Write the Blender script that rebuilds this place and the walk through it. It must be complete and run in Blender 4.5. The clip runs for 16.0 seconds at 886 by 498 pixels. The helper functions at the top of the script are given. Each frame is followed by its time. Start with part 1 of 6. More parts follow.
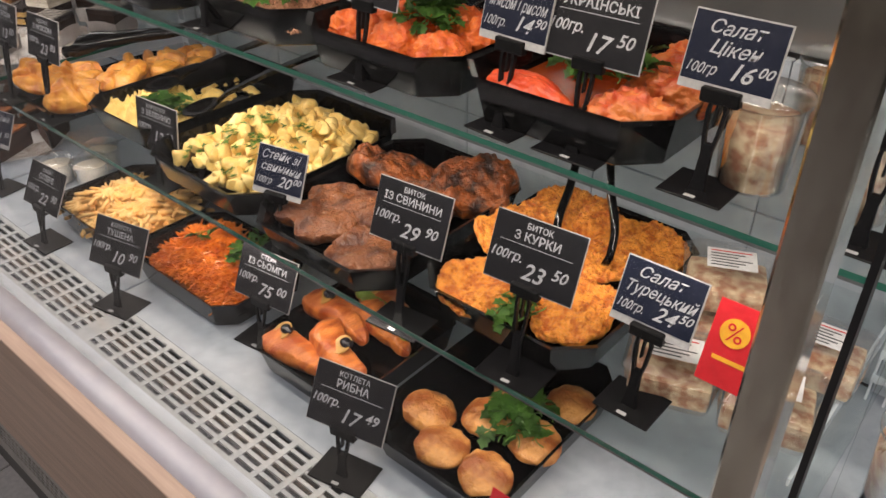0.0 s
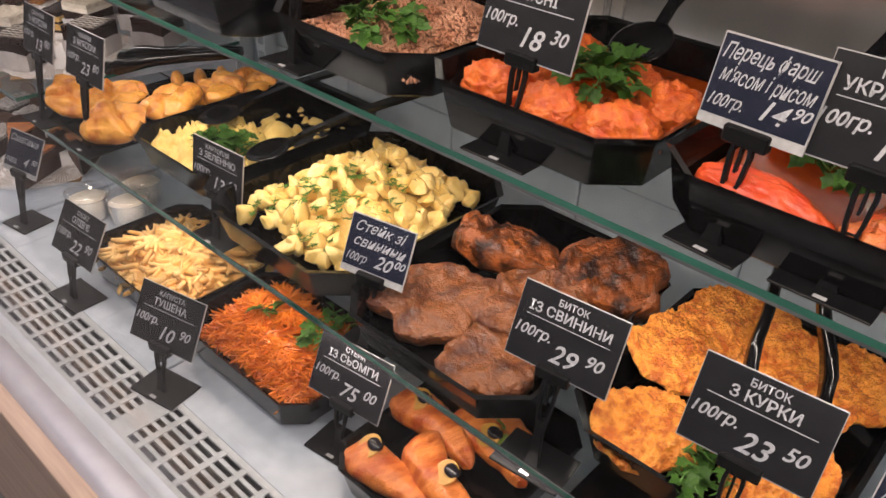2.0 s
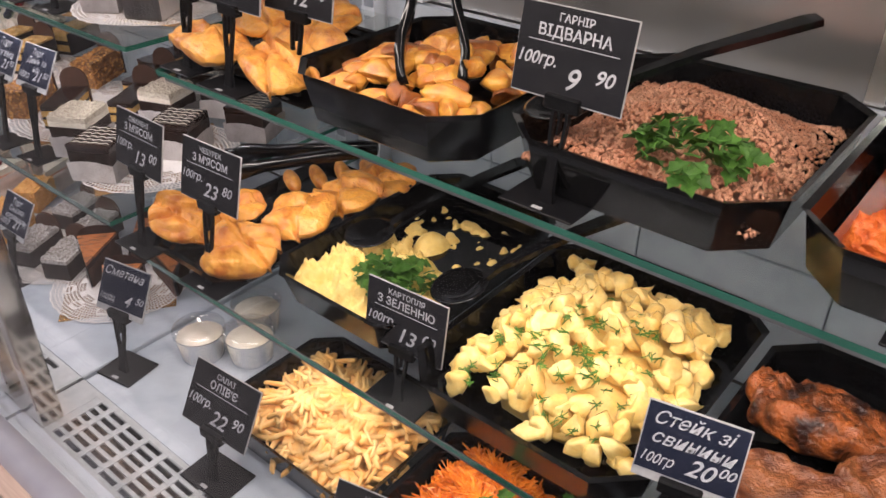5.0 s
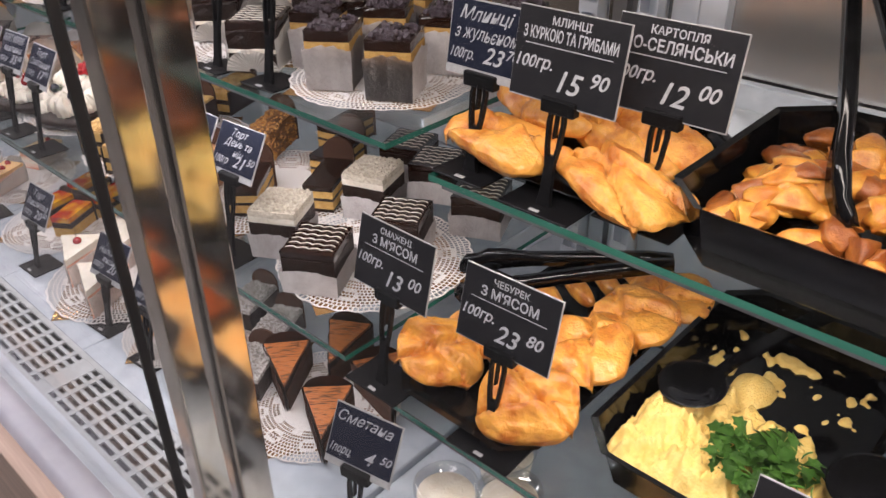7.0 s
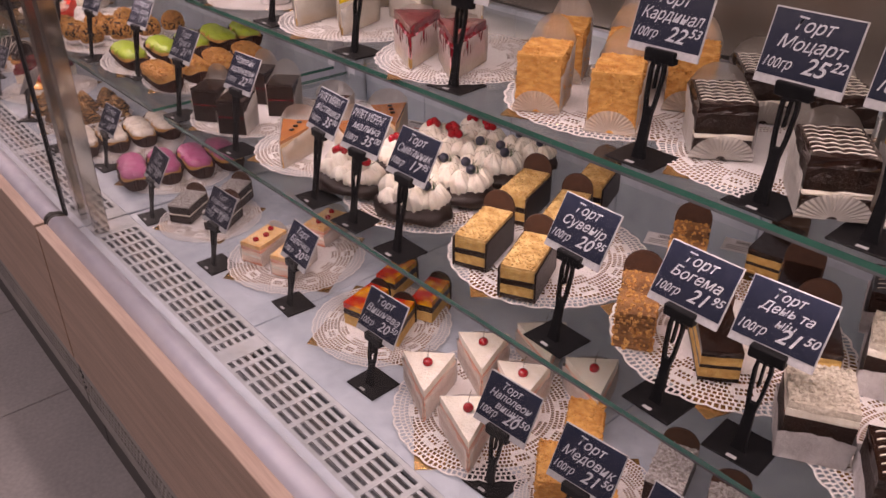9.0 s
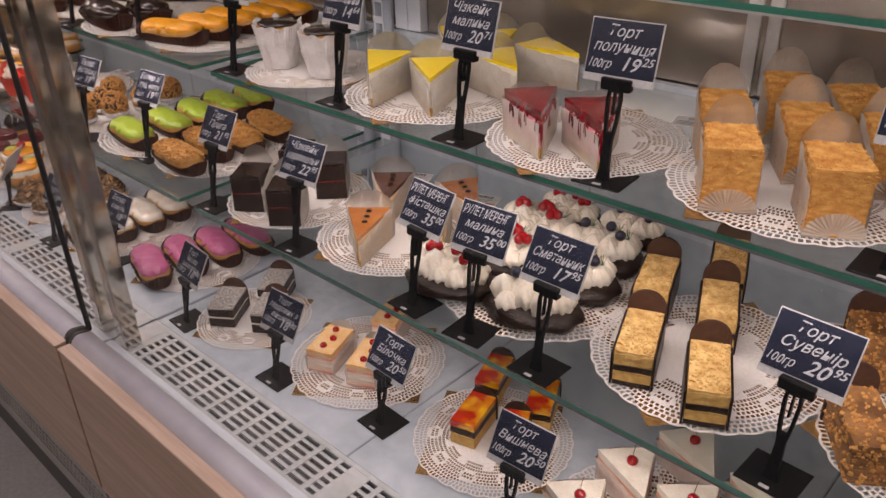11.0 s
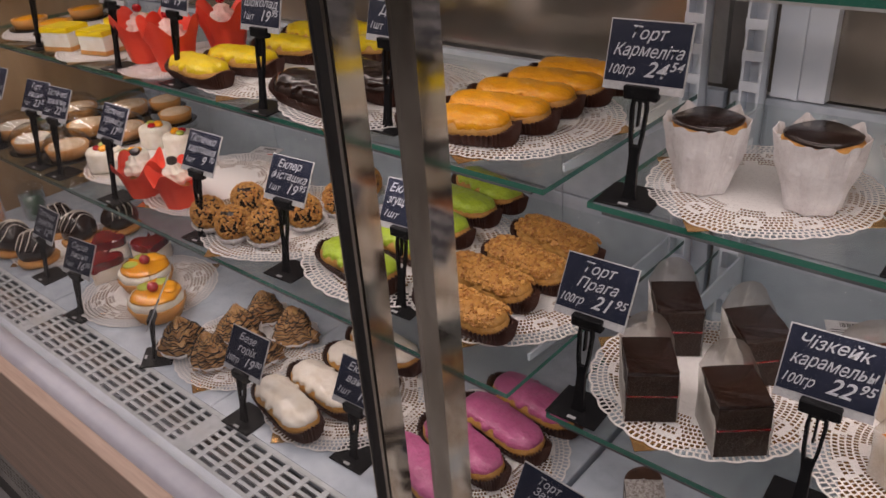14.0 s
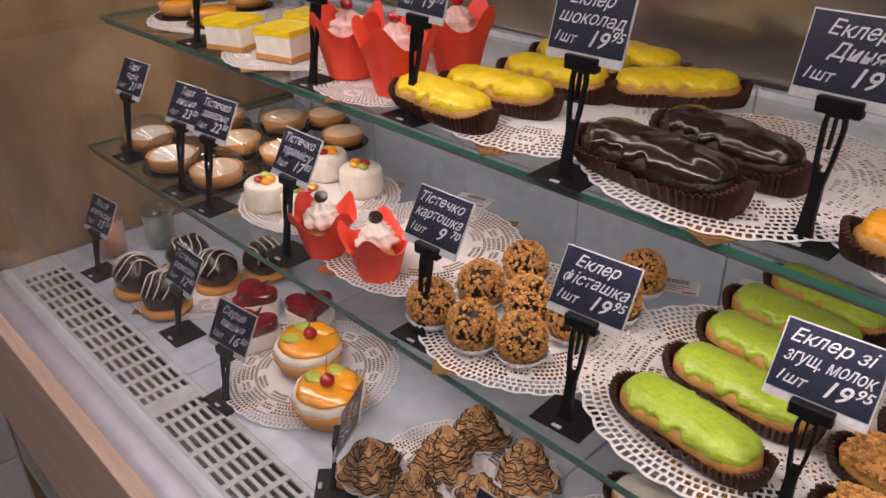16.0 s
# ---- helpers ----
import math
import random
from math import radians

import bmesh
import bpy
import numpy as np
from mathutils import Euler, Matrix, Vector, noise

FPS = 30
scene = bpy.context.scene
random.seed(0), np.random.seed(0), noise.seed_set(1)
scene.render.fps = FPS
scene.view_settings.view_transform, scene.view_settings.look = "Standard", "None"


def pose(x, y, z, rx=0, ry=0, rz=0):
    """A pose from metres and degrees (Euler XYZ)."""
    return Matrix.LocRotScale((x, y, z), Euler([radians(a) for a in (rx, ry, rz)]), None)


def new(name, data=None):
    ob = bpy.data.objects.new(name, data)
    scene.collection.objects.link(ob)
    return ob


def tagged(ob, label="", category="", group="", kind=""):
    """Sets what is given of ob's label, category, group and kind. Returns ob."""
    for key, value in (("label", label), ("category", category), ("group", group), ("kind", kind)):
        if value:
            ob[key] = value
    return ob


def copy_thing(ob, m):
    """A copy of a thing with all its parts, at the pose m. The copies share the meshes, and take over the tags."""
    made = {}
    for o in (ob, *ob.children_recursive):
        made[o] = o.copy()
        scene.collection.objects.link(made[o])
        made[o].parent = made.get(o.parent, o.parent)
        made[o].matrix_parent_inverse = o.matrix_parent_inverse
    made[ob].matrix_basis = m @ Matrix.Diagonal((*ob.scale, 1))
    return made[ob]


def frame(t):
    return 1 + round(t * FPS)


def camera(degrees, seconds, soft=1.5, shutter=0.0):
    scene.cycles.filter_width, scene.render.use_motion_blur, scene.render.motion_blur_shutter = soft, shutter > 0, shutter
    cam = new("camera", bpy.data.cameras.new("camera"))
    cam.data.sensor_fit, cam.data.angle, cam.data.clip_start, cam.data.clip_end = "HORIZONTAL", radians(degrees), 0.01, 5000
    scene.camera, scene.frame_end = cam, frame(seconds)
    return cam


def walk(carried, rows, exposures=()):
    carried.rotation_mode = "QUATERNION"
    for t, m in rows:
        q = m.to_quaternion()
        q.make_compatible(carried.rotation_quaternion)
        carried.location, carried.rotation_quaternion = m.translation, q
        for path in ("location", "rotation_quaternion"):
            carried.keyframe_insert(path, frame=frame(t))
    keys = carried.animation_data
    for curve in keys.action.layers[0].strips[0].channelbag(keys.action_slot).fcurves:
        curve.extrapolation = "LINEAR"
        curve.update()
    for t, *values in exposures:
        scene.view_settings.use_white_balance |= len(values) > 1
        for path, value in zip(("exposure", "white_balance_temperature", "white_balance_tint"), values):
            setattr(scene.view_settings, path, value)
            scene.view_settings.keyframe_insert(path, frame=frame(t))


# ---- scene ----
cam = camera(58.4, 16.0)
METRES, EYE, TILT, LEAN, TURN = 4.2, 1.68, 0.0, 0.0, 41.1
ROWS = [
    (0.0, 0.0, 0.0, 0.0, -0.08, -33.38, 0.13),
    (0.5, -0.0187, 0.0061, -0.0003, 0.63, -33.5, -1.05),
    (1.0, -0.0272, 0.0177, -0.002, 1.48, -33.67, -2.19),
    (1.5, -0.033, 0.0439, -0.0056, 1.64, -33.65, -2.35),
    (2.0, -0.0434, 0.0698, -0.007, 1.81, -33.4, -2.33),
    (2.5, -0.0447, 0.0897, -0.0088, 2.03, -33.26, -1.99),
    (3.0, -0.0504, 0.0997, -0.0088, 2.3, -33.48, -1.43),
    (3.5, -0.0734, 0.1108, -0.0082, 1.49, -33.55, -0.59),
    (4.0, -0.106, 0.1173, -0.0045, -1.41, -33.06, -0.56),
    (6.5, -0.1724, 0.2076, -0.0077, -0.38, -31.39, 0.91),
    (7.0, -0.2147, 0.227, -0.0071, 1.56, -31.41, 0.64),
    (7.5, -0.2652, 0.236, -0.0001, 2.27, -31.37, 0.91),
    (8.0, -0.2987, 0.2448, 0.0015, 3.18, -30.96, 0.83),
    (8.5, -0.3364, 0.2719, 0.0002, 5.6, -30.37, 0.85),
    (9.0, -0.3605, 0.3019, -0.0023, 8.15, -30.1, 0.14),
    (11.5, -0.4657, 0.3737, 0.0075, 1.14, -28.51, 1.95),
    (12.0, -0.496, 0.4131, 0.0022, 1.08, -28.3, 2.09),
    (12.5, -0.5159, 0.4515, -0.0008, 1.53, -28.15, 1.63),
    (13.0, -0.5293, 0.4754, -0.0046, 2.2, -28.33, 1.56),
    (13.5, -0.565, 0.501, -0.0032, 1.74, -28.8, 1.77),
    (14.0, -0.6024, 0.5116, 0.0023, -0.45, -28.69, 3.77),
    (14.5, -0.6266, 0.5324, -0.0009, -1.25, -29.05, 3.71),
    (15.0, -0.6582, 0.5733, -0.0044, 0.13, -28.68, 2.42),
    (15.5, -0.6741, 0.6061, -0.0075, 3.83, -28.51, 1.53),
    (16.0, -0.6925, 0.6255, -0.0118, 5.51, -28.7, 0.95),
]
EXPOSURES = [(0.0, -0.25, 6400, 14), (2.5, -0.14, 6400, 20), (4.0, -0.15, 6300, 22), (6.5, 0.14, 5950, 16), (7.5, -0.18, 6350, 24), (9.0, -0.30, 7000, 40), (11.5, -0.46, 6800, 23), (12.5, -0.52, 6750, 23), (13.5, -0.56, 6700, 22), (14.0, -0.64, 6600, 22), (14.5, -0.68, 6550, 23), (15.0, -0.52, 6600, 24), (15.5, -0.34, 6650, 25), (16.0, -0.33, 6600, 26)]
walk(cam, [(t, pose(0, 0, EYE, TILT, LEAN, TURN) @ pose(METRES * x, METRES * y, METRES * z, 90 + pitch, roll, yaw)) for t, x, y, z, yaw, pitch, roll in ROWS], EXPOSURES)

# ---------------------------------------------------------------- world, lamps
CEIL = 3.0
world = bpy.data.worlds.new("world")
world.use_nodes = True
world.node_tree.nodes["Background"].inputs[0].default_value = (0.9, 0.95, 1.0, 1)
world.node_tree.nodes["Background"].inputs[1].default_value = 0.01
scene.world = world


def area_lamp(name, x, y, z, sx, sy, watts, colour, tilt=0):
    data = bpy.data.lights.new(name, "AREA")
    data.shape, data.size, data.size_y, data.energy, data.color = "RECTANGLE", sx, sy, watts, colour
    ob = new(name, data)
    ob.matrix_basis = pose(x, y, z, tilt, 0, 0)
    return ob


JOINTS = [1.85, -0.04, -1.92, -3.81, -5.70]
SHELVES = [((0.655, 0.950), (0.735, 1.243)), ((0.640, 0.950), (0.725, 1.243)), ((0.628, 0.995), (0.718, 1.265)), ((0.628, 0.995), (0.718, 1.265))]
LAMP_TINT = [(1.0, 0.91, 0.78), (1.0, 0.88, 0.72), (1.0, 0.93, 0.85), (1.0, 0.92, 0.83)]
LAMP_POWER = [(8.0, 1.4, 2.6, 1.2), (8.5, 1.5, 2.9, 1.35), (5.6, 1.1, 2.5, 1.15), (5.6, 1.3, 2.5, 1.2)]
for i in range(4):
    x0, x1 = JOINTS[i + 1] + 0.06, JOINTS[i] - 0.06
    mid, wide = (x0 + x1) / 2, x1 - x0
    area_lamp("case_lamp", mid, 0.46, 1.66, wide, 0.07, LAMP_POWER[i][0], LAMP_TINT[i], 28)
    area_lamp("shelf_lamp", mid, 0.825, 1.494, wide - 0.05, 0.012, LAMP_POWER[i][1], LAMP_TINT[i], 0)
    for k in (1, 0):
        fy, fz = SHELVES[i][k]
        area_lamp("shelf_lamp", mid, fy + 0.007, fz - 0.0150, wide - 0.05, 0.006, LAMP_POWER[i][3 - k], LAMP_TINT[i], 30)
area_lamp("room_lamp", -3.1, -0.9, CEIL - 0.07, 11.4, 0.3, 62, (1.0, 0.97, 0.95))
area_lamp("room_lamp", -3.1, -3.0, CEIL - 0.07, 11.4, 0.3, 20, (1.0, 0.97, 0.95))

# ---------------------------------------------------------------- materials
MATS = {}


def mat(name, col, rough=0.5, col2=None, scale=40.0, bump=0.0, metal=0.0, coat=0.0, sss=0.0, fine=None, spread=(0.35, 0.65), stretch=(1, 1, 1), vary=0.0, alpha=1.0, spec=0.5):
    if name in MATS:
        return MATS[name]
    m = bpy.data.materials.new(name)
    m.use_nodes = True
    nt = m.node_tree
    b = nt.nodes["Principled BSDF"]
    link = nt.links.new
    col2 = col2 or tuple(c * 0.82 for c in col)
    tc = nt.nodes.new("ShaderNodeTexCoord")
    mp = nt.nodes.new("ShaderNodeMapping")
    mp.inputs["Scale"].default_value = stretch
    link(tc.outputs["Object"], mp.inputs[0])
    n1 = nt.nodes.new("ShaderNodeTexNoise")
    n1.inputs["Scale"].default_value, n1.inputs["Detail"].default_value = scale, 5
    link(mp.outputs[0], n1.inputs["Vector"])
    ramp = nt.nodes.new("ShaderNodeValToRGB")
    ramp.color_ramp.elements[0].position, ramp.color_ramp.elements[1].position = spread
    ramp.color_ramp.elements[0].color, ramp.color_ramp.elements[1].color = (*col2, 1), (*col, 1)
    link(n1.outputs[0], ramp.inputs[0])
    out = ramp.outputs[0]
    n2 = nt.nodes.new("ShaderNodeTexNoise")
    n2.inputs["Scale"].default_value, n2.inputs["Detail"].default_value = fine or scale * 5, 3
    link(mp.outputs[0], n2.inputs["Vector"])
    mx = nt.nodes.new("ShaderNodeMix")
    mx.data_type, mx.blend_type = "RGBA", "OVERLAY"
    mx.inputs[0].default_value = 0.25
    link(out, mx.inputs[6])
    link(n2.outputs[0], mx.inputs[7])
    out = mx.outputs[2]
    if vary:
        info = nt.nodes.new("ShaderNodeObjectInfo")
        mr = nt.nodes.new("ShaderNodeMapRange")
        mr.inputs[3].default_value, mr.inputs[4].default_value = 1 - vary, 1 + vary
        link(info.outputs["Random"], mr.inputs[0])
        hs = nt.nodes.new("ShaderNodeHueSaturation")
        link(mr.outputs[0], hs.inputs["Value"])
        link(out, hs.inputs["Color"])
        out = hs.outputs[0]
    link(out, b.inputs["Base Color"])
    b.inputs["Roughness"].default_value = rough
    b.inputs["Metallic"].default_value = metal
    b.inputs["Specular IOR Level"].default_value = spec
    b.inputs["Coat Weight"].default_value = coat
    b.inputs["Coat Roughness"].default_value = 0.12
    if sss:
        b.inputs["Subsurface Weight"].default_value = sss
        b.inputs["Subsurface Radius"].default_value = (0.01, 0.006, 0.004)
        b.inputs["Subsurface Scale"].default_value = 0.5
    if alpha < 1:
        b.inputs["Alpha"].default_value = alpha
    if bump:
        add = nt.nodes.new("ShaderNodeMath")
        link(n1.outputs[0], add.inputs[0])
        link(n2.outputs[0], add.inputs[1])
        bp = nt.nodes.new("ShaderNodeBump")
        bp.inputs["Strength"].default_value, bp.inputs["Distance"].default_value = 0.6, bump
        link(add.outputs[0], bp.inputs["Height"])
        link(bp.outputs[0], b.inputs["Normal"])
    MATS[name] = m
    return m


def clear(name, tint=(1, 1, 1), ior=1.45, rough=0.01, edge=0.9):
    m = bpy.data.materials.new(name)
    m.use_nodes = True
    nt = m.node_tree
    nt.nodes.remove(nt.nodes["Principled BSDF"])
    tr, gl, lw, pw, ma, mx = (nt.nodes.new("ShaderNode" + k) for k in ("BsdfTransparent", "BsdfGlossy", "LayerWeight", "Math", "Math", "MixShader"))
    tr.inputs[0].default_value = (*tint, 1)
    gl.inputs["Roughness"].default_value = rough
    base = ((ior - 1) / (ior + 1)) ** 2
    pw.operation, pw.inputs[1].default_value = "POWER", 4.6
    ma.operation, ma.inputs[1].default_value, ma.inputs[2].default_value = "MULTIPLY_ADD", edge, base
    nt.links.new(lw.outputs["Facing"], pw.inputs[0])
    nt.links.new(pw.outputs[0], ma.inputs[0])
    nt.links.new(ma.outputs[0], mx.inputs[0])
    nt.links.new(tr.outputs[0], mx.inputs[1])
    nt.links.new(gl.outputs[0], mx.inputs[2])
    nt.links.new(mx.outputs[0], nt.nodes["Material Output"].inputs[0])
    MATS[name] = m
    return m


def glow(name, col, power):
    m = bpy.data.materials.new(name)
    m.use_nodes = True
    b = m.node_tree.nodes["Principled BSDF"]
    b.inputs["Base Color"].default_value = (*col, 1)
    b.inputs["Emission Color"].default_value = (*col, 1)
    b.inputs["Emission Strength"].default_value = power
    MATS[name] = m
    return m


GLASS = clear("pane_glass", (0.99, 0.993, 0.99), 1.15, 0.01, 0.45)
SHELF_GLASS = clear("shelf_glass", (0.94, 0.965, 0.955), 1.35)
PLASTIC_CLEAR = clear("clear_plastic", (0.96, 0.96, 0.96), 2.2, 0.06)
GREEN_EDGE = mat("green_glass_edge", (0.03, 0.16, 0.115), 0.12, (0.015, 0.09, 0.065), 9, stretch=(0.3, 1, 1), coat=0.6)
WHITE_METAL = mat("white_enamel", (0.64, 0.69, 0.76), 0.28, (0.56, 0.60, 0.67), 6, coat=0.2)
DECK = mat("deck_enamel", (0.47, 0.52, 0.585), 0.24, (0.39, 0.44, 0.50), 7, bump=0.0004)
GRILLE = mat("grille_steel", (0.47, 0.49, 0.51), 0.35, (0.38, 0.40, 0.41), 18)
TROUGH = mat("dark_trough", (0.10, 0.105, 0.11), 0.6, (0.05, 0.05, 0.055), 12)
# vertical brown mottling in the colour imitates blurred reflections on the steel
STEEL = mat("brushed_steel_reflections", (0.66, 0.61, 0.54), 0.09, (0.50, 0.45, 0.39), 16, metal=1.0, stretch=(1, 1, 0.3), spread=(0.36, 0.60))
BUMPER = mat("pvc_bumper", (0.66, 0.645, 0.72), 0.32, (0.58, 0.565, 0.64), 5, coat=0.3)
OAK = mat("oak_laminate", (0.54, 0.375, 0.280), 0.42, (0.43, 0.290, 0.205), 7, fine=55, stretch=(0.35, 6, 9), bump=0.0006)
OAK_EDGE = mat("oak_edge", (0.62, 0.45, 0.36), 0.45, (0.52, 0.36, 0.28), 12, stretch=(0.3, 5, 5))
OAK_END = mat("oak_side_panel", (0.34, 0.225, 0.125), 0.16, (0.25, 0.155, 0.08), 5, fine=40, stretch=(3, 3, 0.4), coat=0.5)
# rubber seals, and the black that stands in for shade under the bumper
RUBBER_AND_SHADE = mat("black_rubber_and_gap_shade", (0.015, 0.015, 0.016), 0.5)
KICK = mat("dark_kick", (0.06, 0.055, 0.05), 0.5)
VENT = mat("vent_metal", (0.36, 0.33, 0.30), 0.4, (0.28, 0.26, 0.24), 14)
TILE = mat("floor_tile", (0.46, 0.43, 0.415), 0.32, (0.37, 0.345, 0.335), 5, fine=80, bump=0.0006, vary=0.05, spread=(0.25, 0.75))
GROUT = mat("floor_grout", (0.07, 0.065, 0.06), 0.8)
WALL = mat("wall_paint", (0.55, 0.52, 0.48), 0.7, (0.47, 0.44, 0.41), 2)
CEIL_M = mat("ceiling_paint", (0.7, 0.7, 0.7), 0.8, (0.62, 0.62, 0.62), 2)
BACKDOOR = mat("back_mirror", (0.60, 0.60, 0.60), 0.16, (0.48, 0.48, 0.48), 3, metal=0.7, stretch=(1, 1, 0.2))
BACKDARK = mat("dark_back_mirror", (0.46, 0.41, 0.36), 0.14, (0.33, 0.29, 0.25), 3, metal=0.7, stretch=(1, 1, 0.2))
ALU = mat("aluminium", (0.7, 0.7, 0.7), 0.3, (0.6, 0.6, 0.6), 20, metal=0.8)
BLACK = mat("black_plastic", (0.005, 0.005, 0.006), 0.09, (0.003, 0.003, 0.003), 20, spec=0.30)
BLACK_MATT = mat("black_tag_plastic", (0.006, 0.006, 0.007), 0.38, (0.009, 0.009, 0.010), 60, spec=0.10)
SLATE = mat("slate_card", (0.011, 0.014, 0.028), 0.34, (0.017, 0.020, 0.036), 50, spec=0.18)
SLATE_PRINT = mat("printed_slate", (0.015, 0.015, 0.018), 0.28, (0.020, 0.020, 0.023), 50, spec=0.30)
CARD_WHITE = mat("white_card", (0.42, 0.42, 0.43), 0.4)
CHALK = mat("white_ink", (0.50, 0.51, 0.55), 0.6, (0.34, 0.35, 0.38), 260)
PAPER_LACE = mat("lace_paper", (0.74, 0.71, 0.69), 0.75, (0.66, 0.63, 0.61), 30)
GOLD = mat("gold_board", (0.62, 0.38, 0.16), 0.25, (0.5, 0.28, 0.10), 8, metal=0.75)
LED = glow("led_strip", (1.0, 0.95, 0.85), 0.8)


# ---------------------------------------------------------------- mesh helpers
def box(bm, x0, x1, y0, y1, z0, z1, mi=0):
    v = [bm.verts.new(p) for p in ((x0, y0, z0), (x1, y0, z0), (x1, y1, z0), (x0, y1, z0), (x0, y0, z1), (x1, y0, z1), (x1, y1, z1), (x0, y1, z1))]
    fs = []
    for q in ((3, 2, 1, 0), (4, 5, 6, 7), (0, 1, 5, 4), (1, 2, 6, 5), (2, 3, 7, 6), (3, 0, 4, 7)):
        f = bm.faces.new([v[i] for i in q])
        f.material_index = mi
        fs.append(f)
    return fs


def bevelled(bm, width, seg=2):
    bmesh.ops.bevel(bm, geom=bm.edges[:], offset=width, segments=seg, affect="EDGES", profile=0.6)


def prism(bm, pts, z0, z1, mi=0, m=None):
    """A closed upright prism over a plan outline."""
    m = m or Matrix()
    lo = [bm.verts.new(m @ Vector((x, y, z0))) for x, y in pts]
    hi = [bm.verts.new(m @ Vector((x, y, z1))) for x, y in pts]
    n = len(pts)
    fs = [bm.faces.new(lo[::-1]), bm.faces.new(hi)]
    fs += [bm.faces.new((lo[i], lo[(i + 1) % n], hi[(i + 1) % n], hi[i])) for i in range(n)]
    for f in fs:
        f.material_index = mi
    return fs


def lathe(bm, profile, n=20, mi=0, cx=0.0, cy=0.0, wave=None):
    """Turns (radius, height) rows round the z axis; wave(angle, row) scales a radius."""
    rings = []
    for k, (r, z) in enumerate(profile):
        if r < 1e-6:
            rings.append([bm.verts.new((cx, cy, z))])
        else:
            rings.append([bm.verts.new((cx + r * (wave(a, k) if wave else 1) * math.cos(a), cy + r * (wave(a, k) if wave else 1) * math.sin(a), z)) for a in (2 * math.pi * i / n for i in range(n))])
    for a, b in zip(rings, rings[1:]):
        for i in range(n):
            j = (i + 1) % n
            if len(a) == 1 and len(b) == 1:
                continue
            q = [a[0], b[j], b[i]] if len(a) == 1 else [a[i], a[j], b[0]] if len(b) == 1 else [a[i], a[j], b[j], b[i]]
            f = bm.faces.new(q)
            f.smooth, f.material_index = True, mi
    return rings


def loft(bm, loops, mi=0, cap=True, smooth=True, closed=True):
    rings = [[bm.verts.new(p) for p in loop] for loop in loops]
    n = len(rings[0])
    for a, b in zip(rings, rings[1:]):
        for i in range(n if closed else n - 1):
            j = (i + 1) % n
            f = bm.faces.new((a[i], a[j], b[j], b[i]))
            f.smooth, f.material_index = smooth, mi
    if cap and closed:
        for r in (rings[0][::-1], rings[-1]):
            f = bm.faces.new(r)
            f.material_index, f.smooth = mi, smooth
    return rings


def blob(bm, c, r, amp=0.15, freq=30.0, sub=2, mi=0, seed=0.0, flat=None):
    """A lumpy ball; flat: the height under which it is pressed level."""
    rx, ry, rz = r if isinstance(r, tuple) else (r, r, r)
    made = bmesh.ops.create_icosphere(bm, subdivisions=sub, radius=1.0)["verts"]
    for v in made:
        d = v.co.copy()
        q = d + Vector((seed, seed * 0.7, 3))
        k = 1 + amp * (noise.noise(q * 1.5) + 0.55 * noise.noise(q * freq / 9) + 0.40 * noise.noise(q * freq / 4))
        v.co = Vector((c[0] + d.x * rx * k, c[1] + d.y * ry * k, c[2] + d.z * rz * k))
        if flat is not None:
            v.co.z = max(v.co.z, flat)
    for v in made:
        for f in v.link_faces:
            f.smooth, f.material_index = True, mi
    return made


def mesh_of(name, bm, mats, clean=True):
    if clean:
        bmesh.ops.recalc_face_normals(bm, faces=bm.faces[:])
    me = bpy.data.meshes.new(name)
    bm.to_mesh(me)
    bm.free()
    for m in mats if isinstance(mats, (list, tuple)) else [mats]:
        me.materials.append(m)
    return me


def part(name, bm, material, parent=None, label="", clean=True):
    ob = new(name, mesh_of(name, bm, material, clean))
    if parent:
        ob.parent = parent
    if label:
        ob["label"] = label
    return ob


def thing(name, label, category, group="", at=None):
    ob = new(name)
    ob.empty_display_size = 0.02
    if at:
        ob.matrix_basis = at
    return tagged(ob, label, category, group)


def structure(name, bm, material, label):
    return tagged(part(name, bm, material), label, "", "", "structure")


# ---------------------------------------------------------------- room shell
bm = bmesh.new()
box(bm, -12, 7, -5, 3.4, -0.1, -0.004)
floor = structure("floor", bm, GROUT, "grey stone-look floor tiles with dark grout joints")
bm = bmesh.new()
box(bm, -12, 7, -5, 3.4, CEIL, CEIL + 0.1)
structure("ceiling", bm, CEIL_M, "plain pale shop ceiling")
for nm, b in (("wall_north", (-12, 7, 3.3, 3.4)), ("wall_south", (-12, 7, -5, -4.9)), ("wall_west", (-12, -11.9, -4.9, 3.3)), ("wall_east", (6.9, 7, -4.9, 3.3))):
    bm = bmesh.new()
    box(bm, *b, 0, CEIL)
    structure(nm, bm, WALL, "plain beige shop wall")
for x in (-7.6, -4.6, -1.6, 1.4):
    for y in (-0.9, -3.0):
        t = thing("ceiling_light", "long white ceiling light panel", "lamp", "ceiling lights", pose(x, y, CEIL))
        bm = bmesh.new()
        box(bm, -1.25, 1.25, -0.19, 0.19, -0.055, 0)
        part("housing", bm, WHITE_METAL, t)
        bm = bmesh.new()
        box(bm, -1.2, 1.2, -0.15, 0.15, -0.060, -0.056)
        part("diffuser", bm, LED, t)

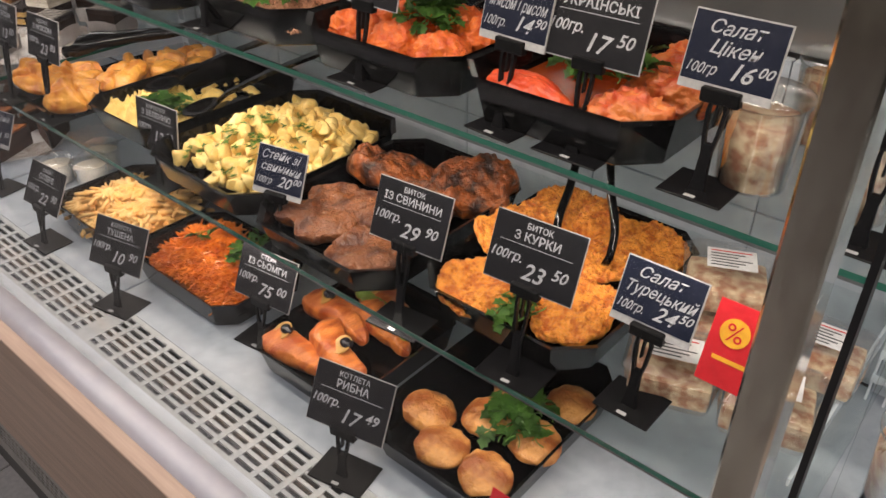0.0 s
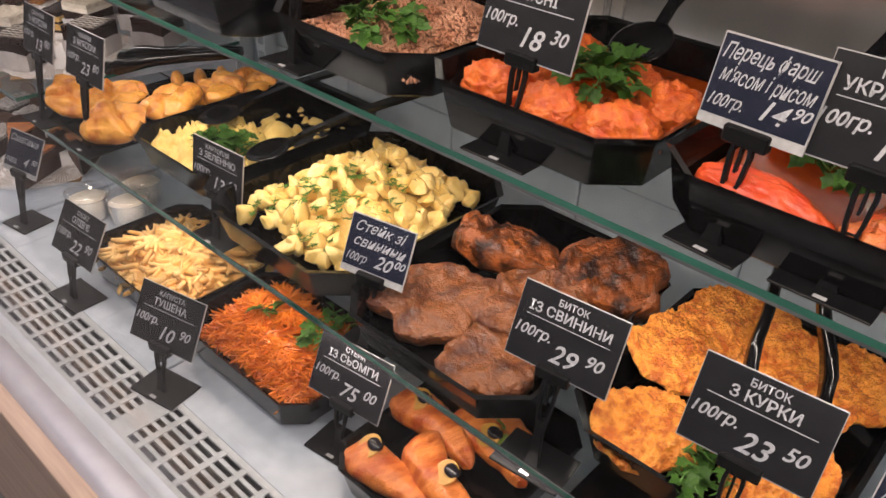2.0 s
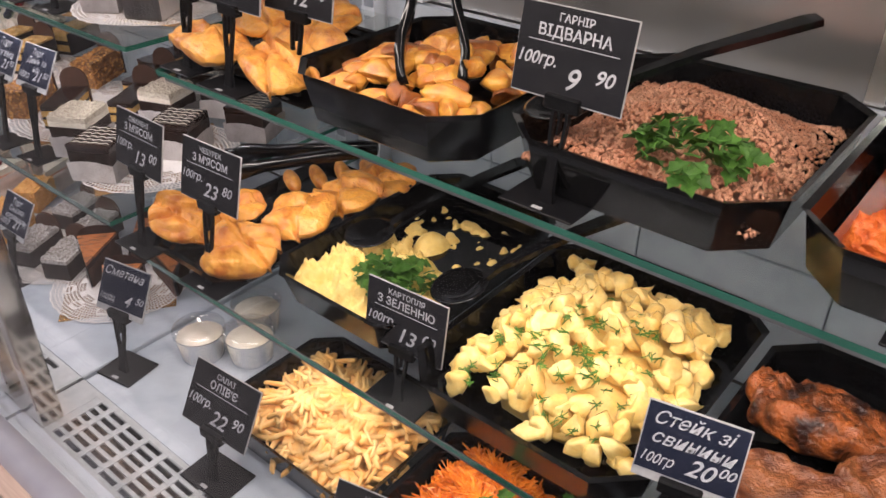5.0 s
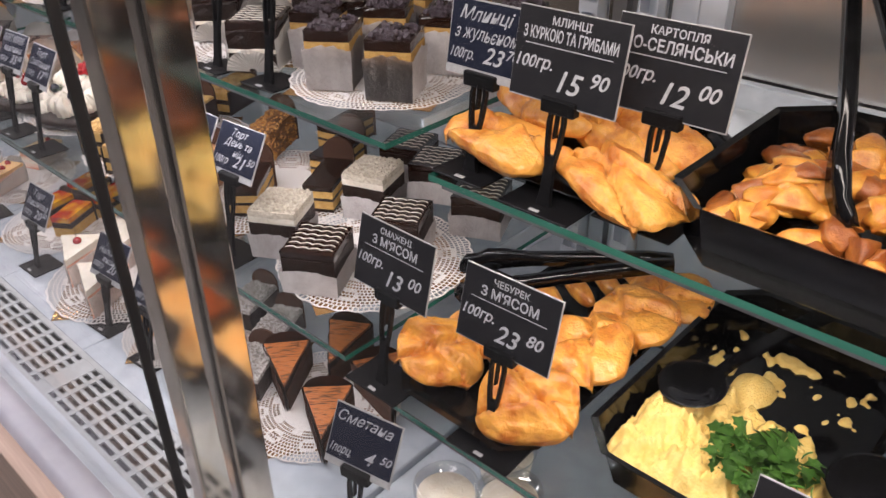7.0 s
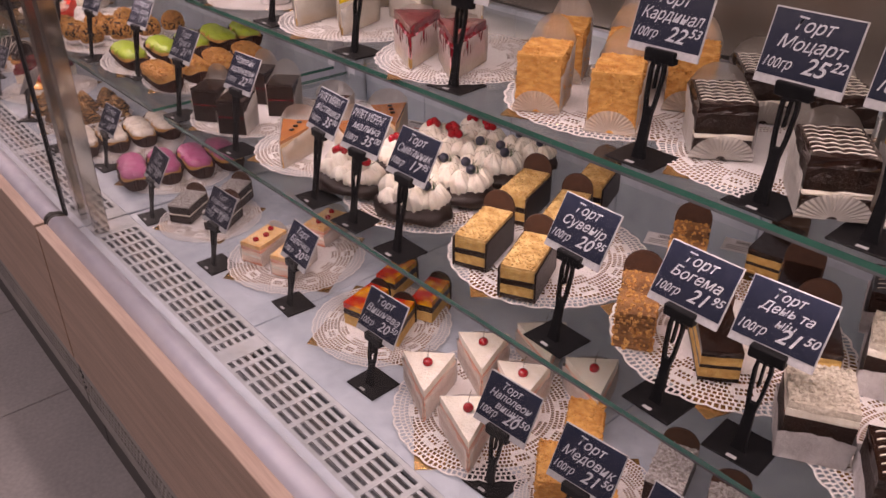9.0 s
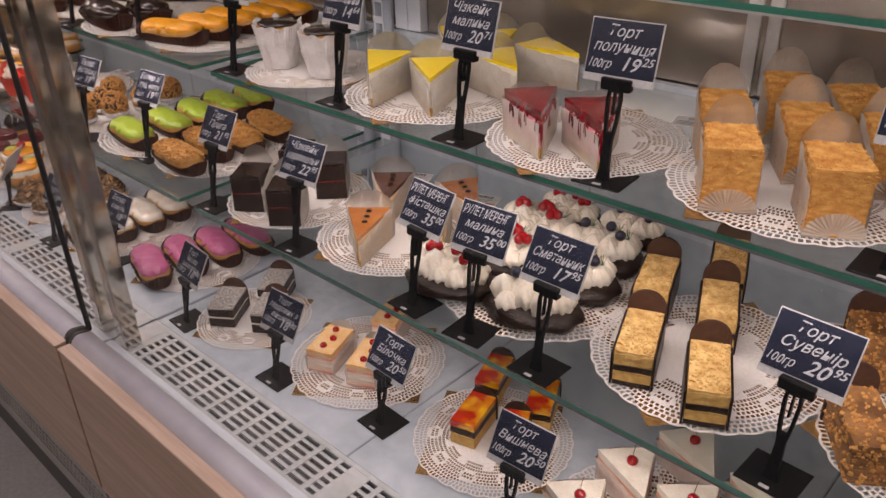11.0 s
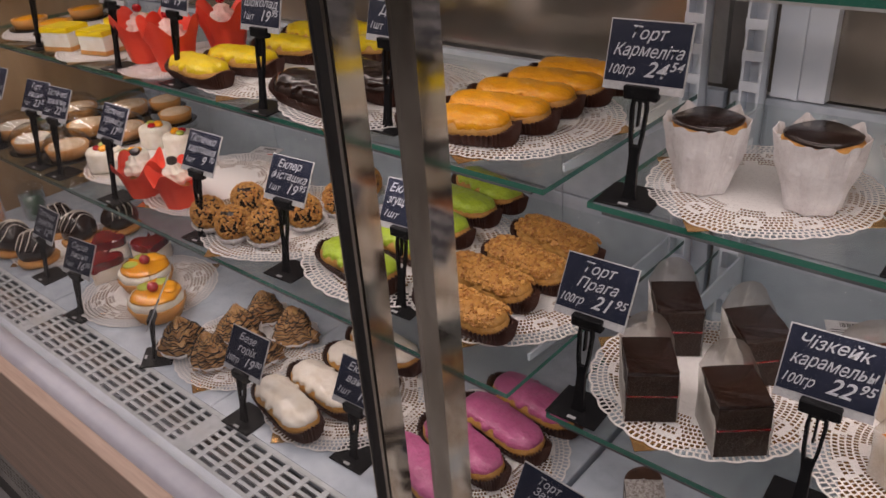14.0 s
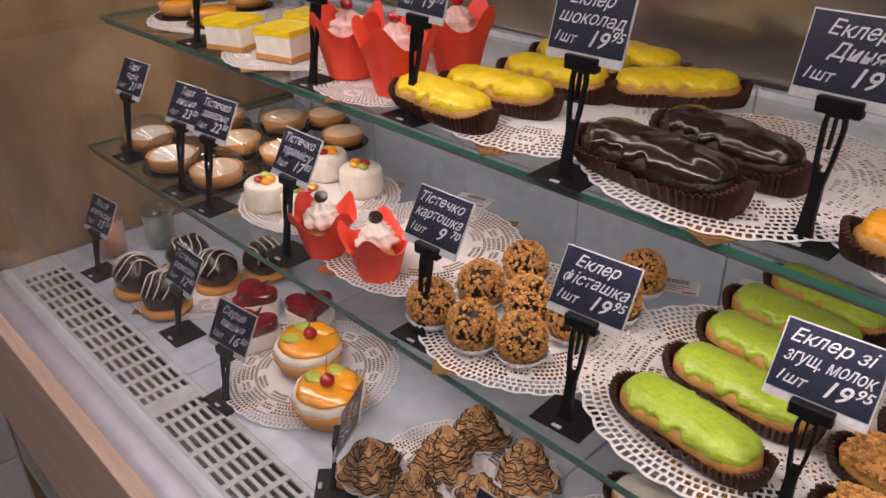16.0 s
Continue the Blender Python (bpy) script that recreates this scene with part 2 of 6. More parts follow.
# ---------------------------------------------------------------- display cases
GLASS_Y, DECK_Z = 0.368, 0.76
CASE_LABELS = ["salad counter display case in oak laminate and glass", "hot food counter display case in oak laminate and glass", "cake counter display case in oak laminate and glass", "pastry counter display case with an oak end panel"]
for i in range(4):
    xr, xl = JOINTS[i] - 0.004, JOINTS[i + 1] + 0.004
    case = thing("display_case", CASE_LABELS[i], "display case", "row of display cases")
    bm = bmesh.new()
    box(bm, xl, xr, 0.36, 1.30, 0.0, 0.10)
    part("plinth", bm, KICK, case)
    bm = bmesh.new()
    box(bm, xl, xr, 0.32, 1.30, 0.10, 0.70)
    part("body", bm, KICK, case)
    bm = bmesh.new()
    box(bm, xl + 0.003, xr - 0.003, 0.296, 0.319, 0.415, 0.795)
    part("front_panel", bm, OAK, case, "wood-grain oak laminate panel")
    bm = bmesh.new()
    box(bm, xl + 0.003, xr - 0.003, 0.2935, 0.3215, 0.796, 0.801)
    bevelled(bm, 0.0012, 1)
    part("panel_edge", bm, OAK_EDGE, case, "pale oak edge strip")
    # perforated skirting
    bm = bmesh.new()
    z0, z1, ys = 0.255, 0.405, 0.302
    box(bm, xl + 0.02, xr - 0.02, ys + 0.004, ys + 0.012, z0, z1)
    part("vent_backing", bm, TROUGH, case)
    bm = bmesh.new()
    box(bm, xl + 0.004, xr - 0.004, ys, ys + 0.003, z1 - 0.035, z1)
    box(bm, xl + 0.004, xr - 0.004, ys, ys + 0.003, z0, z0 + 0.045)
    rows = 4
    hz = (z1 - z0 - 0.08) / rows
    for r in range(rows):
        zz = z0 + 0.045 + r * hz
        if r:
            box(bm, xl + 0.004, xr - 0.004, ys, ys + 0.003, zz - 0.003, zz + 0.003)
        k, xx = 0, xl + 0.004 + (r % 2) * 0.010
        while xx < xr - 0.01:
            box(bm, xx, xx + 0.006, ys, ys + 0.003, zz + 0.003, zz + hz - 0.003)
            xx += 0.020
    part("vent_grid", bm, VENT, case, "perforated metal skirting grille", False)
    # bumper rail with end caps
    bm = bmesh.new()
    cy, cz = 0.338, 0.787
    ring = [(cy - 0.022 * math.cos(a) * 1.0, cz + 0.030 * math.sin(a)) for a in (math.radians(d) for d in range(-70, 120, 15))]
    ring += [(0.362, 0.812), (0.362, 0.756)]
    loft(bm, [[(x, y, z) for y, z in ring] for x in (xl + 0.012, xr - 0.012)])
    part("bumper_rail", bm, BUMPER, case, "white rounded plastic bumper rail")
    # black strip painting the shade in the gap below the bumper
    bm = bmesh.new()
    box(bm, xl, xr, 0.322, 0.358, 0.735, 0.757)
    part("shadow_gap", bm, RUBBER_AND_SHADE, case)
    for x in (xl, xr - 0.012):
        bm = bmesh.new()
        loft(bm, [[(xx, y, z) for y, z in ring] for xx in (x, x + 0.012)])
        part("bumper_cap", bm, KICK, case)
    # deck, grille, trough
    bm = bmesh.new()
    box(bm, xl, xr, 0.36, 0.402, 0.700, DECK_Z + 0.004)
    part("front_ledge", bm, WHITE_METAL, case)
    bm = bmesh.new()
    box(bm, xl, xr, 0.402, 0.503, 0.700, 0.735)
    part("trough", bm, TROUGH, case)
    bm = bmesh.new()
    nrow, pitch = 6, 0.048
    wy = (0.497 - 0.408) / nrow
    for r in range(nrow + 1):
        box(bm, xl + 0.05, xr - 0.05, 0.408 + r * wy - 0.0032, 0.408 + r * wy + 0.0032, DECK_Z - 0.003, DECK_Z)
    ncol = int((xr - xl - 0.10) / pitch)
    for k in range(ncol + 1):
        x = xl + 0.05 + k * (xr - xl - 0.10) / ncol
        wide = 0.022 if k % 13 == 0 else 0.0055
        box(bm, x - wide, x + wide, 0.4045, 0.5005, DECK_Z - 0.0025, DECK_Z + 0.0006)
    box(bm, xl, xr, 0.4015, 0.4095, DECK_Z - 0.003, DECK_Z + 0.0012)
    box(bm, xl, xr, 0.4955, 0.504, DECK_Z - 0.003, DECK_Z + 0.0012)
    box(bm, xl, xl + 0.055, 0.4015, 0.504, DECK_Z - 0.003, DECK_Z + 0.001)
    box(bm, xr - 0.055, xr, 0.4015, 0.504, DECK_Z - 0.003, DECK_Z + 0.001)
    part("air_grille", bm, GRILLE, case, "pale grey slotted air grille", False)
    n = 3
    for k in range(n):
        bm = bmesh.new()
        w = (xr - xl) / n
        box(bm, xl + k * w + 0.001, xl + (k + 1) * w - 0.001, 0.504, 1.20, 0.71, DECK_Z)
        bevelled(bm, 0.002, 1)
        part("deck_plate", bm, DECK, case, "pale grey enamel deck plate")
    # back, uprights, mirror doors
    for k in range(6):
        for z0, z1 in ((0.762, 1.000), (1.003, 1.262)):
            bm = bmesh.new()
            w = (xr - xl) / 6
            box(bm, xl + k * w + 0.001, xl + (k + 1) * w - 0.001, 1.202, 1.22, z0, z1)
            bevelled(bm, 0.0015, 1)
            part("back_panel", bm, DECK, case, "pale grey-blue back panel")
    for k in range(2):
        w = (xr - xl) / 2
        bm = bmesh.new()
        y = 1.226 + 0.01 * k
        box(bm, xl + k * w - 0.02 * k + 0.03, xl + (k + 1) * w + 0.02 * (1 - k) - 0.03, y, y + 0.005, 1.264, 1.70)
        part("back_door", bm, BACKDOOR if i < 2 else BACKDARK, case, "tinted reflective sliding back door")
        for x in (xl + k * w + 0.02 - 0.02 * k, xl + (k + 1) * w - 0.03):
            bm = bmesh.new()
            box(bm, x - 0.012, x + 0.012, y - 0.006, y + 0.012, 1.264, 1.70)
            part("door_stile", bm, ALU, case)
    bm = bmesh.new()
    box(bm, xl + 0.066, xl + 0.148, 1.200, 1.2235, 1.266, 1.70)
    box(bm, xl + 0.100, xl + 0.108, 1.196, 1.1995, 1.266, 1.70)
    part("door_jamb", bm, WHITE_METAL, case, "white ribbed jamb of the sliding doors")
    for x in (xl + 0.045, xr - 0.045):
        bm = bmesh.new()
        for sx in (-0.016, 0.012):
            box(bm, x + sx, x + sx + 0.004, 1.165, 1.195, 0.76, 1.70)
        box(bm, x - 0.016, x + 0.016, 1.192, 1.198, 0.76, 1.70)
        z = 0.80
        while z < 1.66:
            box(bm, x - 0.0165, x + 0.0165, 1.163, 1.166, z, z + 0.016)
            z += 0.048
        part("slotted_upright", bm, WHITE_METAL, case, "white slotted shelf upright", False)
    for j, (fy, fz) in enumerate(SHELVES[i] + ((0.80, 1.51),)):
        bm = bmesh.new()
        sl, sr = xl + 0.028, xr - 0.028
        if i == 3:
            sl = xl + 0.008
        fs = box(bm, sl, sr, fy, 1.16, fz - 0.008, fz)
        for q in (2, 3, 5):
            fs[q].material_index = 1
        sh = part("glass_shelf", bm, [SHELF_GLASS, GREEN_EDGE], case, "clear glass shelf with green polished edge")
        sh.visible_shadow = False
        if j < 2:
            bm = bmesh.new()
            box(bm, sl + 0.02, sr - 0.02, fy + 0.001, fy + 0.008, fz - 0.0125, fz - 0.0085)
            part("led_profile", bm, TROUGH, case, "slim light strip under the shelf edge")
        for x in (sl + 0.035, sr - 0.035):
            bm = bmesh.new()
            v = [(1.17, fz - 0.009), (fy + 0.10, fz - 0.009), (fy + 0.10, fz - 0.020), (1.17, fz - 0.055)]
            loft(bm, [[(xx, y, z) for y, z in v] for xx in (x - 0.002, x + 0.002)], smooth=False)
            part("shelf_bracket", bm, WHITE_METAL, case)
    bm = bmesh.new()
    box(bm, xl + 0.05, xr - 0.05, 0.812, 0.838, 1.496, 1.5015)
    part("led_profile", bm, ALU, case, "slim light strip under the top shelf")
    # canopy and lamp profile
    bm = bmesh.new()
    box(bm, xl, xr, 0.40, 1.30, 1.70, 1.74)
    part("canopy", bm, WHITE_METAL, case)
    bm = bmesh.new()
    box(bm, xl + 0.05, xr - 0.05, 0.415, 0.505, 1.680, 1.698)
    part("lamp_profile", bm, ALU, case)
    # front pane and posts
    bm = bmesh.new()
    box(bm, xl + 0.006, xr - 0.006, GLASS_Y - 0.003, GLASS_Y + 0.003, 0.806, 1.72)
    pane = part("front_pane", bm, GLASS, case, "clear upright front glass pane")
    pane.visible_shadow = False
    bm = bmesh.new()
    box(bm, xr - 0.006, xr - 0.002, GLASS_Y - 0.005, GLASS_Y + 0.005, 0.800, 1.72)
    part("pane_seal", bm, RUBBER_AND_SHADE, case, "black rubber glass seal")
    for x in (xl + 0.045, xr - 0.045):
        if (i == 3 and x < -5.6):
            continue
        bm = bmesh.new()
        box(bm, x - 0.014, x + 0.014, 0.403, 0.439, DECK_Z + 0.002, 1.70)
        bevelled(bm, 0.002, 1)
        part("post", bm, STEEL, case, "brushed stainless steel post")
# end panel of the row
bm = bmesh.new()
box(bm, -5.735, -5.701, 0.30, 1.30, 0.10, 1.74)
tagged(part("end_panel", bm, OAK_END), "glossy brown wood-grain end panel of the counter", "panel")


# ---------------------------------------------------------------- price tags
def text_mesh(body, size, align="CENTER", shear=0.0, bold=0.0):
    c = bpy.data.curves.new("text", "FONT")
    c.body, c.size, c.align_x, c.offset = body, size, align, bold
    c.resolution_u = 3
    ob = new("text", c)
    me = bpy.data.meshes.new_from_object(ob.evaluated_get(bpy.context.evaluated_depsgraph_get()))
    bpy.data.objects.remove(ob)
    bpy.data.curves.remove(c)
    for v in me.vertices:
        v.co.x += shear * v.co.y
    return me


def put_text(body, size, x, y, card, width, shear=0.0, bold=0.0, align="CENTER"):
    me = text_mesh(body, size, align, shear, bold)
    me.materials.append(CHALK)
    xs = [v.co.x for v in me.vertices]
    if not xs:
        return
    wide = max(xs) - min(xs)
    k = min(1.0, width / wide)
    for v in me.vertices:
        wob = 0.03 * size * math.sin(v.co.x / size * 2.1 + len(body)) if shear else 0.0
        v.co = Vector((v.co.x * k + x, -0.0012, v.co.y + y + wob))
    ob = new("lettering", me)
    ob.parent = card
    return ob


def stem_mesh(h, lean):
    """A flat stem with a narrow waist that opens into a slotted fork under the card."""
    def half(s):
        rows = ((0, 0.0095), (0.12, 0.0068), (0.42, 0.0056), (0.62, 0.0090), (0.86, 0.0108), (1.0, 0.0088))
        for (a, wa), (b, wb) in zip(rows, rows[1:]):
            if s <= b:
                return wa + (wb - wa) * (s - a) / (b - a)
        return rows[-1][1]
    bm = bmesh.new()
    def strip(steps, left, right):
        loft(bm, [[(x, lean * s * h + y, h * s) for x, y in ((left(s), -0.003), (right(s), -0.003), (right(s), 0.003), (left(s), 0.003))] for s in steps], smooth=False)
    strip((0, 0.06, 0.12, 0.27, 0.42, 0.52), lambda s: -half(s), half)
    strip((0.52, 0.62, 0.74, 0.86, 0.93), lambda s: -half(s), lambda s: -half(s) + 0.0038)
    strip((0.52, 0.62, 0.74, 0.86, 0.93), lambda s: half(s) - 0.0038, half)
    strip((0.70, 0.82, 0.93), lambda s: -0.0012, lambda s: 0.0012)
    strip((0.93, 0.97, 1.0), lambda s: -half(s), half)
    return bm


def price_tag(x, y, z, lines, big=False, lean=26, yaw=0.0, h=0.125, label="", plate=True):
    """A dark slate price card in a black clip on a stem; lines: name rows, then (price line)."""
    cw, ch = (0.130, 0.092) if big else (0.098, 0.080)
    t = thing("price_tag", label or ("printed slate price card on a black plastic stand" if big else "handwritten slate price card on a black plastic stand"), "price tag", "price tags", pose(x, y, z, 0, 0, yaw))
    if plate:
        bm = bmesh.new()
        foot = 0.046 if big else 0.036
        box(bm, -foot, foot, -0.012, 0.052, 0.0006, 0.0035)
        bevelled(bm, 0.001, 1)
        part("base_plate", bm, BLACK_MATT, t)
        bm = bmesh.new()
        box(bm, -0.006, 0.006, -0.008, -0.003, 0.0035, 0.0042)
        part("base_clip", bm, CARD_WHITE, t)
    s = stem_mesh(h, 0.16)
    st = part("stem", s, BLACK_MATT, t)
    if plate:
        st.location = (0, 0.012, 0.003)
    bm = bmesh.new()
    y0, z0 = 0.012 + 0.16 * h, h + 0.003
    box(bm, -0.021, 0.021, y0 - 0.005, y0 + 0.007, z0 - 0.007, z0 + 0.009)
    bevelled(bm, 0.0015, 1)
    part("clip", bm, BLACK_MATT, t)
    bm = bmesh.new()
    box(bm, -cw / 2, cw / 2, 0, 0.0022, 0, ch)
    card = part("card_holder", bm, CARD_WHITE, t, "white-edged acrylic card holder")
    card.matrix_basis = pose(0, y0, z0 + 0.002, -lean, 0, random.uniform(-1.5, 1.5))
    bm = bmesh.new()
    low = 0.0015 if big else 0.0095
    rim = 0.0008 if big else 0.0014
    box(bm, -cw / 2 + rim, cw / 2 - rim, -0.0008, -0.0002, low, ch - rim)
    part("slate_card", bm, SLATE_PRINT if big else SLATE, card)
    top = ch - 0.005
    if big:
        head, rest, price = lines[0], lines[1], lines[2:]
        put_text(head, 0.011, 0, top - 0.010, card, cw * 0.6, 0, 0.0002)
        put_text(rest, 0.016, 0, top - 0.026, card, cw * 0.86, 0, 0.0003)
        bm = bmesh.new()
        box(bm, -cw * 0.40, cw * 0.40, -0.0013, -0.0009, top - 0.032, top - 0.0312)
        part("rule", bm, CHALK, card)
        put_text("100гр.", 0.018, -cw * 0.30, top - 0.055, card, 0.045, 0.25, 0.0003)
        put_text(price[0], 0.031, 0.004, top - 0.074, card, 0.05, 0.30, 0.0004)
        put_text(price[1], 0.021, 0.040, top - 0.062, card, 0.04, 0.30, 0.0003)
    else:
        names, unit, p1, p2 = lines[:-3], *lines[-3:]
        n = len(names)
        for k, nm in enumerate(names):
            put_text(nm, 0.0195 if n < 3 else 0.016, -0.004 + 0.004 * k, top - (0.016 if n < 3 else 0.0135) - k * (0.0195 if n < 3 else 0.015), card, cw * 0.86, 0.38, 0.0001)
        zz = top - 0.057
        put_text(unit, 0.016, -cw * 0.30, zz, card, 0.032, 0.38, 0.0001)
        put_text(p1, 0.025, 0.012, zz - 0.001, card, 0.032, 0.38, 0.0003)
        put_text(p2, 0.015, 0.036, zz + 0.008, card, 0.02, 0.38, 0.0002)
    return t


LO, UP = 0.950, 1.243
DELI = [
    (-1.236, 0.485, DECK_Z, ("КАПУСТА", "ТУШЕНА", "10", "90"), 30, 12),
    (-0.615, 0.485, DECK_Z, ("КОТЛЕТА", "РИБНА", "17", "49"), 30, 12),
    (-1.560, 0.500, DECK_Z, ("САЛАТ", "ОЛІВ'Є", "22", "90"), 30, 4),
    (-0.950, 0.600, DECK_Z, ("СТЕЙК", "ІЗ СЬОМГИ", "75", "00"), 25, 8),
    (-1.370, 0.690, LO - 0.058, ("КАРТОПЛЯ", "З ЗЕЛЕННЮ", "13", "00"), 10, 4),
    (-0.655, 0.668, LO - 0.028, ("БИТОК", "ІЗ СВИНИНИ", "29", "90"), 22, 6),
    (-0.440, 0.665, LO, ("БИТОК", "З КУРКИ", "23", "50"), 22, 4),
    (-1.903, 0.660, LO, ("СМАЖЕНІ", "З М'ЯСОМ", "13", "00"), 14, 0),
    (-1.725, 0.665, LO, ("ЧЕБУРЕК", "З М'ЯСОМ", "23", "80"), 14, 2),
    (-1.725, 0.736, UP, ("МЛИНЦІ", "З КУРКОЮ ТА ГРИБАМИ", "15", "90"), 10, 0),
    (-1.630, 0.775, UP, ("КАРТОПЛЯ", "ПО-СЕЛЯНСЬКИ", "12", "00"), 10, 0),
    (-1.195, 0.745, UP, ("ГАРНІР", "ВІДВАРНА", "9", "90"), 10, 0),
    (-0.809, 0.745, UP, ("ТЕФТЕЛІ", "М'ЯСНІ", "18", "30"), 14, 0),
    (-0.441, 0.750, UP, ("ГОЛУБЦІ", "УКРАЇНСЬКІ", "17", "50"), 14, 0),
    (0.070, 0.665, LO, ("САЛАТ", "КРАБОВИЙ", "16", "00"), 20, 0),
    (-0.110, 0.760, UP, ("САЛАТ", "ГРЕЦЬКИЙ", "18", "59"), 14, 0),
]
for x, y, z, ln, lean, yaw in DELI:
    price_tag(x - 0.014, y - (0.015 if 0.9 < z < 1.2 else 0), z, ln, True, lean, yaw, 0.075 if z < 0.9 else 0.125 if z < 1.2 else 0.105)
DELI_HAND = [
    (-1.880, 0.545, DECK_Z, ("Сметана", "", "1порц.", "4", "50"), 28, 10),
    (-0.980, 0.668, LO - 0.045, ("Стейк зі", "свинини", "100гр", "20", "00"), 25, 10),
    (-0.300, 0.685, LO + 0.015, ("Салат", "Турецький", "100гр.", "24", "50"), 22, 0),
    (-0.567, 0.745, UP, ("Перець фарш", "м'ясом і рисом", "100гр.", "14", "90"), 14, -4),
    (-0.297, 0.760, UP, ("Салат", "Цікен", "100гр", "16", "00"), 14, 0),
    (-1.852, 0.745, UP, ("Млинці", "з жульєном", "100гр.", "23", "70"), 10, 0),
]
for x, y, z, ln, lean, yaw in DELI_HAND:
    t = price_tag(x, y, z, ln, False, lean, yaw, 0.10)
    t.scale = (1.06, 1.06, 1.04)
LO, UP = 0.995, 1.265
CAKE = [
    (-3.736, 0.735, UP, ("Торт", "Кармеліта", "100гр", "24", "54")), (-3.415, 0.735, UP, ("Чізкейк", "ванільний", "100гр", "14", "64")),
    (-3.130, 0.735, UP, ("Чізкейк", "малина", "100гр", "20", "71")), (-2.875, 0.745, UP, ("Торт", "полуниця", "100гр", "19", "25")),
    (-2.513, 0.735, UP, ("Торт", "Кардинал", "100гр", "22", "53")), (-2.345, 0.735, UP, ("Торт", "Моцарт", "100гр", "25", "22")),
    (-2.225, 0.740, UP, ("Торт", "горіх", "100г", "24", "50")),
    (-3.745, 0.642, LO, ("Торт", "Прага", "100гр", "21", "95")), (-3.465, 0.642, LO, ("Чізкейк", "карамельн", "100гр", "22", "95")),
    (-3.160, 0.645, LO, ("РУЛЕТ МЕРЕНГ", "фісташка", "100гр", "35", "00")), (-3.033, 0.645, LO, ("РУЛЕТ МЕРЕНГ", "малина", "100гр", "35", "00")),
    (-2.900, 0.640, LO, ("Торт", "Сметанник", "100гр", "17", "95")), (-2.560, 0.655, LO, ("Торт", "Сувенір", "100гр", "20", "95")),
    (-2.385, 0.655, LO, ("Торт", "Богема", "100гр", "21", "95")), (-2.270, 0.660, LO, ("Торт", "День та", "ніч", "100гр", "21", "50")),
    (-3.748, 0.530, DECK_Z, ("Торт", "Захер", "шоколад", "100гр", "18", "50")), (-3.440, 0.540, DECK_Z, ("Торт", "Медовик з", "вишнею", "100гр", "18", "30")),
    (-3.195, 0.585, DECK_Z, ("Торт", "Білочка", "100гр", "20", "50")), (-2.885, 0.560, DECK_Z, ("Торт", "Вишнева", "100гр", "20", "50")),
    (-2.580, 0.560, DECK_Z, ("Торт", "Наполеон", "вишня", "100гр", "20", "50")), (-2.430, 0.560, DECK_Z, ("Торт", "Медовик", "100гр", "21", "50")),
    (-2.290, 0.560, DECK_Z, ("Торт", "Сказка", "карамель", "100гр", "21", "95")),
    (-5.308, 0.733, UP, ("Торт", "фрукти", "1шт", "18", "50")), (-4.938, 0.733, UP, ("Торт", "лимон", "1шт", "17", "95")), (-4.713, 0.735, UP, ("Мафін", "вишня", "1шт", "19", "95")),
    (-4.430, 0.720, UP, ("Еклер", "шоколад", "1шт", "19", "95")), (-4.175, 0.765, UP, ("Еклер", "Диня", "1шт", "19", "95")),
    (-5.540, 0.650, LO, ("Тарт", "горіх", "1шт", "21", "20")), (-5.295, 0.645, LO, ("Тарт", "вишня", "1шт", "23", "20")), (-5.187, 0.645, LO, ("Тістечко", "заварне", "1шт", "22", "50")), (-4.933, 0.645, LO, ("Тістечко", "тірамісу", "1шт", "17", "83")),
    (-4.607, 0.648, LO, ("Тістечко", "картошка", "1шт", "9", "70")), (-4.356, 0.655, LO, ("Еклер", "фісташка", "1шт", "19", "95")),
    (-4.108, 0.690, LO, ("Еклер зі", "згущ. молок", "1шт", "19", "95")),
    (-5.534, 0.525, DECK_Z, ("Желе", "апельсин", "1шт", "15", "50")), (-5.192, 0.540, DECK_Z, ("Тістечко", "ромове", "1шт", "12", "80")), (-4.952, 0.505, DECK_Z, ("Серце", "вишня", "1шт", "16", "50")),
    (-4.675, 0.520, DECK_Z, ("Тарт", "фрукти", "1шт", "17", "20")), (-4.352, 0.505, DECK_Z, ("Безе", "горіх", "100гр", "19", "80")), (-4.124, 0.560, DECK_Z, ("Еклер", "ваніль", "1шт", "18", "25")),
]
TURNED = {-4.675: -42}
for x, y, z, ln in CAKE:
    price_tag(x, y, z, ln, False, 30 if z < 1.2 else 16, TURNED.get(x, random.uniform(-4, 6)), 0.125 if z > 0.9 else 0.09)
# ---------------------------------------------------------------- food materials
SPONGE = mat("yellow_sponge", (0.62, 0.40, 0.13), 0.8, (0.5, 0.29, 0.08), 120, 0.002)
CHOC = mat("dark_chocolate", (0.022, 0.0095, 0.006), 0.35, (0.012, 0.0055, 0.0035), 60, 0.003, spec=0.35)
CHOC_GLOSS = mat("glossy_chocolate_icing", (0.022, 0.009, 0.006), 0.20, (0.012, 0.005, 0.0035), 30, 0.0008, coat=0.25)
COCOA = mat("cocoa_card", (0.075, 0.030, 0.014), 0.75, (0.05, 0.02, 0.01), 90, 0.0008)
CREAM = mat("whipped_cream", (0.80, 0.75, 0.66), 0.55, (0.70, 0.64, 0.54), 40, 0.0015, sss=0.1)
CHEESE = mat("caramel_cheese", (0.78, 0.56, 0.32), 0.55, (0.70, 0.46, 0.24), 40, 0.002)
CREAM_WHITE = mat("white_cream", (0.82, 0.77, 0.68), 0.55, (0.72, 0.65, 0.54), 50, 0.003, sss=0.06)
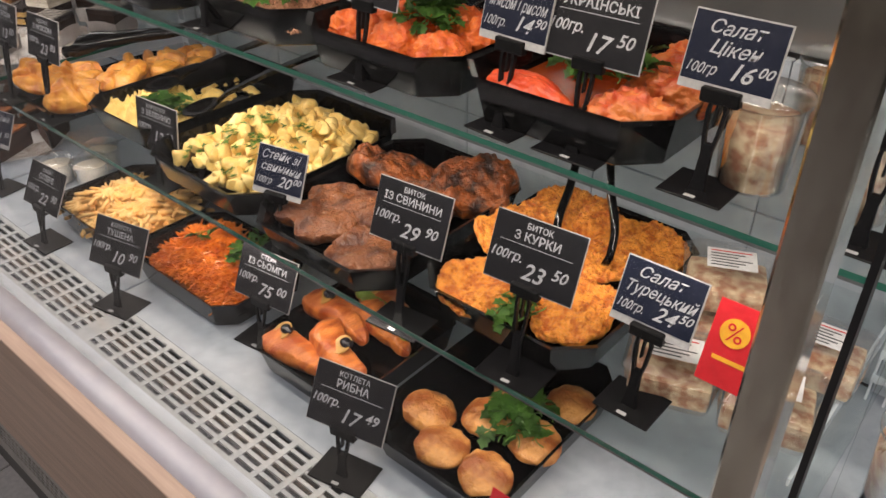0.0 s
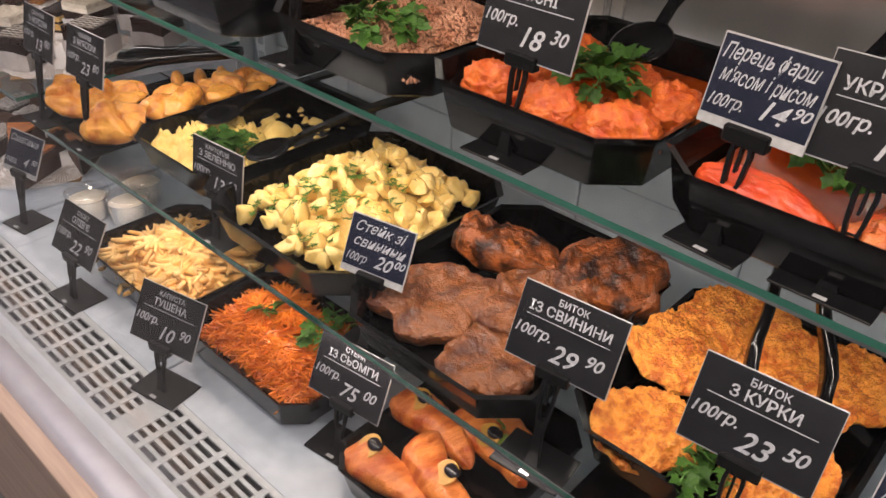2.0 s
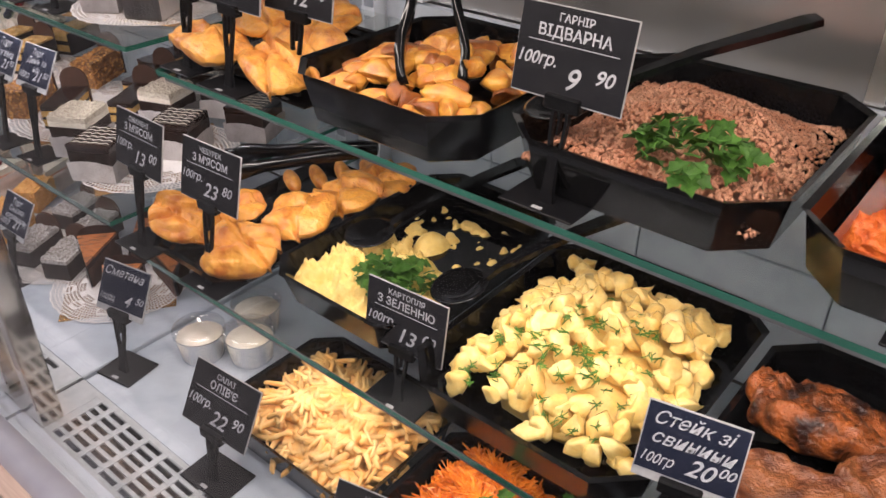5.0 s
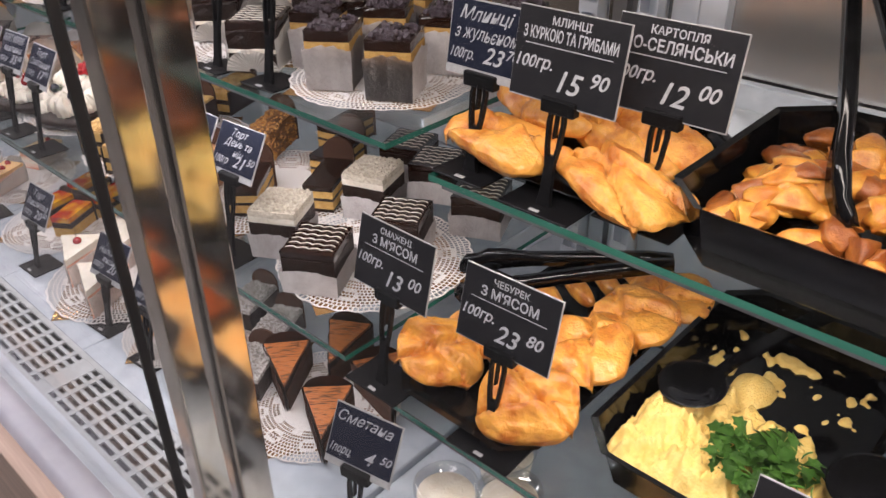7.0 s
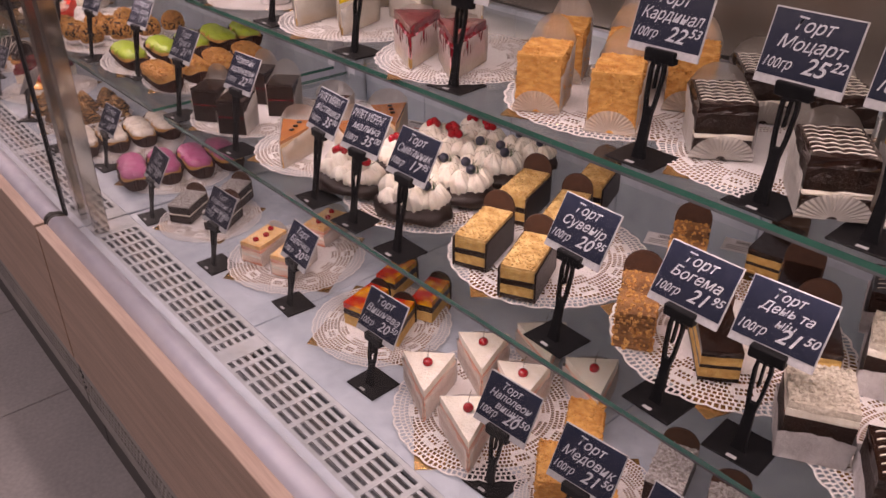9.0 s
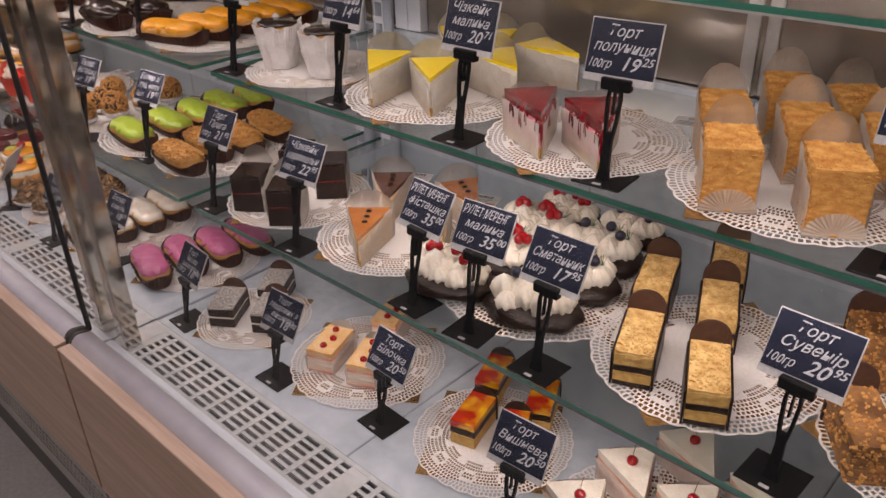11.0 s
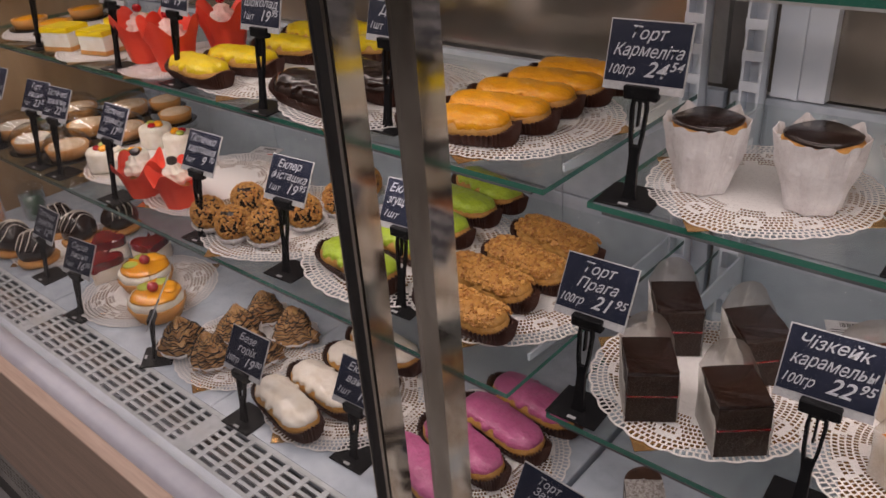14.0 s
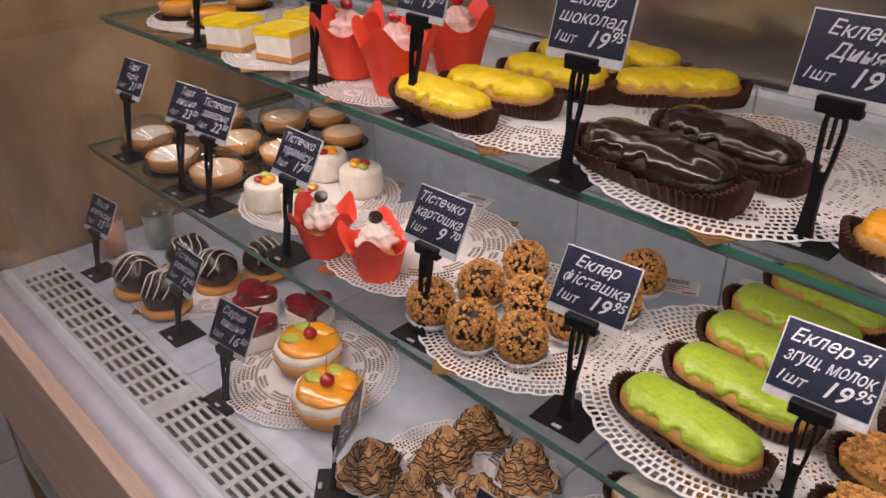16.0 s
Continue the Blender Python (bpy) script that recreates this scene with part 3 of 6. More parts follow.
PINKCREAM = mat("pink_cream", (0.72, 0.40, 0.36), 0.55, (0.78, 0.62, 0.54), 45, 0.001)
NAPO = mat("puff_layers", (0.74, 0.30, 0.20), 0.7, (0.84, 0.68, 0.56), 14, 0.003, stretch=(1, 1, 7), spread=(0.40, 0.58))
HONEY = mat("honey_crumb", (0.76, 0.42, 0.12), 0.85, (0.54, 0.23, 0.045), 70, 0.005, fine=420, stretch=(1, 1, 2.5))
CRUMB = mat("cocoa_crumb", (0.74, 0.52, 0.22), 0.9, (0.50, 0.29, 0.09), 70, 0.003)
YELLOW = mat("lemon_jelly", (0.93, 0.70, 0.012), 0.2, (0.86, 0.60, 0.008), 15, coat=0.3)
RED = mat("red_jelly", (0.26, 0.005, 0.012), 0.06, (0.08, 0.002, 0.004), 45, 0.001, coat=0.8)
MAGENTA = mat("raspberry_mousse", (0.78, 0.24, 0.32), 0.4, (0.82, 0.50, 0.50), 35)
CARAMEL = mat("caramel_glaze", (0.46, 0.18, 0.05), 0.18, (0.36, 0.12, 0.03), 20, coat=0.5)
BROWNGLAZE = mat("coffee_glaze", (0.14, 0.05, 0.025), 0.14, (0.09, 0.03, 0.015), 18, coat=0.6)
BEAN = mat("coffee_bean", (0.012, 0.006, 0.004), 0.3)
CHERRY = mat("glace_cherry", (0.42, 0.006, 0.012), 0.12, (0.28, 0.003, 0.006), 60, coat=0.7, sss=0.1)
STALK = mat("stalk", (0.10, 0.07, 0.02), 0.6)
BERRY = mat("blueberry", (0.02, 0.022, 0.045), 0.4)
HERB = mat("herb_leaf", (0.105, 0.25, 0.040), 0.45, (0.045, 0.13, 0.018), 60, 0.0006, vary=0.2)
ROSEMARY = mat("rosemary", (0.08, 0.13, 0.05), 0.6)
COCONUT = mat("coconut_flakes", (0.56, 0.54, 0.52), 0.85, (0.28, 0.24, 0.22), 220, 0.004, spread=(0.35, 0.60))
SUGAR = mat("white_shavings", (0.70, 0.64, 0.54), 0.85, (0.48, 0.42, 0.33), 200, 0.004)
NUT = mat("chopped_nuts", (0.62, 0.32, 0.085), 0.55, (0.40, 0.165, 0.040), 150, 0.003, spread=(0.40, 0.55))
BUN = mat("choux_bun", (0.55, 0.29, 0.075), 0.55, (0.42, 0.19, 0.04), 45, 0.0015)
GREEN_ICE = mat("pistachio_icing", (0.40, 0.54, 0.045), 0.36, (0.33, 0.46, 0.03), 45, 0.003, coat=0.12)
ORANGE_ICE = mat("orange_icing", (0.82, 0.36, 0.008), 0.36, (0.72, 0.28, 0.004), 45, 0.003, coat=0.12)
YELLOW_ICE = mat("banana_icing", (0.80, 0.60, 0.008), 0.36, (0.72, 0.50, 0.004), 45, 0.003, coat=0.12)
PINK_ICE = mat("berry_icing", (0.52, 0.13, 0.28), 0.36, (0.42, 0.09, 0.21), 45, 0.003, coat=0.12)
WHITE_ICE = mat("white_icing", (0.78, 0.73, 0.66), 0.25, (0.68, 0.60, 0.50), 30, 0.0012, coat=0.3)
CUP_BROWN = mat("brown_paper_cup", (0.060, 0.018, 0.010), 0.55, (0.036, 0.010, 0.006), 40)
CUP_RED = mat("red_tulip_paper", (0.86, 0.080, 0.036), 0.55, (0.74, 0.050, 0.024), 18)
PAPER = mat("baking_paper", (0.74, 0.71, 0.71), 0.7, (0.60, 0.56, 0.56), 36, 0.004)
GLASSINE = mat("glassine_paper", (0.84, 0.80, 0.74), 0.42, (0.74, 0.70, 0.64), 42, 0.004, alpha=0.48)
ROSE = mat("striped_meringue", (0.56, 0.33, 0.14), 0.55, (0.34, 0.16, 0.055), 60, 0.004)
TART = mat("tart_shell", (0.64, 0.27, 0.06), 0.7, (0.50, 0.26, 0.08), 50, 0.001)
POWDER = mat("powdered_top", (0.74, 0.60, 0.44), 0.75, (0.66, 0.48, 0.30), 40, 0.001)
KIWI = mat("kiwi", (0.42, 0.46, 0.06), 0.3, (0.30, 0.34, 0.03), 90)
PEACH = mat("peach_jelly", (0.82, 0.36, 0.01), 0.12, (0.72, 0.26, 0.006), 20, coat=0.6)
FIRE = mat("marbled_glaze", (0.78, 0.42, 0.008), 0.1, (0.42, 0.02, 0.006), 22, coat=0.7, spread=(0.42, 0.58))
FRY = mat("fried_potato", (0.90, 0.60, 0.25), 0.38, (0.84, 0.44, 0.11), 34, 0.001)
CARROT = mat("stewed_carrot", (0.84, 0.25, 0.020), 0.40, (0.60, 0.12, 0.006), 60, 0.001, coat=0.2)
MASH = mat("mashed_potato", (0.86, 0.64, 0.22), 0.55, (0.80, 0.54, 0.14), 70, 0.003)
POTATO = mat("boiled_potato", (0.86, 0.65, 0.25), 0.42, (0.80, 0.53, 0.14), 40, 0.0015, coat=0.15)
STEAK = mat("grilled_pork", (0.34, 0.092, 0.020), 0.30, (0.022, 0.006, 0.003), 34, 0.010, fine=170, coat=0.15, spread=(0.38, 0.62))
STEAK_PALE = mat("roast_pork", (0.25, 0.086, 0.028), 0.30, (0.075, 0.018, 0.006), 40, 0.009, fine=190, coat=0.12, spread=(0.36, 0.60))
BREADED = mat("breaded_cutlet", (0.88, 0.35, 0.050), 0.44, (0.54, 0.125, 0.010), 70, 0.012, fine=260, spread=(0.38, 0.58), coat=0.10)
PATTY = mat("fish_patty", (0.60, 0.28, 0.080), 0.45, (0.28, 0.075, 0.014), 22, 0.004, fine=180, spread=(0.40, 0.62))
SALMON = mat("baked_salmon", (0.78, 0.24, 0.052), 0.4, (0.44, 0.075, 0.012), 30, 0.004, fine=160, stretch=(2.2, 0.8, 1), coat=0.15, spread=(0.38, 0.60))
LEMON = mat("lemon_slice", (0.62, 0.33, 0.07), 0.35, (0.50, 0.26, 0.04), 70)
OLIVE = mat("olive", (0.014, 0.012, 0.016), 0.18)
BUCK = mat("buckwheat", (0.66, 0.35, 0.22), 0.6, (0.46, 0.19, 0.10), 25, 0.0008)
MEAT = mat("tomato_meatball", (0.68, 0.150, 0.018), 0.42, (0.42, 0.050, 0.006), 60, 0.004, fine=300, spec=0.4, coat=0.12)
SAUCE = mat("tomato_sauce", (0.42, 0.07, 0.008), 0.15, (0.30, 0.04, 0.004), 20, 0.001, coat=0.5)
PEPPER = mat("stuffed_pepper", (0.62, 0.085, 0.020), 0.38, (0.44, 0.032, 0.006), 34, 0.002, spec=0.4, coat=0.15)
ROLL = mat("cabbage_roll", (0.64, 0.190, 0.045), 0.38, (0.46, 0.050, 0.012), 40, 0.003, fine=240, coat=0.2, spread=(0.36, 0.62))
BAKED = mat("baked_potato", (0.76, 0.40, 0.06), 0.34, (0.46, 0.14, 0.018), 40, 0.002, coat=0.2)
BAKED_SKIN = mat("potato_skin", (0.40, 0.135, 0.026), 0.30, (0.18, 0.045, 0.010), 45, 0.002)
PASTRY = mat("fried_pastry", (0.78, 0.36, 0.060), 0.36, (0.46, 0.125, 0.012), 34, 0.004, fine=150, spread=(0.34, 0.56), coat=0.15)
LETTUCE = mat("lettuce", (0.30, 0.42, 0.08), 0.5)
SALAD = mat("mixed_salad", (0.60, 0.48, 0.32), 0.5, (0.36, 0.17, 0.10), 70, 0.004, spread=(0.4, 0.6))
PROMO_RED = mat("red_promo_card", (0.60, 0.022, 0.030), 0.4)
PROMO_YELLOW = mat("yellow_ink", (0.80, 0.40, 0.03), 0.5)
LABEL = mat("label_paper", (0.70, 0.70, 0.71), 0.6)
ORANGE_JELLY = mat("orange_drink", (0.75, 0.22, 0.01), 0.1, coat=0.6)
GREEN_DARK = mat("green_jelly", (0.02, 0.07, 0.02), 0.1, coat=0.6)
DARK_BERRY = mat("dark_crumble", (0.035, 0.018, 0.022), 0.6, (0.10, 0.08, 0.10), 160, 0.004)

RND = random.Random(7)


def U(a, b):
    return RND.uniform(a, b)


# ---------------------------------------------------------------- doilies and boards
def doily_mesh(r, seed):
    """Plain middle, a net of holes with solid ovals, a scalloped rim."""
    bm = bmesh.new()
    n, radii = 360, [0.50]
    for q in range(10):
        radii += [radii[-1] + 0.014, radii[-1] + 0.048]
    radii.append(1.0)
    last = len(radii) - 1
    rings = []
    for k, f in enumerate(radii):
        ring = []
        for i in range(n):
            a = 2 * math.pi * i / n
            w = 1 + (0.022 * abs(math.sin(a * 15)) if k >= last - 1 else 0.0)
            ring.append(bm.verts.new((r * f * w * math.cos(a), r * f * w * math.sin(a), 0.0012 * math.sin(a * 5 + seed) * (k / last) ** 2)))
        rings.append(ring)
    c = bm.verts.new((0, 0, 0))
    for i in range(n):
        bm.faces.new((c, rings[0][i], rings[0][(i + 1) % n]))
    for k, (a, b) in enumerate(zip(rings, rings[1:])):
        for i in range(n):
            u, q = i % 36, k // 2
            oval = ((u - 17.5) / 8.5) ** 2 + ((q - 4.5) / 2.3) ** 2
            hole = k % 2 == 1 and k < last - 1 and (i + (q % 2)) % 3 != 0 and not 0.35 < oval < 1.0
            hole = hole and not (q in (0, 1) and abs(u - 17.5) > 11)
            if not hole:
                bm.faces.new((a[i], a[(i + 1) % n], b[(i + 1) % n], b[i]))
    ext = bmesh.ops.extrude_face_region(bm, geom=bm.faces[:])
    for v in ext["geom"]:
        if isinstance(v, bmesh.types.BMVert):
            v.co.z += 0.0006
    return bm


DOILY = mesh_of("doily", doily_mesh(1.0, 1.0), PAPER_LACE)
Z_OF = {"D": DECK_Z, "L": 0.995, "U": 1.265}
SPREADS = [
    ("U", -3.62, 0.86, 0.135), ("U", -3.31, 0.90, 0.170), ("U", -2.98, 0.87, 0.150), ("U", -2.67, 0.90, 0.165), ("U", -2.40, 0.89, 0.150), ("U", -2.12, 0.88, 0.135),
    ("L", -3.64, 0.80, 0.150), ("L", -3.35, 0.82, 0.160), ("L", -3.04, 0.86, 0.180), ("L", -2.73, 0.84, 0.165), ("L", -2.40, 0.86, 0.165), ("L", -2.10, 0.82, 0.150),
    ("D", -3.65, 0.65, 0.120), ("D", -3.35, 0.71, 0.150), ("D", -3.02, 0.70, 0.135), ("D", -2.70, 0.69, 0.165), ("D", -2.46, 0.66, 0.110), ("D", -2.30, 0.68, 0.110), ("D", -2.12, 0.70, 0.130),
    ("D", -3.97, 0.71, 0.150), ("D", -4.26, 0.69, 0.160), ("D", -4.54, 0.66, 0.140), ("D", -4.92, 0.67, 0.155), ("D", -5.33, 0.66, 0.125),
    ("L", -4.00, 0.85, 0.165), ("L", -4.23, 0.86, 0.200), ("L", -4.52, 0.80, 0.165), ("L", -4.80, 0.84, 0.165), ("L", -5.08, 0.83, 0.150),
    ("U", -4.03, 0.91, 0.170), ("U", -4.30, 0.90, 0.185), ("U", -4.58, 0.92, 0.185), ("U", -4.86, 0.86, 0.140), ("U", -5.12, 0.84, 0.130), ("U", -5.47, 0.89, 0.150),
]
for k, (lv, x, y, r) in enumerate(SPREADS):
    z = Z_OF[lv]
    bm = bmesh.new()
    box(bm, -r * 0.80, r * 0.80, -r * 0.80, r * 0.80, 0.0, 0.0012)
    board = part("cake_board", bm, GOLD)
    board.matrix_basis = pose(x, y, z + 0.0008 + 0.0004 * (k % 3), 0, 0, U(20, 70))
    tagged(board, "gold card cake board under a paper doily", "cake board", "cake boards")
    ob = new("paper_doily", DOILY)
    ob.matrix_basis = Matrix.Translation((x, y, z + 0.0032 + 0.0006 * (k % 4))) @ pose(0, 0, 0, 0, 0, U(0, 90)) @ Matrix.Diagonal((r, r, 1, 1))
    tagged(ob, "white lace paper doily lying on the case shelf", "doily", "paper doilies")


def spread(master, spots):
    """Copies a thing to (level, x, y, turn[, scale])."""
    for s in spots:
        lv, x, y, rz = s[:4]
        c = copy_thing(master, pose(x, y, Z_OF[lv] + 0.0055 if isinstance(lv, str) else lv, 0, 0, rz))
        if len(s) > 4:
            c.scale = [s[4]] * 3
    for o in (*master.children_recursive, master):
        bpy.data.objects.remove(o)


# ---------------------------------------------------------------- eclairs
def eclair(icing, label, nutty=False, paper=True):
    t = thing("eclair", label, "eclair", label)
    L, n = 0.074, 15
    def sect(s, rw, rh, z0, wob, top):
        e = max(0.0, 1 - abs(s) ** 5.5) ** 0.5
        pts = []
        for i in range(14):
            a = 2 * math.pi * i / 14
            k = 1 + wob * noise.noise((s * 4, math.cos(a) * 1.5, math.sin(a) * 1.5 + wob * 50)) + wob * 0.7 * noise.noise((s * 13, math.cos(a) * 2.5, math.sin(a) * 2.5))
            pts.append((s * L, rw * e * k * math.cos(a), z0 + rh * e * k * math.sin(a)))
        return pts
    bm = bmesh.new()
    loft(bm, [sect(-1 + 2 * i / n if 0 < i < n else (-0.995 if i == 0 else 0.995), 0.0290, 0.0215, 0.0225, 0.10, False) for i in range(n + 1)])
    part("bun", bm, CHOC if icing is CHOC_GLOSS else BUN, t)
    bm = bmesh.new()
    loops, m = [], 30
    for i in range(49):
        s = -0.93 + 1.86 * i / 48
        e = max(0.0, 1 - abs(s / 0.935) ** 6.0) ** 0.5
        loop = []
        for q in range(m):
            a = 2 * math.pi * q / m
            ca, sa = math.cos(a), math.sin(a)
            flow = 1.1 * noise.noise((s * 1.6, ca * 2.4, 7.0)) + 1.3 * ((1 - abs(noise.noise((s * 1.5 + 0.3 * ca, ca * 4.6, 2.0)))) ** 4 - 0.5) + 0.45 * noise.noise((s * 9, ca * 5, 4.0))
            edge = 0.95 + (0.24 * noise.noise((s * 6, 3.0 if ca > 0 else 9.0, 1.0)) if sa < 0.3 else 0)
            loop.append((s * L, 0.0292 * e * ca * edge, 0.0318 + (0.0178 + 0.0034 * flow) * e * max(sa, -0.42)))
        loops.append(loop)
    loft(bm, loops)
    ic = part("icing", bm, icing, t)
    if nutty:
        bm = bmesh.new()
        for k in range(420):
            s, a = U(-0.9, 0.9), U(0.15, math.pi - 0.15)
            e = max(0.0, 1 - abs(s) ** 6.0) ** 0.5
            p = (s * L, 0.0300 * e * math.cos(a), 0.0318 + 0.0185 * e * math.sin(a))
            d = bmesh.ops.create_cube(bm, size=U(0.0022, 0.0046), matrix=Matrix.Translation(p) @ pose(0, 0, 0, U(0, 90), U(0, 90), U(0, 90)))
        tagged(part("nut_crumbs", bm, NUT, t, "chopped nut crumbs"), kind="stuff")
    if paper:
        bm = bmesh.new()
        m = 120
        loops = []
        for k, (f, z) in enumerate(((0.80, 0.0), (0.88, 0.001), (1.02, 0.011), (1.13, 0.020))):
            loop = []
            for i in range(m):
                a = 2 * math.pi * i / m
                ca, sa = math.cos(a), math.sin(a)
                px = (L + 0.004) * math.copysign(abs(ca) ** 0.7, ca)
                py = 0.0292 * math.copysign(abs(sa) ** 0.7, sa)
                w = 1 + (0.028 * (1 if i % 2 else -1) * k if k > 0 else 0)
                wave = 0.05 * noise.noise((ca * 2.2, sa * 2.2, 3.0)) * k
                rise = (0.014 * abs(ca) ** 5 + 0.006 * noise.noise((ca * 2, sa * 2, 8.0))) if k == 3 else 0
                loop.append((px * (0.86 + 0.16 * f) * (1 + (w - 1) * 0.4), py * f * (w + wave), z + rise))
            loops.append(loop)
        loft(bm, loops, cap=False, smooth=False)
        bmesh.ops.holes_fill(bm, edges=[e for e in bm.edges if e.is_boundary and all(v.co.z < 0.0005 for v in e.verts)])
        bmesh.ops.solidify(bm, geom=bm.faces[:], thickness=0.0006)
        part("paper_cup", bm, CUP_BROWN, t, "pleated brown paper boat")
    for o in t.children:
        for v in o.data.vertices:
            v.co.z *= 0.82
    return t


spread(eclair(GREEN_ICE, "pistachio-green iced eclair in a brown paper cup"), [("L", -4.237, 0.735, -6, 1.24), ("L", -4.227, 0.835, -4, 1.24), ("L", -4.237, 0.925, -8, 1.24), ("L", -4.247, 1.015, -5, 1.24), ("L", -4.237, 1.10, -15, 1.24)])
spread(eclair(BUN, "nut-crusted eclair in a brown paper cup", True), [("L", -3.997, 0.725, -4, 1.17), ("L", -4.017, 0.815, -6, 1.17), ("L", -3.997, 0.895, -10, 1.17), ("L", -4.002, 0.99, -8, 1.17)])
spread(eclair(ORANGE_ICE, "orange iced eclair in a brown paper cup"), [("U", -4.047, 0.795, 14, 1.18), ("U", -4.027, 0.870, 8, 1.18), ("U", -4.032, 0.945, 10, 1.18), ("U", -4.022, 1.015, 9, 1.18), ("U", -4.012, 1.085, 7, 1.18)])
spread(eclair(CHOC_GLOSS, "dark chocolate iced eclair in a brown paper cup"), [("U", -4.347, 0.785, -8, 1.38), ("U", -4.317, 0.885, -14, 1.32)])
spread(eclair(YELLOW_ICE, "bright yellow iced eclair in a brown paper cup"), [("U", -4.677, 0.775, -6, 1.20), ("U", -4.652, 0.860, 6, 1.20), ("U", -4.637, 0.965, 4, 1.20), ("U", -4.662, 1.060, -4, 1.20), ("U", -4.482, 1.040, 38, 1.20), ("U", -4.612, 1.115, 0, 1.20)])
spread(eclair(PINK_ICE, "purple-pink iced eclair in a brown paper cup"), [("D", -3.997, 0.600, -16, 1.20), ("D", -3.977, 0.680, -12, 1.20), ("D", -3.957, 0.760, -10, 1.20), ("D", -3.947, 0.840, -6, 1.20)])
spread(eclair(WHITE_ICE, "white iced eclair in a brown paper cup"), [("D", -4.297, 0.575, -12, 1.20), ("D", -4.277, 0.650, -6, 1.20), ("D", -4.267, 0.730, -8, 1.20), ("D", -4.277, 0.805, -4, 1.20)])


# ---------------------------------------------------------------- layered cake slices
def rough_prism(bm, pts, z0, z1, amp=0.0012, seed=0.0):
    """A layer over a plan outline whose sides waver a little."""
    m = []
    for (xa, ya), (xb, yb) in zip(pts, pts[1:] + pts[:1]):
        for q in range(5):
            m.append((xa + (xb - xa) * q / 5, ya + (yb - ya) * q / 5))
    loops = []
    for z in (z0, z0 + (z1 - z0) * 0.35, z0 + (z1 - z0) * 0.75, z1):
        loops.append([(x * (1 + amp * 30 * noise.noise((x * 60, y * 60, z * 200 + seed))), y * (1 + amp * 30 * noise.noise((x * 60, y * 60 + 5, z * 200 + seed))), z + (amp * noise.noise((x * 90, y * 90, seed)) if z == z1 else 0)) for x, y in m])
    loft(bm, loops, smooth=False)


def wrapper(t, pts, h, back, mat_, arch=True):
    """A paper band round three sides: low at the front, rising to an arch at the back."""
    bm = bmesh.new()
    (ax, ay), (bx, by), (cx, cy), (dx, dy) = pts
    path = []
    for (xa, ya), (xb, yb), ha, hb in (((ax, ay), (bx, by), h * 0.75, back * 0.8), ((bx, by), (cx, cy), back * 0.8, back * 0.8), ((cx, cy), (dx, dy), back * 0.8, h * 0.75)):
        for q in range(8):
            s = q / 8
            z = ha + (hb - ha) * s
            if (xa, ya) == (bx, by) and arch:
                z = back * (0.78 + 0.34 * math.sin(math.pi * s) ** 0.6)
            path.append((xa + (xb - xa) * s, ya + (yb - ya) * s, z))
    path.append((dx, dy, h * 0.75))
    lo = [(x * 1.05, y * 1.05, 0.001) for x, y, z in path]
    mid = [(x * 1.06 + 0.001 * math.sin(i * 1.7), y * 1.06, z * 0.5) for i, (x, y, z) in enumerate(path)]
    hi = [(x * 1.09 + 0.0012 * math.sin(i * 2.3), y * 1.09 + 0.001 * math.cos(i * 1.9), z + 0.0012 * math.sin(i * 2.9)) for i, (x, y, z) in enumerate(path)]
    loft(bm, [lo, mid, hi], cap=False, closed=False)
    bmesh.ops.solidify(bm, geom=bm.faces[:], thickness=0.0006)
    part("paper_wrap", bm, mat_, t, "thin paper cake wrap")


def slice_of(label, plan, layers, wrap=None, top=None, height_back=None, category="cake slice", rough=0.0012):
    t = thing("cake_slice", label, category, label)
    z = 0.0015
    for k, (nm, h, m) in enumerate(layers):
        bm = bmesh.new()
        rough_prism(bm, plan, z, z + h, rough, k * 3.1)
        part(nm, bm, m, t)
        z += h
    if wrap:
        w = wrap
        back = height_back or z * 1.35
        if w is PAPER:
            bm = bmesh.new()
            loops = []
            for f, g in ((1.04, 0.0), (1.06, 0.5), (1.10, 1.0)):
                loop = []
                for q in range(48):
                    (xa, ya), (xb, yb), s = plan[q // 12], plan[(q // 12 + 1) % 4], (q % 12) / 12
                    lift = back * (0.86 + 0.12 * math.sin(math.pi * s) + 0.05 * noise.noise((q * 0.7, z * 90, 1)))
                    crumple = 1 + 0.030 * noise.noise((q * 0.45, g * 3, len(label)))
                    loop.append(((xa + (xb - xa) * s) * f * crumple, (ya + (yb - ya) * s) * f * crumple, 0.001 + lift * g))
                loops.append(loop)
            loft(bm, loops, cap=False, smooth=False)
            bmesh.ops.solidify(bm, geom=bm.faces[:], thickness=0.0006)
            part("paper_wrap", bm, PAPER, t, "crumpled white paper wrap")
            w = None
    if wrap and w:
        if len(plan) == 3:
            tip, r, l = plan
            wrapper(t, [(tip[0] - 0.003, tip[1] * 0.95), l, r, (tip[0] + 0.003, tip[1] * 0.95)], z, back, w)
        else:
            a, b, c, d = plan
            wrapper(t, [a, d, c, b], z * 0.9, back, w)
    if top:
        top(t, z)
    return t


def tri(w, L):
    return [(0.0, -0.58 * L), (w / 2, 0.42 * L), (-w / 2, 0.42 * L)]


def rect(w, L):
    return [(-w / 2, -L / 2), (w / 2, -L / 2), (w / 2, L / 2), (-w / 2, L / 2)]


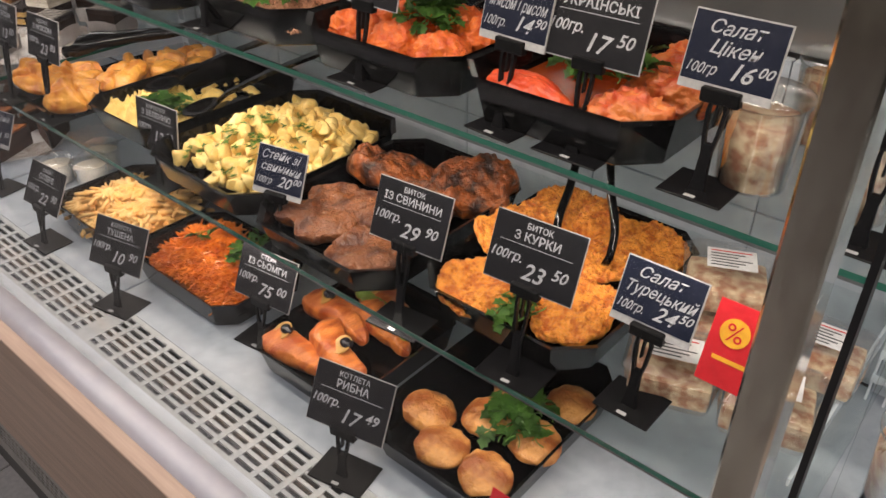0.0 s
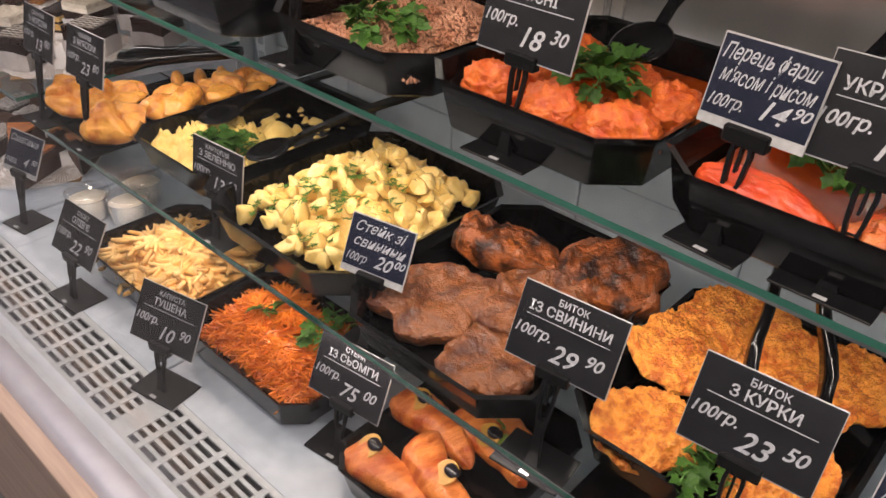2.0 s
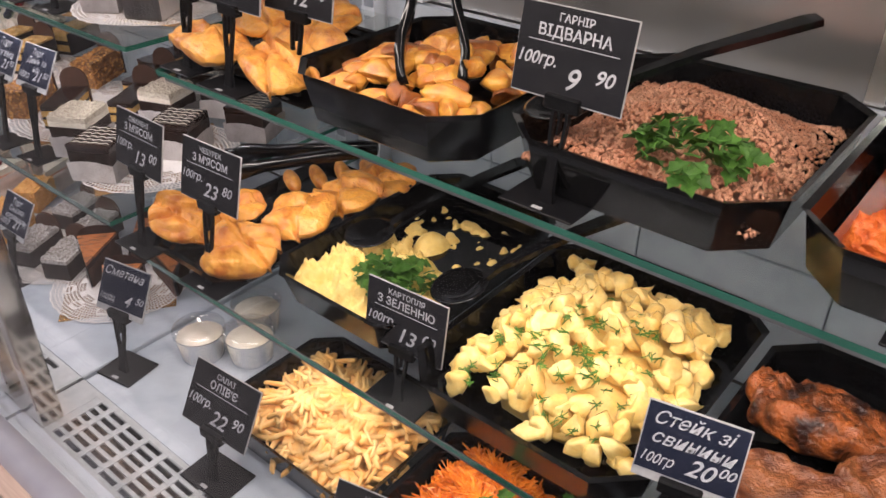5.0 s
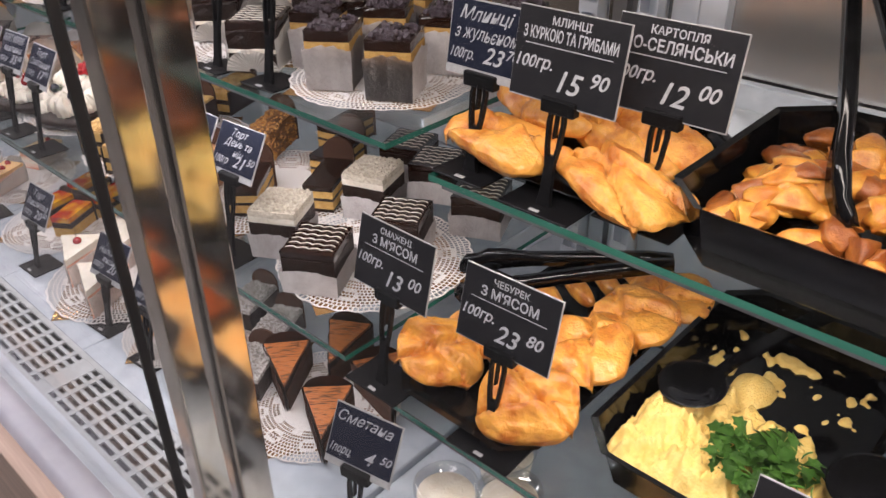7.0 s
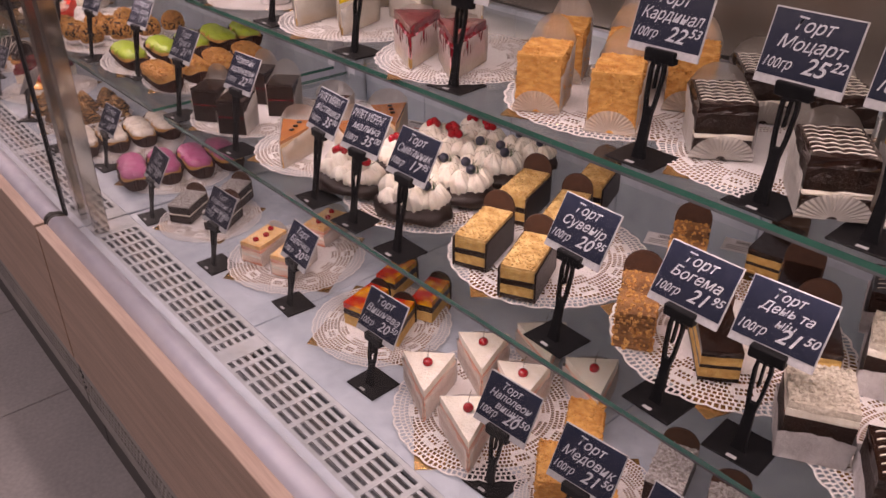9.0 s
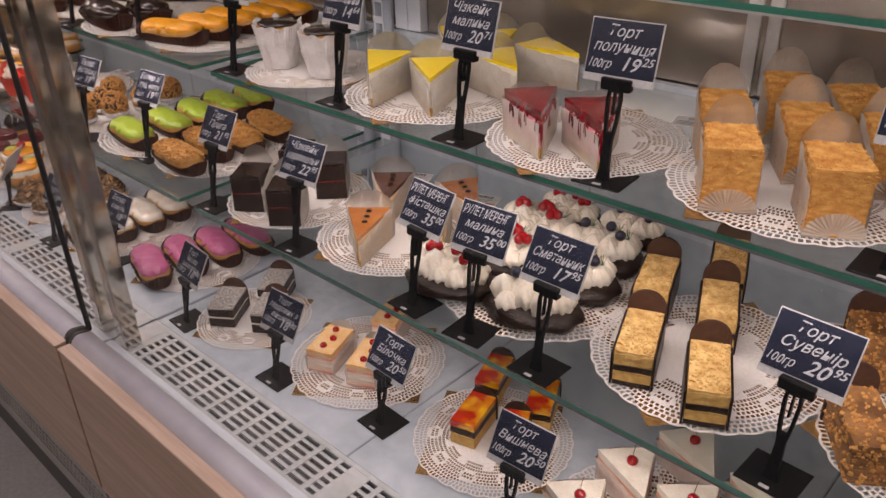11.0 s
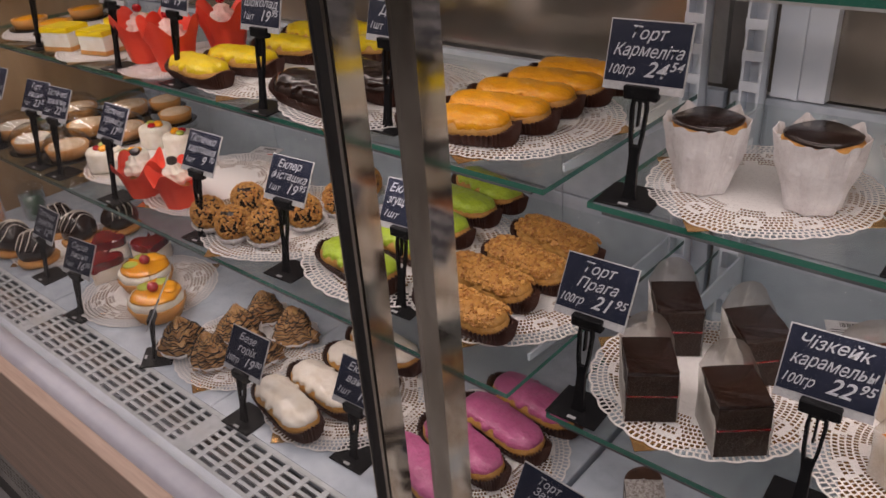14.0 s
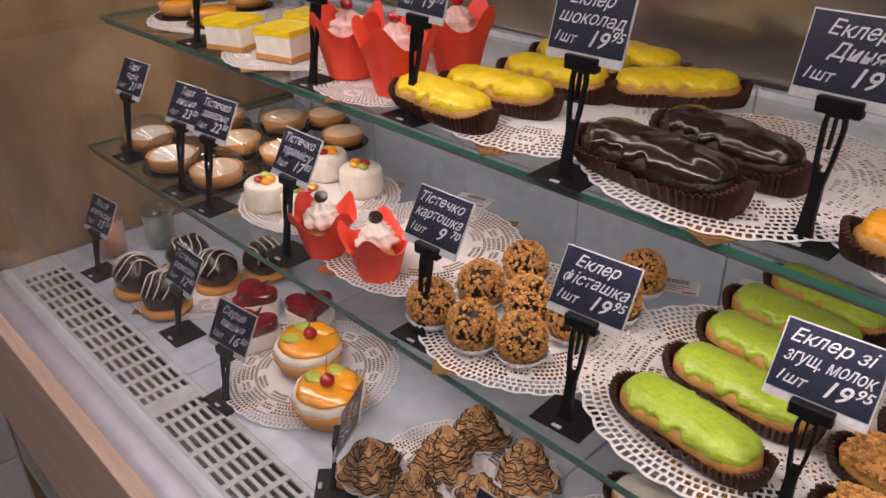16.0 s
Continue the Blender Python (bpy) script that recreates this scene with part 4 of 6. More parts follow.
def cherry_at(t, x, y, z, r=0.009, stalk=True):
    bm = bmesh.new()
    blob(bm, (x, y, z + r * 0.8), (r, r, r * 0.9), 0.06, 20, 2)
    c = part("cherry", bm, CHERRY, t, "glossy red cherry")
    if stalk:
        bm = bmesh.new()
        loft(bm, [[(x + 0.004 * s * s + 0.0006 * math.cos(a), y + 0.0006 * math.sin(a), z + r * 1.6 + 0.028 * s) for a in (0, 2.1, 4.2)] for s in (0, 0.35, 0.7, 1)])
        part("stalk", bm, STALK, c)


def drips(t, z):
    """Red jelly run down the two cut sides of a wedge."""
    bm = bmesh.new()
    for k in range(30):
        s, side = U(0, 0.9) ** 1.5, RND.choice((-1, 1))
        x, y, long = side * 0.040 * s, -0.0667 + 0.115 * s, U(0.004, 0.022)
        blob(bm, (x + side * 0.0008, y - 0.0008, z - 0.014 - long * 0.7), (0.0026, 0.0026, long), 0.1, 20, 1)
    part("jelly_drips", bm, RED, t, "red jelly drips")


def fan(w, y, h=0.034):
    """A pleated half-round paper fan at the foot of a bar."""
    def f(t, z):
        bm = bmesh.new()
        n = 36
        rows = []
        for r in (0.15, 0.6, 1.0):
            rows.append([(w * 0.56 * r * math.cos(math.pi * i / n), y - 0.004 - 0.006 * r * math.sin(math.pi * i / n) - 0.0014 * r * (i % 2), 0.002 + h * r * math.sin(math.pi * i / n)) for i in range(n + 1)])
        loft(bm, rows, cap=False, smooth=False, closed=False)
        bmesh.ops.solidify(bm, geom=bm.faces[:], thickness=0.0005)
        part("paper_fan", bm, GLASSINE, t, "pleated paper cup edge")
    return f


def icing_lines(w, L, n=7):
    """Thin white icing combed over a dark glaze."""
    def f(t, z):
        for k in range(n):
            y = -L / 2 + L * (k + 0.5) / n
            bm = bmesh.new()
            loops = []
            for i in range(17):
                x = -w / 2 + w * i / 16
                yy = y + 0.0045 * abs(math.sin(i * 0.78)) + 0.001 * noise.noise((i * 0.5, k, 1))
                r = 0.0007 + 0.0005 * noise.noise((i * 0.7, k, 5))
                loops.append([(x, yy + r * math.cos(b) * 1.8, z + 0.0012 + r * math.sin(b)) for b in (0, 1.57, 3.14, 4.71)])
            loft(bm, loops)
            part("icing_line", bm, WHITE_ICE, t)
    return f


def beans(t, z):
    for q in (-0.022, 0.0, 0.022):
        bm = bmesh.new()
        blob(bm, (0.002, q + 0.012, z + 0.002), (0.0065, 0.0045, 0.003), 0.05, 20, 1)
        part("coffee_bean", bm, BEAN, t)


def dome_back(mat_=COCOA, w=0.05, y=0.05, h=0.085):
    def f(t, z):
        bm = bmesh.new()
        pts = [(-w / 2, 0.0), (w / 2, 0.0)] + [(w / 2 * math.cos(a), h - w / 2 + w / 2 * math.sin(a)) for a in (math.pi * i / 10 for i in range(11))]
        loft(bm, [[(x, yy, zz) for x, zz in pts] for yy in (y, y + 0.004)], smooth=False)
        part("chocolate_panel", bm, mat_, t, "cocoa-dusted chocolate panel")
    return f


def side_panels(w, L):
    """Thin chocolate plates along the two long sides of a bar."""
    def f(t, z):
        for s in (-1, 1):
            bm = bmesh.new()
            xs = sorted((s * (w / 2 + 0.0012), s * (w / 2 + 0.0042)))
            box(bm, *xs, -L / 2 - 0.002, L / 2, 0.002, z * 0.93)
            bevelled(bm, 0.0008, 1)
            part("chocolate_side", bm, CHOC, t, "dark chocolate side plate")
    return f


def both(*fs):
    def f(t, z):
        for g in fs:
            g(t, z)
    return f


def crumbs(mat_, plan, n=160, size=0.003):
    xs, ys = [p[0] for p in plan], [p[1] for p in plan]
    def f(t, z):
        bm = bmesh.new()
        k = 0
        while k < n:
            x, y = U(min(xs), max(xs)), U(min(ys), max(ys))
            if len(plan) == 3 and abs(x) > (y - plan[0][1]) / (plan[1][1] - plan[0][1]) * plan[1][0]:
                continue
            bmesh.ops.create_cube(bm, size=U(size * 0.5, size * 1.3), matrix=Matrix.Translation((x, y, z + U(0, size * 0.5))) @ pose(0, 0, 0, U(0, 90), U(0, 90), U(0, 90)))
            k += 1
        tagged(part("crumb_topping", bm, mat_, t, "crumb topping"), kind="stuff")
    return f


def coat(mat_, w, L, h, n=520, size=0.004):
    """Crumbs pressed on the top and the four sides of a bar."""
    def f(t, z):
        bm = bmesh.new()
        for k in range(n):
            s, u, v = k % 5, U(-0.5, 0.5), U(0.03, 1)
            p = ((u * w, U(-0.5, 0.5) * L, z), (w / 2, u * L, v * z), (-w / 2, u * L, v * z), (u * w, L / 2, v * z), (u * w, -L / 2, v * z))[s]
            bmesh.ops.create_cube(bm, size=U(size * 0.4, size * 1.3), matrix=Matrix.Translation(p) @ pose(0, 0, 0, U(0, 90), U(0, 90), U(0, 90)))
        tagged(part("crumb_coat", bm, mat_, t, "crumb coating"), kind="stuff")
    return f


P_BIG, P_BAR, P_BLK = tri(0.085, 0.125), rect(0.052, 0.112), rect(0.062, 0.075)
# lemon cheesecakes and raspberry cheesecakes
spread(slice_of("white cheesecake slice with bright yellow jelly top", P_BIG, [("biscuit_base", 0.014, SPONGE), ("filling", 0.044, CREAM_WHITE), ("jelly_top", 0.007, YELLOW)], GLASSINE, None, 0.088),
       [("U", -3.375, 0.820, 30), ("U", -3.270, 0.840, 40), ("U", -3.215, 0.955, 60), ("U", -3.395, 1.030, 30), ("U", -3.310, 1.060, 45), ("U", -3.19, 1.06, 80)])
spread(slice_of("raspberry mousse slice with glossy red jelly top", tri(0.08, 0.115), [("biscuit_base", 0.016, SPONGE), ("filling", 0.038, MAGENTA), ("jelly_top", 0.016, RED)], GLASSINE, drips, 0.072), [("U", -3.025, 0.800, 45), ("U", -2.930, 0.815, 40)])
# honey cakes, dark cakes, paper-wrapped cubes on the upper shelf
spread(slice_of("golden honey crumb cake bar in thin paper", rect(0.062, 0.085), [("cake", 0.082, HONEY)], GLASSINE, both(coat(HONEY, 0.062, 0.085, 0.082, 1100, 0.0026), fan(0.062, -0.0425)), 0.108, "cake slice", 0.0026),
       [("U", -2.725, 0.800, 30), ("U", -2.605, 0.815, 30), ("U", -2.795, 0.925, 32), ("U", -2.685, 0.940, 34), ("U", -2.585, 0.960, 30), ("U", -2.66, 1.06, 40), ("U", -2.76, 1.06, 30)])
spread(slice_of("dark chocolate layer cake with sugar-dusted top", rect(0.07, 0.095), [("sponge_low", 0.026, CHOC), ("cream_layer", 0.006, CREAM), ("sponge_high", 0.026, CHOC), ("icing", 0.012, CHOC_GLOSS)], GLASSINE, both(icing_lines(0.062, 0.085), fan(0.07, -0.0475)), 0.085, "cake slice", 0.0024),
       [("U", -2.470, 0.850, 40), ("U", -2.300, 0.800, 36), ("U", -2.500, 1.000, 40), ("U", -2.385, 0.980, 42), ("U", -2.27, 0.98, 40)])
spread(slice_of("chocolate-topped cake cube wrapped in white paper", P_BLK, [("cake", 0.066, SPONGE), ("icing", 0.014, CHOC_GLOSS)], PAPER, crumbs(DARK_BERRY, rect(0.05, 0.06), 60, 0.006), 0.064),
       [("U", -2.150, 0.815, 34), ("U", -2.055, 0.840, 30), ("U", -2.075, 0.965, 25), ("U", -2.175, 0.945, 35), ("U", -2.12, 1.06, 30), ("U", -2.22, 1.05, 20), ("U", -2.01, 1.05, 20), ("U", -2.235, 0.86, 30)])
# lower shelf of the cake case
spread(slice_of("dense chocolate cake block with a white paper back", P_BLK, [("cake_low", 0.038, CHOC), ("jam", 0.003, RED), ("cake_high", 0.030, CHOC), ("icing", 0.006, CHOC_GLOSS)], GLASSINE, None, 0.105), [("L", -3.680, 0.715, 35), ("L", -3.570, 0.720, 40), ("L", -3.715, 0.860, 35), ("L", -3.60, 0.86, 45)])
spread(slice_of("caramel cheesecake wedge with three coffee beans", P_BIG, [("biscuit_base", 0.012, SPONGE), ("filling", 0.040, CHEESE), ("glaze", 0.007, CARAMEL)], GLASSINE, beans, 0.085), [("L", -3.355, 0.735, 38), ("L", -3.270, 0.830, 55), ("L", -3.30, 0.95, 60)])
spread(slice_of("coffee-glazed cheesecake wedge with three coffee beans", P_BIG, [("biscuit_base", 0.012, SPONGE), ("filling", 0.040, CHEESE), ("glaze", 0.007, BROWNGLAZE)], GLASSINE, beans, 0.085), [("L", -3.440, 0.880, 40)])
spread(slice_of("yellow sponge and chocolate layer bar with crumb top", P_BAR, [("chocolate_base", 0.008, CHOC), ("sponge_low", 0.016, SPONGE), ("chocolate_layer", 0.010, CHOC), ("sponge_high", 0.018, SPONGE), ("crumb_top", 0.005, CRUMB)], None, both(side_panels(0.052, 0.112), crumbs(CRUMB, rect(0.05, 0.105), 200, 0.003), dome_back(COCOA, 0.056, 0.057, 0.092)), 0.08),
       [("L", -2.795, 0.755, 22), ("L", -2.685, 0.745, 26), ("L", -2.860, 0.915, 20), ("L", -2.750, 0.905, 24), ("L", -2.800, 1.045, 22)])
spread(slice_of("brown wafer layer bar with chocolate panel", P_BAR, [("wafer_layers", 0.058, mat("wafer_layers", (0.36, 0.17, 0.06), 0.7, (0.14, 0.06, 0.02), 30, 0.003, stretch=(1, 1, 9)))], None, both(coat(NUT, 0.052, 0.112, 0.058, 420), dome_back(COCOA, 0.058, 0.057, 0.095)), 0.08), [("L", -2.500, 0.775, 32), ("L", -2.545, 0.960, 28)])
spread(slice_of("sponge layer bar with dark chocolate icing and cocoa panel", P_BAR, [("chocolate_base", 0.006, CHOC), ("sponge_low", 0.014, SPONGE), ("chocolate_layer", 0.006, CHOC), ("sponge_high", 0.012, SPONGE), ("icing", 0.010, CHOC_GLOSS)], None, dome_back(COCOA, 0.058, 0.057, 0.09)), [("L", -2.390, 0.800, 40), ("L", -2.375, 0.985, 20), ("L", -2.300, 0.900, 30), ("L", -2.46, 1.08, 10)])
spread(slice_of("dark cake with white shavings wrapped in paper", rect(0.075, 0.08), [("cake", 0.060, CHOC), ("cream", 0.010, CREAM), ("shavings", 0.010, SUGAR)], PAPER, crumbs(SUGAR, rect(0.07, 0.075), 240, 0.004), 0.046), [("L", -2.225, 0.745, 30), ("L", -2.205, 0.920, 20)])
spread(slice_of("chocolate-striped cake block wrapped in paper", rect(0.08, 0.085), [("cake", 0.056, CHOC), ("icing", 0.012, CHOC_GLOSS)], PAPER, icing_lines(0.07, 0.075, 6), 0.042), [("L", -2.110, 0.720, 30), ("L", -2.080, 0.860, 28), ("L", -2.170, 1.040, 25), ("L", -2.035, 1.000, 25), ("L", -2.26, 1.06, 20)])


# meringue cakes with cherries or berries
def meringue(label, berry):
    t = thing("meringue_cake", label, "cake", label)
    bm = bmesh.new()
    blob(bm, (0, 0, 0.014), (0.068, 0.048, 0.020), 0.22, 30, 3, 0, 2.0, 0.001)
    part("chocolate_base", bm, CHOC, t, "chocolate-dipped base")
    bm = bmesh.new()
    for k in range(20):
        if k in (0, 4, 15, 19):
            continue
        x, y = -0.042 + 0.021 * (k % 5) + U(-0.004, 0.004), -0.022 + 0.015 * (k // 5) + U(-0.004, 0.004)
        up, tw = U(0.85, 1.2), U(0, 3)
        lathe(bm, [(0.0115, 0.022), (0.0155, 0.031 * up), (0.0145, 0.037 * up), (0.0110, 0.043 * up), (0.0060, 0.048 * up), (0.0, 0.051 * up)], 32, 0, x, y, lambda a, kk: 1 + 0.20 * math.cos(a * 7 + kk * 0.9 + tw) + 0.12 * math.sin(a * 2 + tw * kk))
    part("cream_swirls", bm, CREAM_WHITE, t, "piped white cream")
    for x, y in ((-0.025, 0.004), (0.012, 0.010), (0.034, -0.010)):
        bm = bmesh.new()
        if berry == "cherry":
            for q in range(3):
                blob(bm, (x + 0.006 * math.cos(q * 2.1), y + 0.006 * math.sin(q * 2.1), 0.060), 0.0080, 0.06, 20, 2)
            part("red_berries", bm, CHERRY, t)
        else:
            blob(bm, (x, y, 0.060), 0.0080, 0.05, 20, 2)
            part("blueberry", bm, BERRY, t)
        bm = bmesh.new()
        for q in range(9):
            a, s = U(0, 6.28), U(0.006, 0.016)
            loft(bm, [[(x + 0.012 + math.cos(a) * s * f + 0.0005 * math.cos(b), y + math.sin(a) * s * f + 0.0005 * math.sin(b), 0.056 + 0.008 * f) for b in (0, 2.1, 4.2)] for f in (0, 0.6, 1)])
        part("rosemary_sprig", bm, ROSEMARY, t)
    return t


spread(meringue("white meringue cake with red cherries and rosemary", "cherry"), [("L", -3.145, 0.735, 15, 1.2), ("L", -3.120, 0.850, 12, 1.2), ("L", -3.135, 0.960, 10, 1.2), ("L", -3.13, 1.06, 8)])
spread(meringue("white meringue cake with blueberries and rosemary", "berry"), [("L", -2.985, 0.755, 15, 1.2), ("L", -2.985, 0.860, 15, 1.2), ("L", -3.000, 0.965, 10, 1.2), ("L", -3.00, 1.07, 10)])

# deck of the cake case
spread(slice_of("coconut-dusted chocolate cake bar with cocoa panel", rect(0.055, 0.085), [("cake_low", 0.020, CHOC), ("cream", 0.004, CREAM), ("cake_high", 0.018, CHOC), ("flakes", 0.005, COCONUT)], None, both(crumbs(COCONUT, rect(0.052, 0.08), 200, 0.003), dome_back(COCOA, 0.055, 0.043, 0.07))), [("D", -3.690, 0.615, 35), ("D", -3.600, 0.660, 35), ("D", -3.675, 0.730, 35)])
spread(slice_of("cream layer bar topped with red cherries", rect(0.055, 0.09), [("layer_low", 0.016, NAPO), ("cream_low", 0.007, CREAM_WHITE), ("layer_high", 0.016, NAPO), ("cream_top", 0.009, mat("peach_cream", (0.80, 0.56, 0.30), 0.5, (0.74, 0.40, 0.14), 40))], GLASSINE, lambda t, z: [cherry_at(t, x, y, z - 0.003, 0.007, False) for x, y in ((0, -0.025), (0.006, 0.002), (-0.004, 0.03))], 0.058),
       [("D", -3.400, 0.660, 20), ("D", -3.310, 0.680, 25), ("D", -3.380, 0.810, 20)])
spread(slice_of("chocolate bar with marbled orange mirror glaze", rect(0.045, 0.085), [("sponge", 0.022, SPONGE), ("chocolate", 0.014, CHOC), ("mirror_glaze", 0.012, FIRE)], None, dome_back(CHOC, 0.05, 0.043, 0.065)), [("D", -3.055, 0.690, 15), ("D", -2.975, 0.700, 30), ("D", -3.10, 0.80, 20), ("D", -2.99, 0.80, 25)])
spread(slice_of("white cream napoleon wedge with a cherry on top", tri(0.09, 0.105), [("puff_layers", 0.048, NAPO), ("cream_top", 0.014, CREAM_WHITE)], GLASSINE, lambda t, z: cherry_at(t, 0.0, 0.012, z - 0.003, 0.009), 0.058),
       [("D", -2.790, 0.625, 45), ("D", -2.660, 0.600, 48), ("D", -2.770, 0.735, 45), ("D", -2.665, 0.725, 40), ("D", -2.72, 0.84, 50), ("D", -2.595, 0.825, 45)])
spread(slice_of("golden honey cake bar with caramel crumbs", rect(0.055, 0.085), [("cake", 0.05, HONEY)], None, coat(HONEY, 0.055, 0.085, 0.05, 360)), [("D", -2.510, 0.640, 40), ("D", -2.545, 0.745, 35), ("D", -2.445, 0.650, 45)])
spread(slice_of("chocolate bar dusted with white flakes and cocoa panel", rect(0.055, 0.09), [("cake", 0.036, CHOC), ("flakes", 0.008, COCONUT)], None, both(crumbs(COCONUT, rect(0.052, 0.085), 220, 0.004), dome_back(COCOA, 0.056, 0.046, 0.075))), [("D", -2.335, 0.640, 25), ("D", -2.300, 0.755, 25), ("D", -2.240, 0.660, 30), ("D", -2.40, 0.77, 20)])
spread(slice_of("chocolate-sided wedge with orange caramel stripes", tri(0.075, 0.11), [("cake", 0.050, CHOC), ("caramel_top", 0.006, mat("striped_caramel", (0.50, 0.17, 0.05), 0.3, (0.06, 0.02, 0.01), 60, 0.001, coat=0.3, stretch=(1, 6, 1), spread=(0.38, 0.5)))], COCOA, None, 0.068),
       [("D", -2.055, 0.660, 45), ("D", -2.190, 0.690, 50), ("D", -2.165, 0.790, 30), ("D", -2.045, 0.770, 60)])


# ---------------------------------------------------------------- small round pastries
def nut_ball():
    t = thing("nut_ball", "round nut-coated cake ball in a white paper cup", "pastry", "nut balls")
    bm = bmesh.new()
    blob(bm, (0, 0, 0.032), 0.029, 0.05, 20, 2)
    part("ball", bm, CHOC, t)
    bm = bmesh.new()
    for k in range(620):
        z = U(-0.85, 1)
        a, q = U(0, 6.283), math.sqrt(max(0, 1 - z * z))
        bmesh.ops.create_cube(bm, size=U(0.0020, 0.0042), matrix=Matrix.Translation((0.0295 * q * math.cos(a), 0.0295 * q * math.sin(a), 0.032 + 0.0295 * z)) @ pose(0, 0, 0, U(0, 90), U(0, 90), U(0, 90)))
    tagged(part("nut_coating", bm, NUT, t, "chopped nut coating"), kind="stuff")
    bm = bmesh.new()
    lathe(bm, [(0.016, 0.0), (0.024, 0.004), (0.032, 0.016), (0.0325, 0.0165), (0.0245, 0.0035), (0.016, 0.0006)], 48, 0, 0, 0, lambda a, k: 1 + (0.05 * math.cos(a * 24) if k in (1, 2, 3, 4) else 0))
    part("paper_cup", bm, PAPER, t, "white pleated paper cup")
    return t


spread(nut_ball(), [("L", x, y, U(0, 360), 1.12) for x, y in ((-4.615, 0.690), (-4.600, 0.775), (-4.470, 0.715), (-4.595, 0.865), (-4.535, 0.690), (-4.525, 0.790), (-4.455, 0.800), (-4.440, 0.880), (-4.455, 0.965))])


def rosette():
    t = thing("striped_meringue", "brown chocolate-striped meringue peak in paper", "pastry", "striped meringues")
    bm = bmesh.new()
    def outline(h, a):
        """Radius of the piped heap at a height and an angle."""
        wide = 0.034 * (1 - (h / 0.066) ** 1.6) + 0.003
        return wide * (1 + 0.16 * math.cos(a * 3 + h * 60) + 0.10 * math.cos(a * 11 + h * 160) + 0.22 * noise.noise((math.cos(a) * 1.6, math.sin(a) * 1.6, h * 60)))
    hs = [0.003 + 0.062 * k / 26 for k in range(27)]
    loft(bm, [[(outline(h, a) * math.cos(a) + 0.10 * h, outline(h, a) * math.sin(a), h + 0.0022 * math.sin(a * 9 + h * 90)) for a in (6.2832 * i / 72 for i in range(72))] for h in hs])
    part("piped_peak", bm, ROSE, t)
    bm = bmesh.new()
    for k in range(13):
        h0, tilt, ph = 0.010 + 0.0038 * k, U(-0.004, 0.004), U(0, 6.28)
        loops = []
        for i in range(73):
            a = 6.2832 * i / 72
            h = min(0.064, max(0.004, h0 + tilt * math.cos(a + ph) + 0.0022 * math.sin(a * 4 + ph)))
            r = outline(h, a) + 0.0006
            loops.append([(r * math.cos(a) + 0.10 * h + du * math.cos(a), r * math.sin(a) + du * math.sin(a), h + 0.0022 * math.sin(a * 9 + h * 90) + dz) for du, dz in ((0.0008, 0), (0, 0.0011), (-0.0008, 0), (0, -0.0011))])
        loft(bm, loops, cap=False)
    part("chocolate_drizzle", bm, CHOC, t, "dark chocolate drizzle")
    bm = bmesh.new()
    lathe(bm, [(0.026, 0.0), (0.034, 0.003), (0.042, 0.014), (0.0425, 0.0145), (0.0345, 0.0025), (0.026, 0.0006)], 40, 0, 0, 0, lambda a, k: 1 + (0.05 * math.cos(a * 10) if k in (1, 2, 3, 4) else 0))
    part("paper_cup", bm, PAPER, t)
    return t


spread(rosette(), [("D", x, y, U(0, 360), U(1.05, 1.25)) for x, y in ((-4.635, 0.580), (-4.545, 0.590), (-4.570, 0.670), (-4.475, 0.650), (-4.580, 0.755), (-4.470, 0.740))])


def tartlet(label, fruit):
    t = thing("fruit_tartlet", label, "tartlet", "fruit tartlets")
    bm = bmesh.new()
    lathe(bm, [(0.0, 0.0), (0.034, 0.0), (0.044, 0.024), (0.042, 0.025), (0.036, 0.020), (0.0, 0.020)], 40, 0, 0, 0, lambda a, k: 1 + 0.02 * math.cos(a * 20))
    part("tart_shell", bm, TART, t)
    bm = bmesh.new()
    lathe(bm, [(0.040, 0.020), (0.0425, 0.030), (0.040, 0.036), (0.0, 0.037)], 28, 0, 0, 0, lambda a, k: 1 + 0.03 * math.cos(a * 9))
    part("cream", bm, CREAM_WHITE, t)
    bm = bmesh.new()
    blob(bm, (0.002, 0.0, 0.0385), (0.040, 0.038, 0.007), 0.12, 26, 3, 0, 3.0)
    part("peach_glaze", bm, fruit, t, "glazed peach layer")
    for k, (fx, fy, m) in enumerate(((-0.018, -0.006, KIWI), (0.020, 0.014, fruit), (0.008, 0.022, fruit), (-0.008, 0.020, KIWI))):
        bm = bmesh.new()
        blob(bm, (fx, fy, 0.044), (0.014, 0.011, 0.004), 0.12, 20, 2, 0, k)
        part("fruit_slice", bm, m, t, "glazed fruit slice")
    cherry_at(t, 0.006, -0.004, 0.045, 0.009)
    return t


spread(tartlet("round cream tartlet with glazed peach, kiwi and cherry", PEACH), [("D", -4.800, 0.625, 0, 1.42), ("D", -4.930, 0.675, 40, 1.42)])


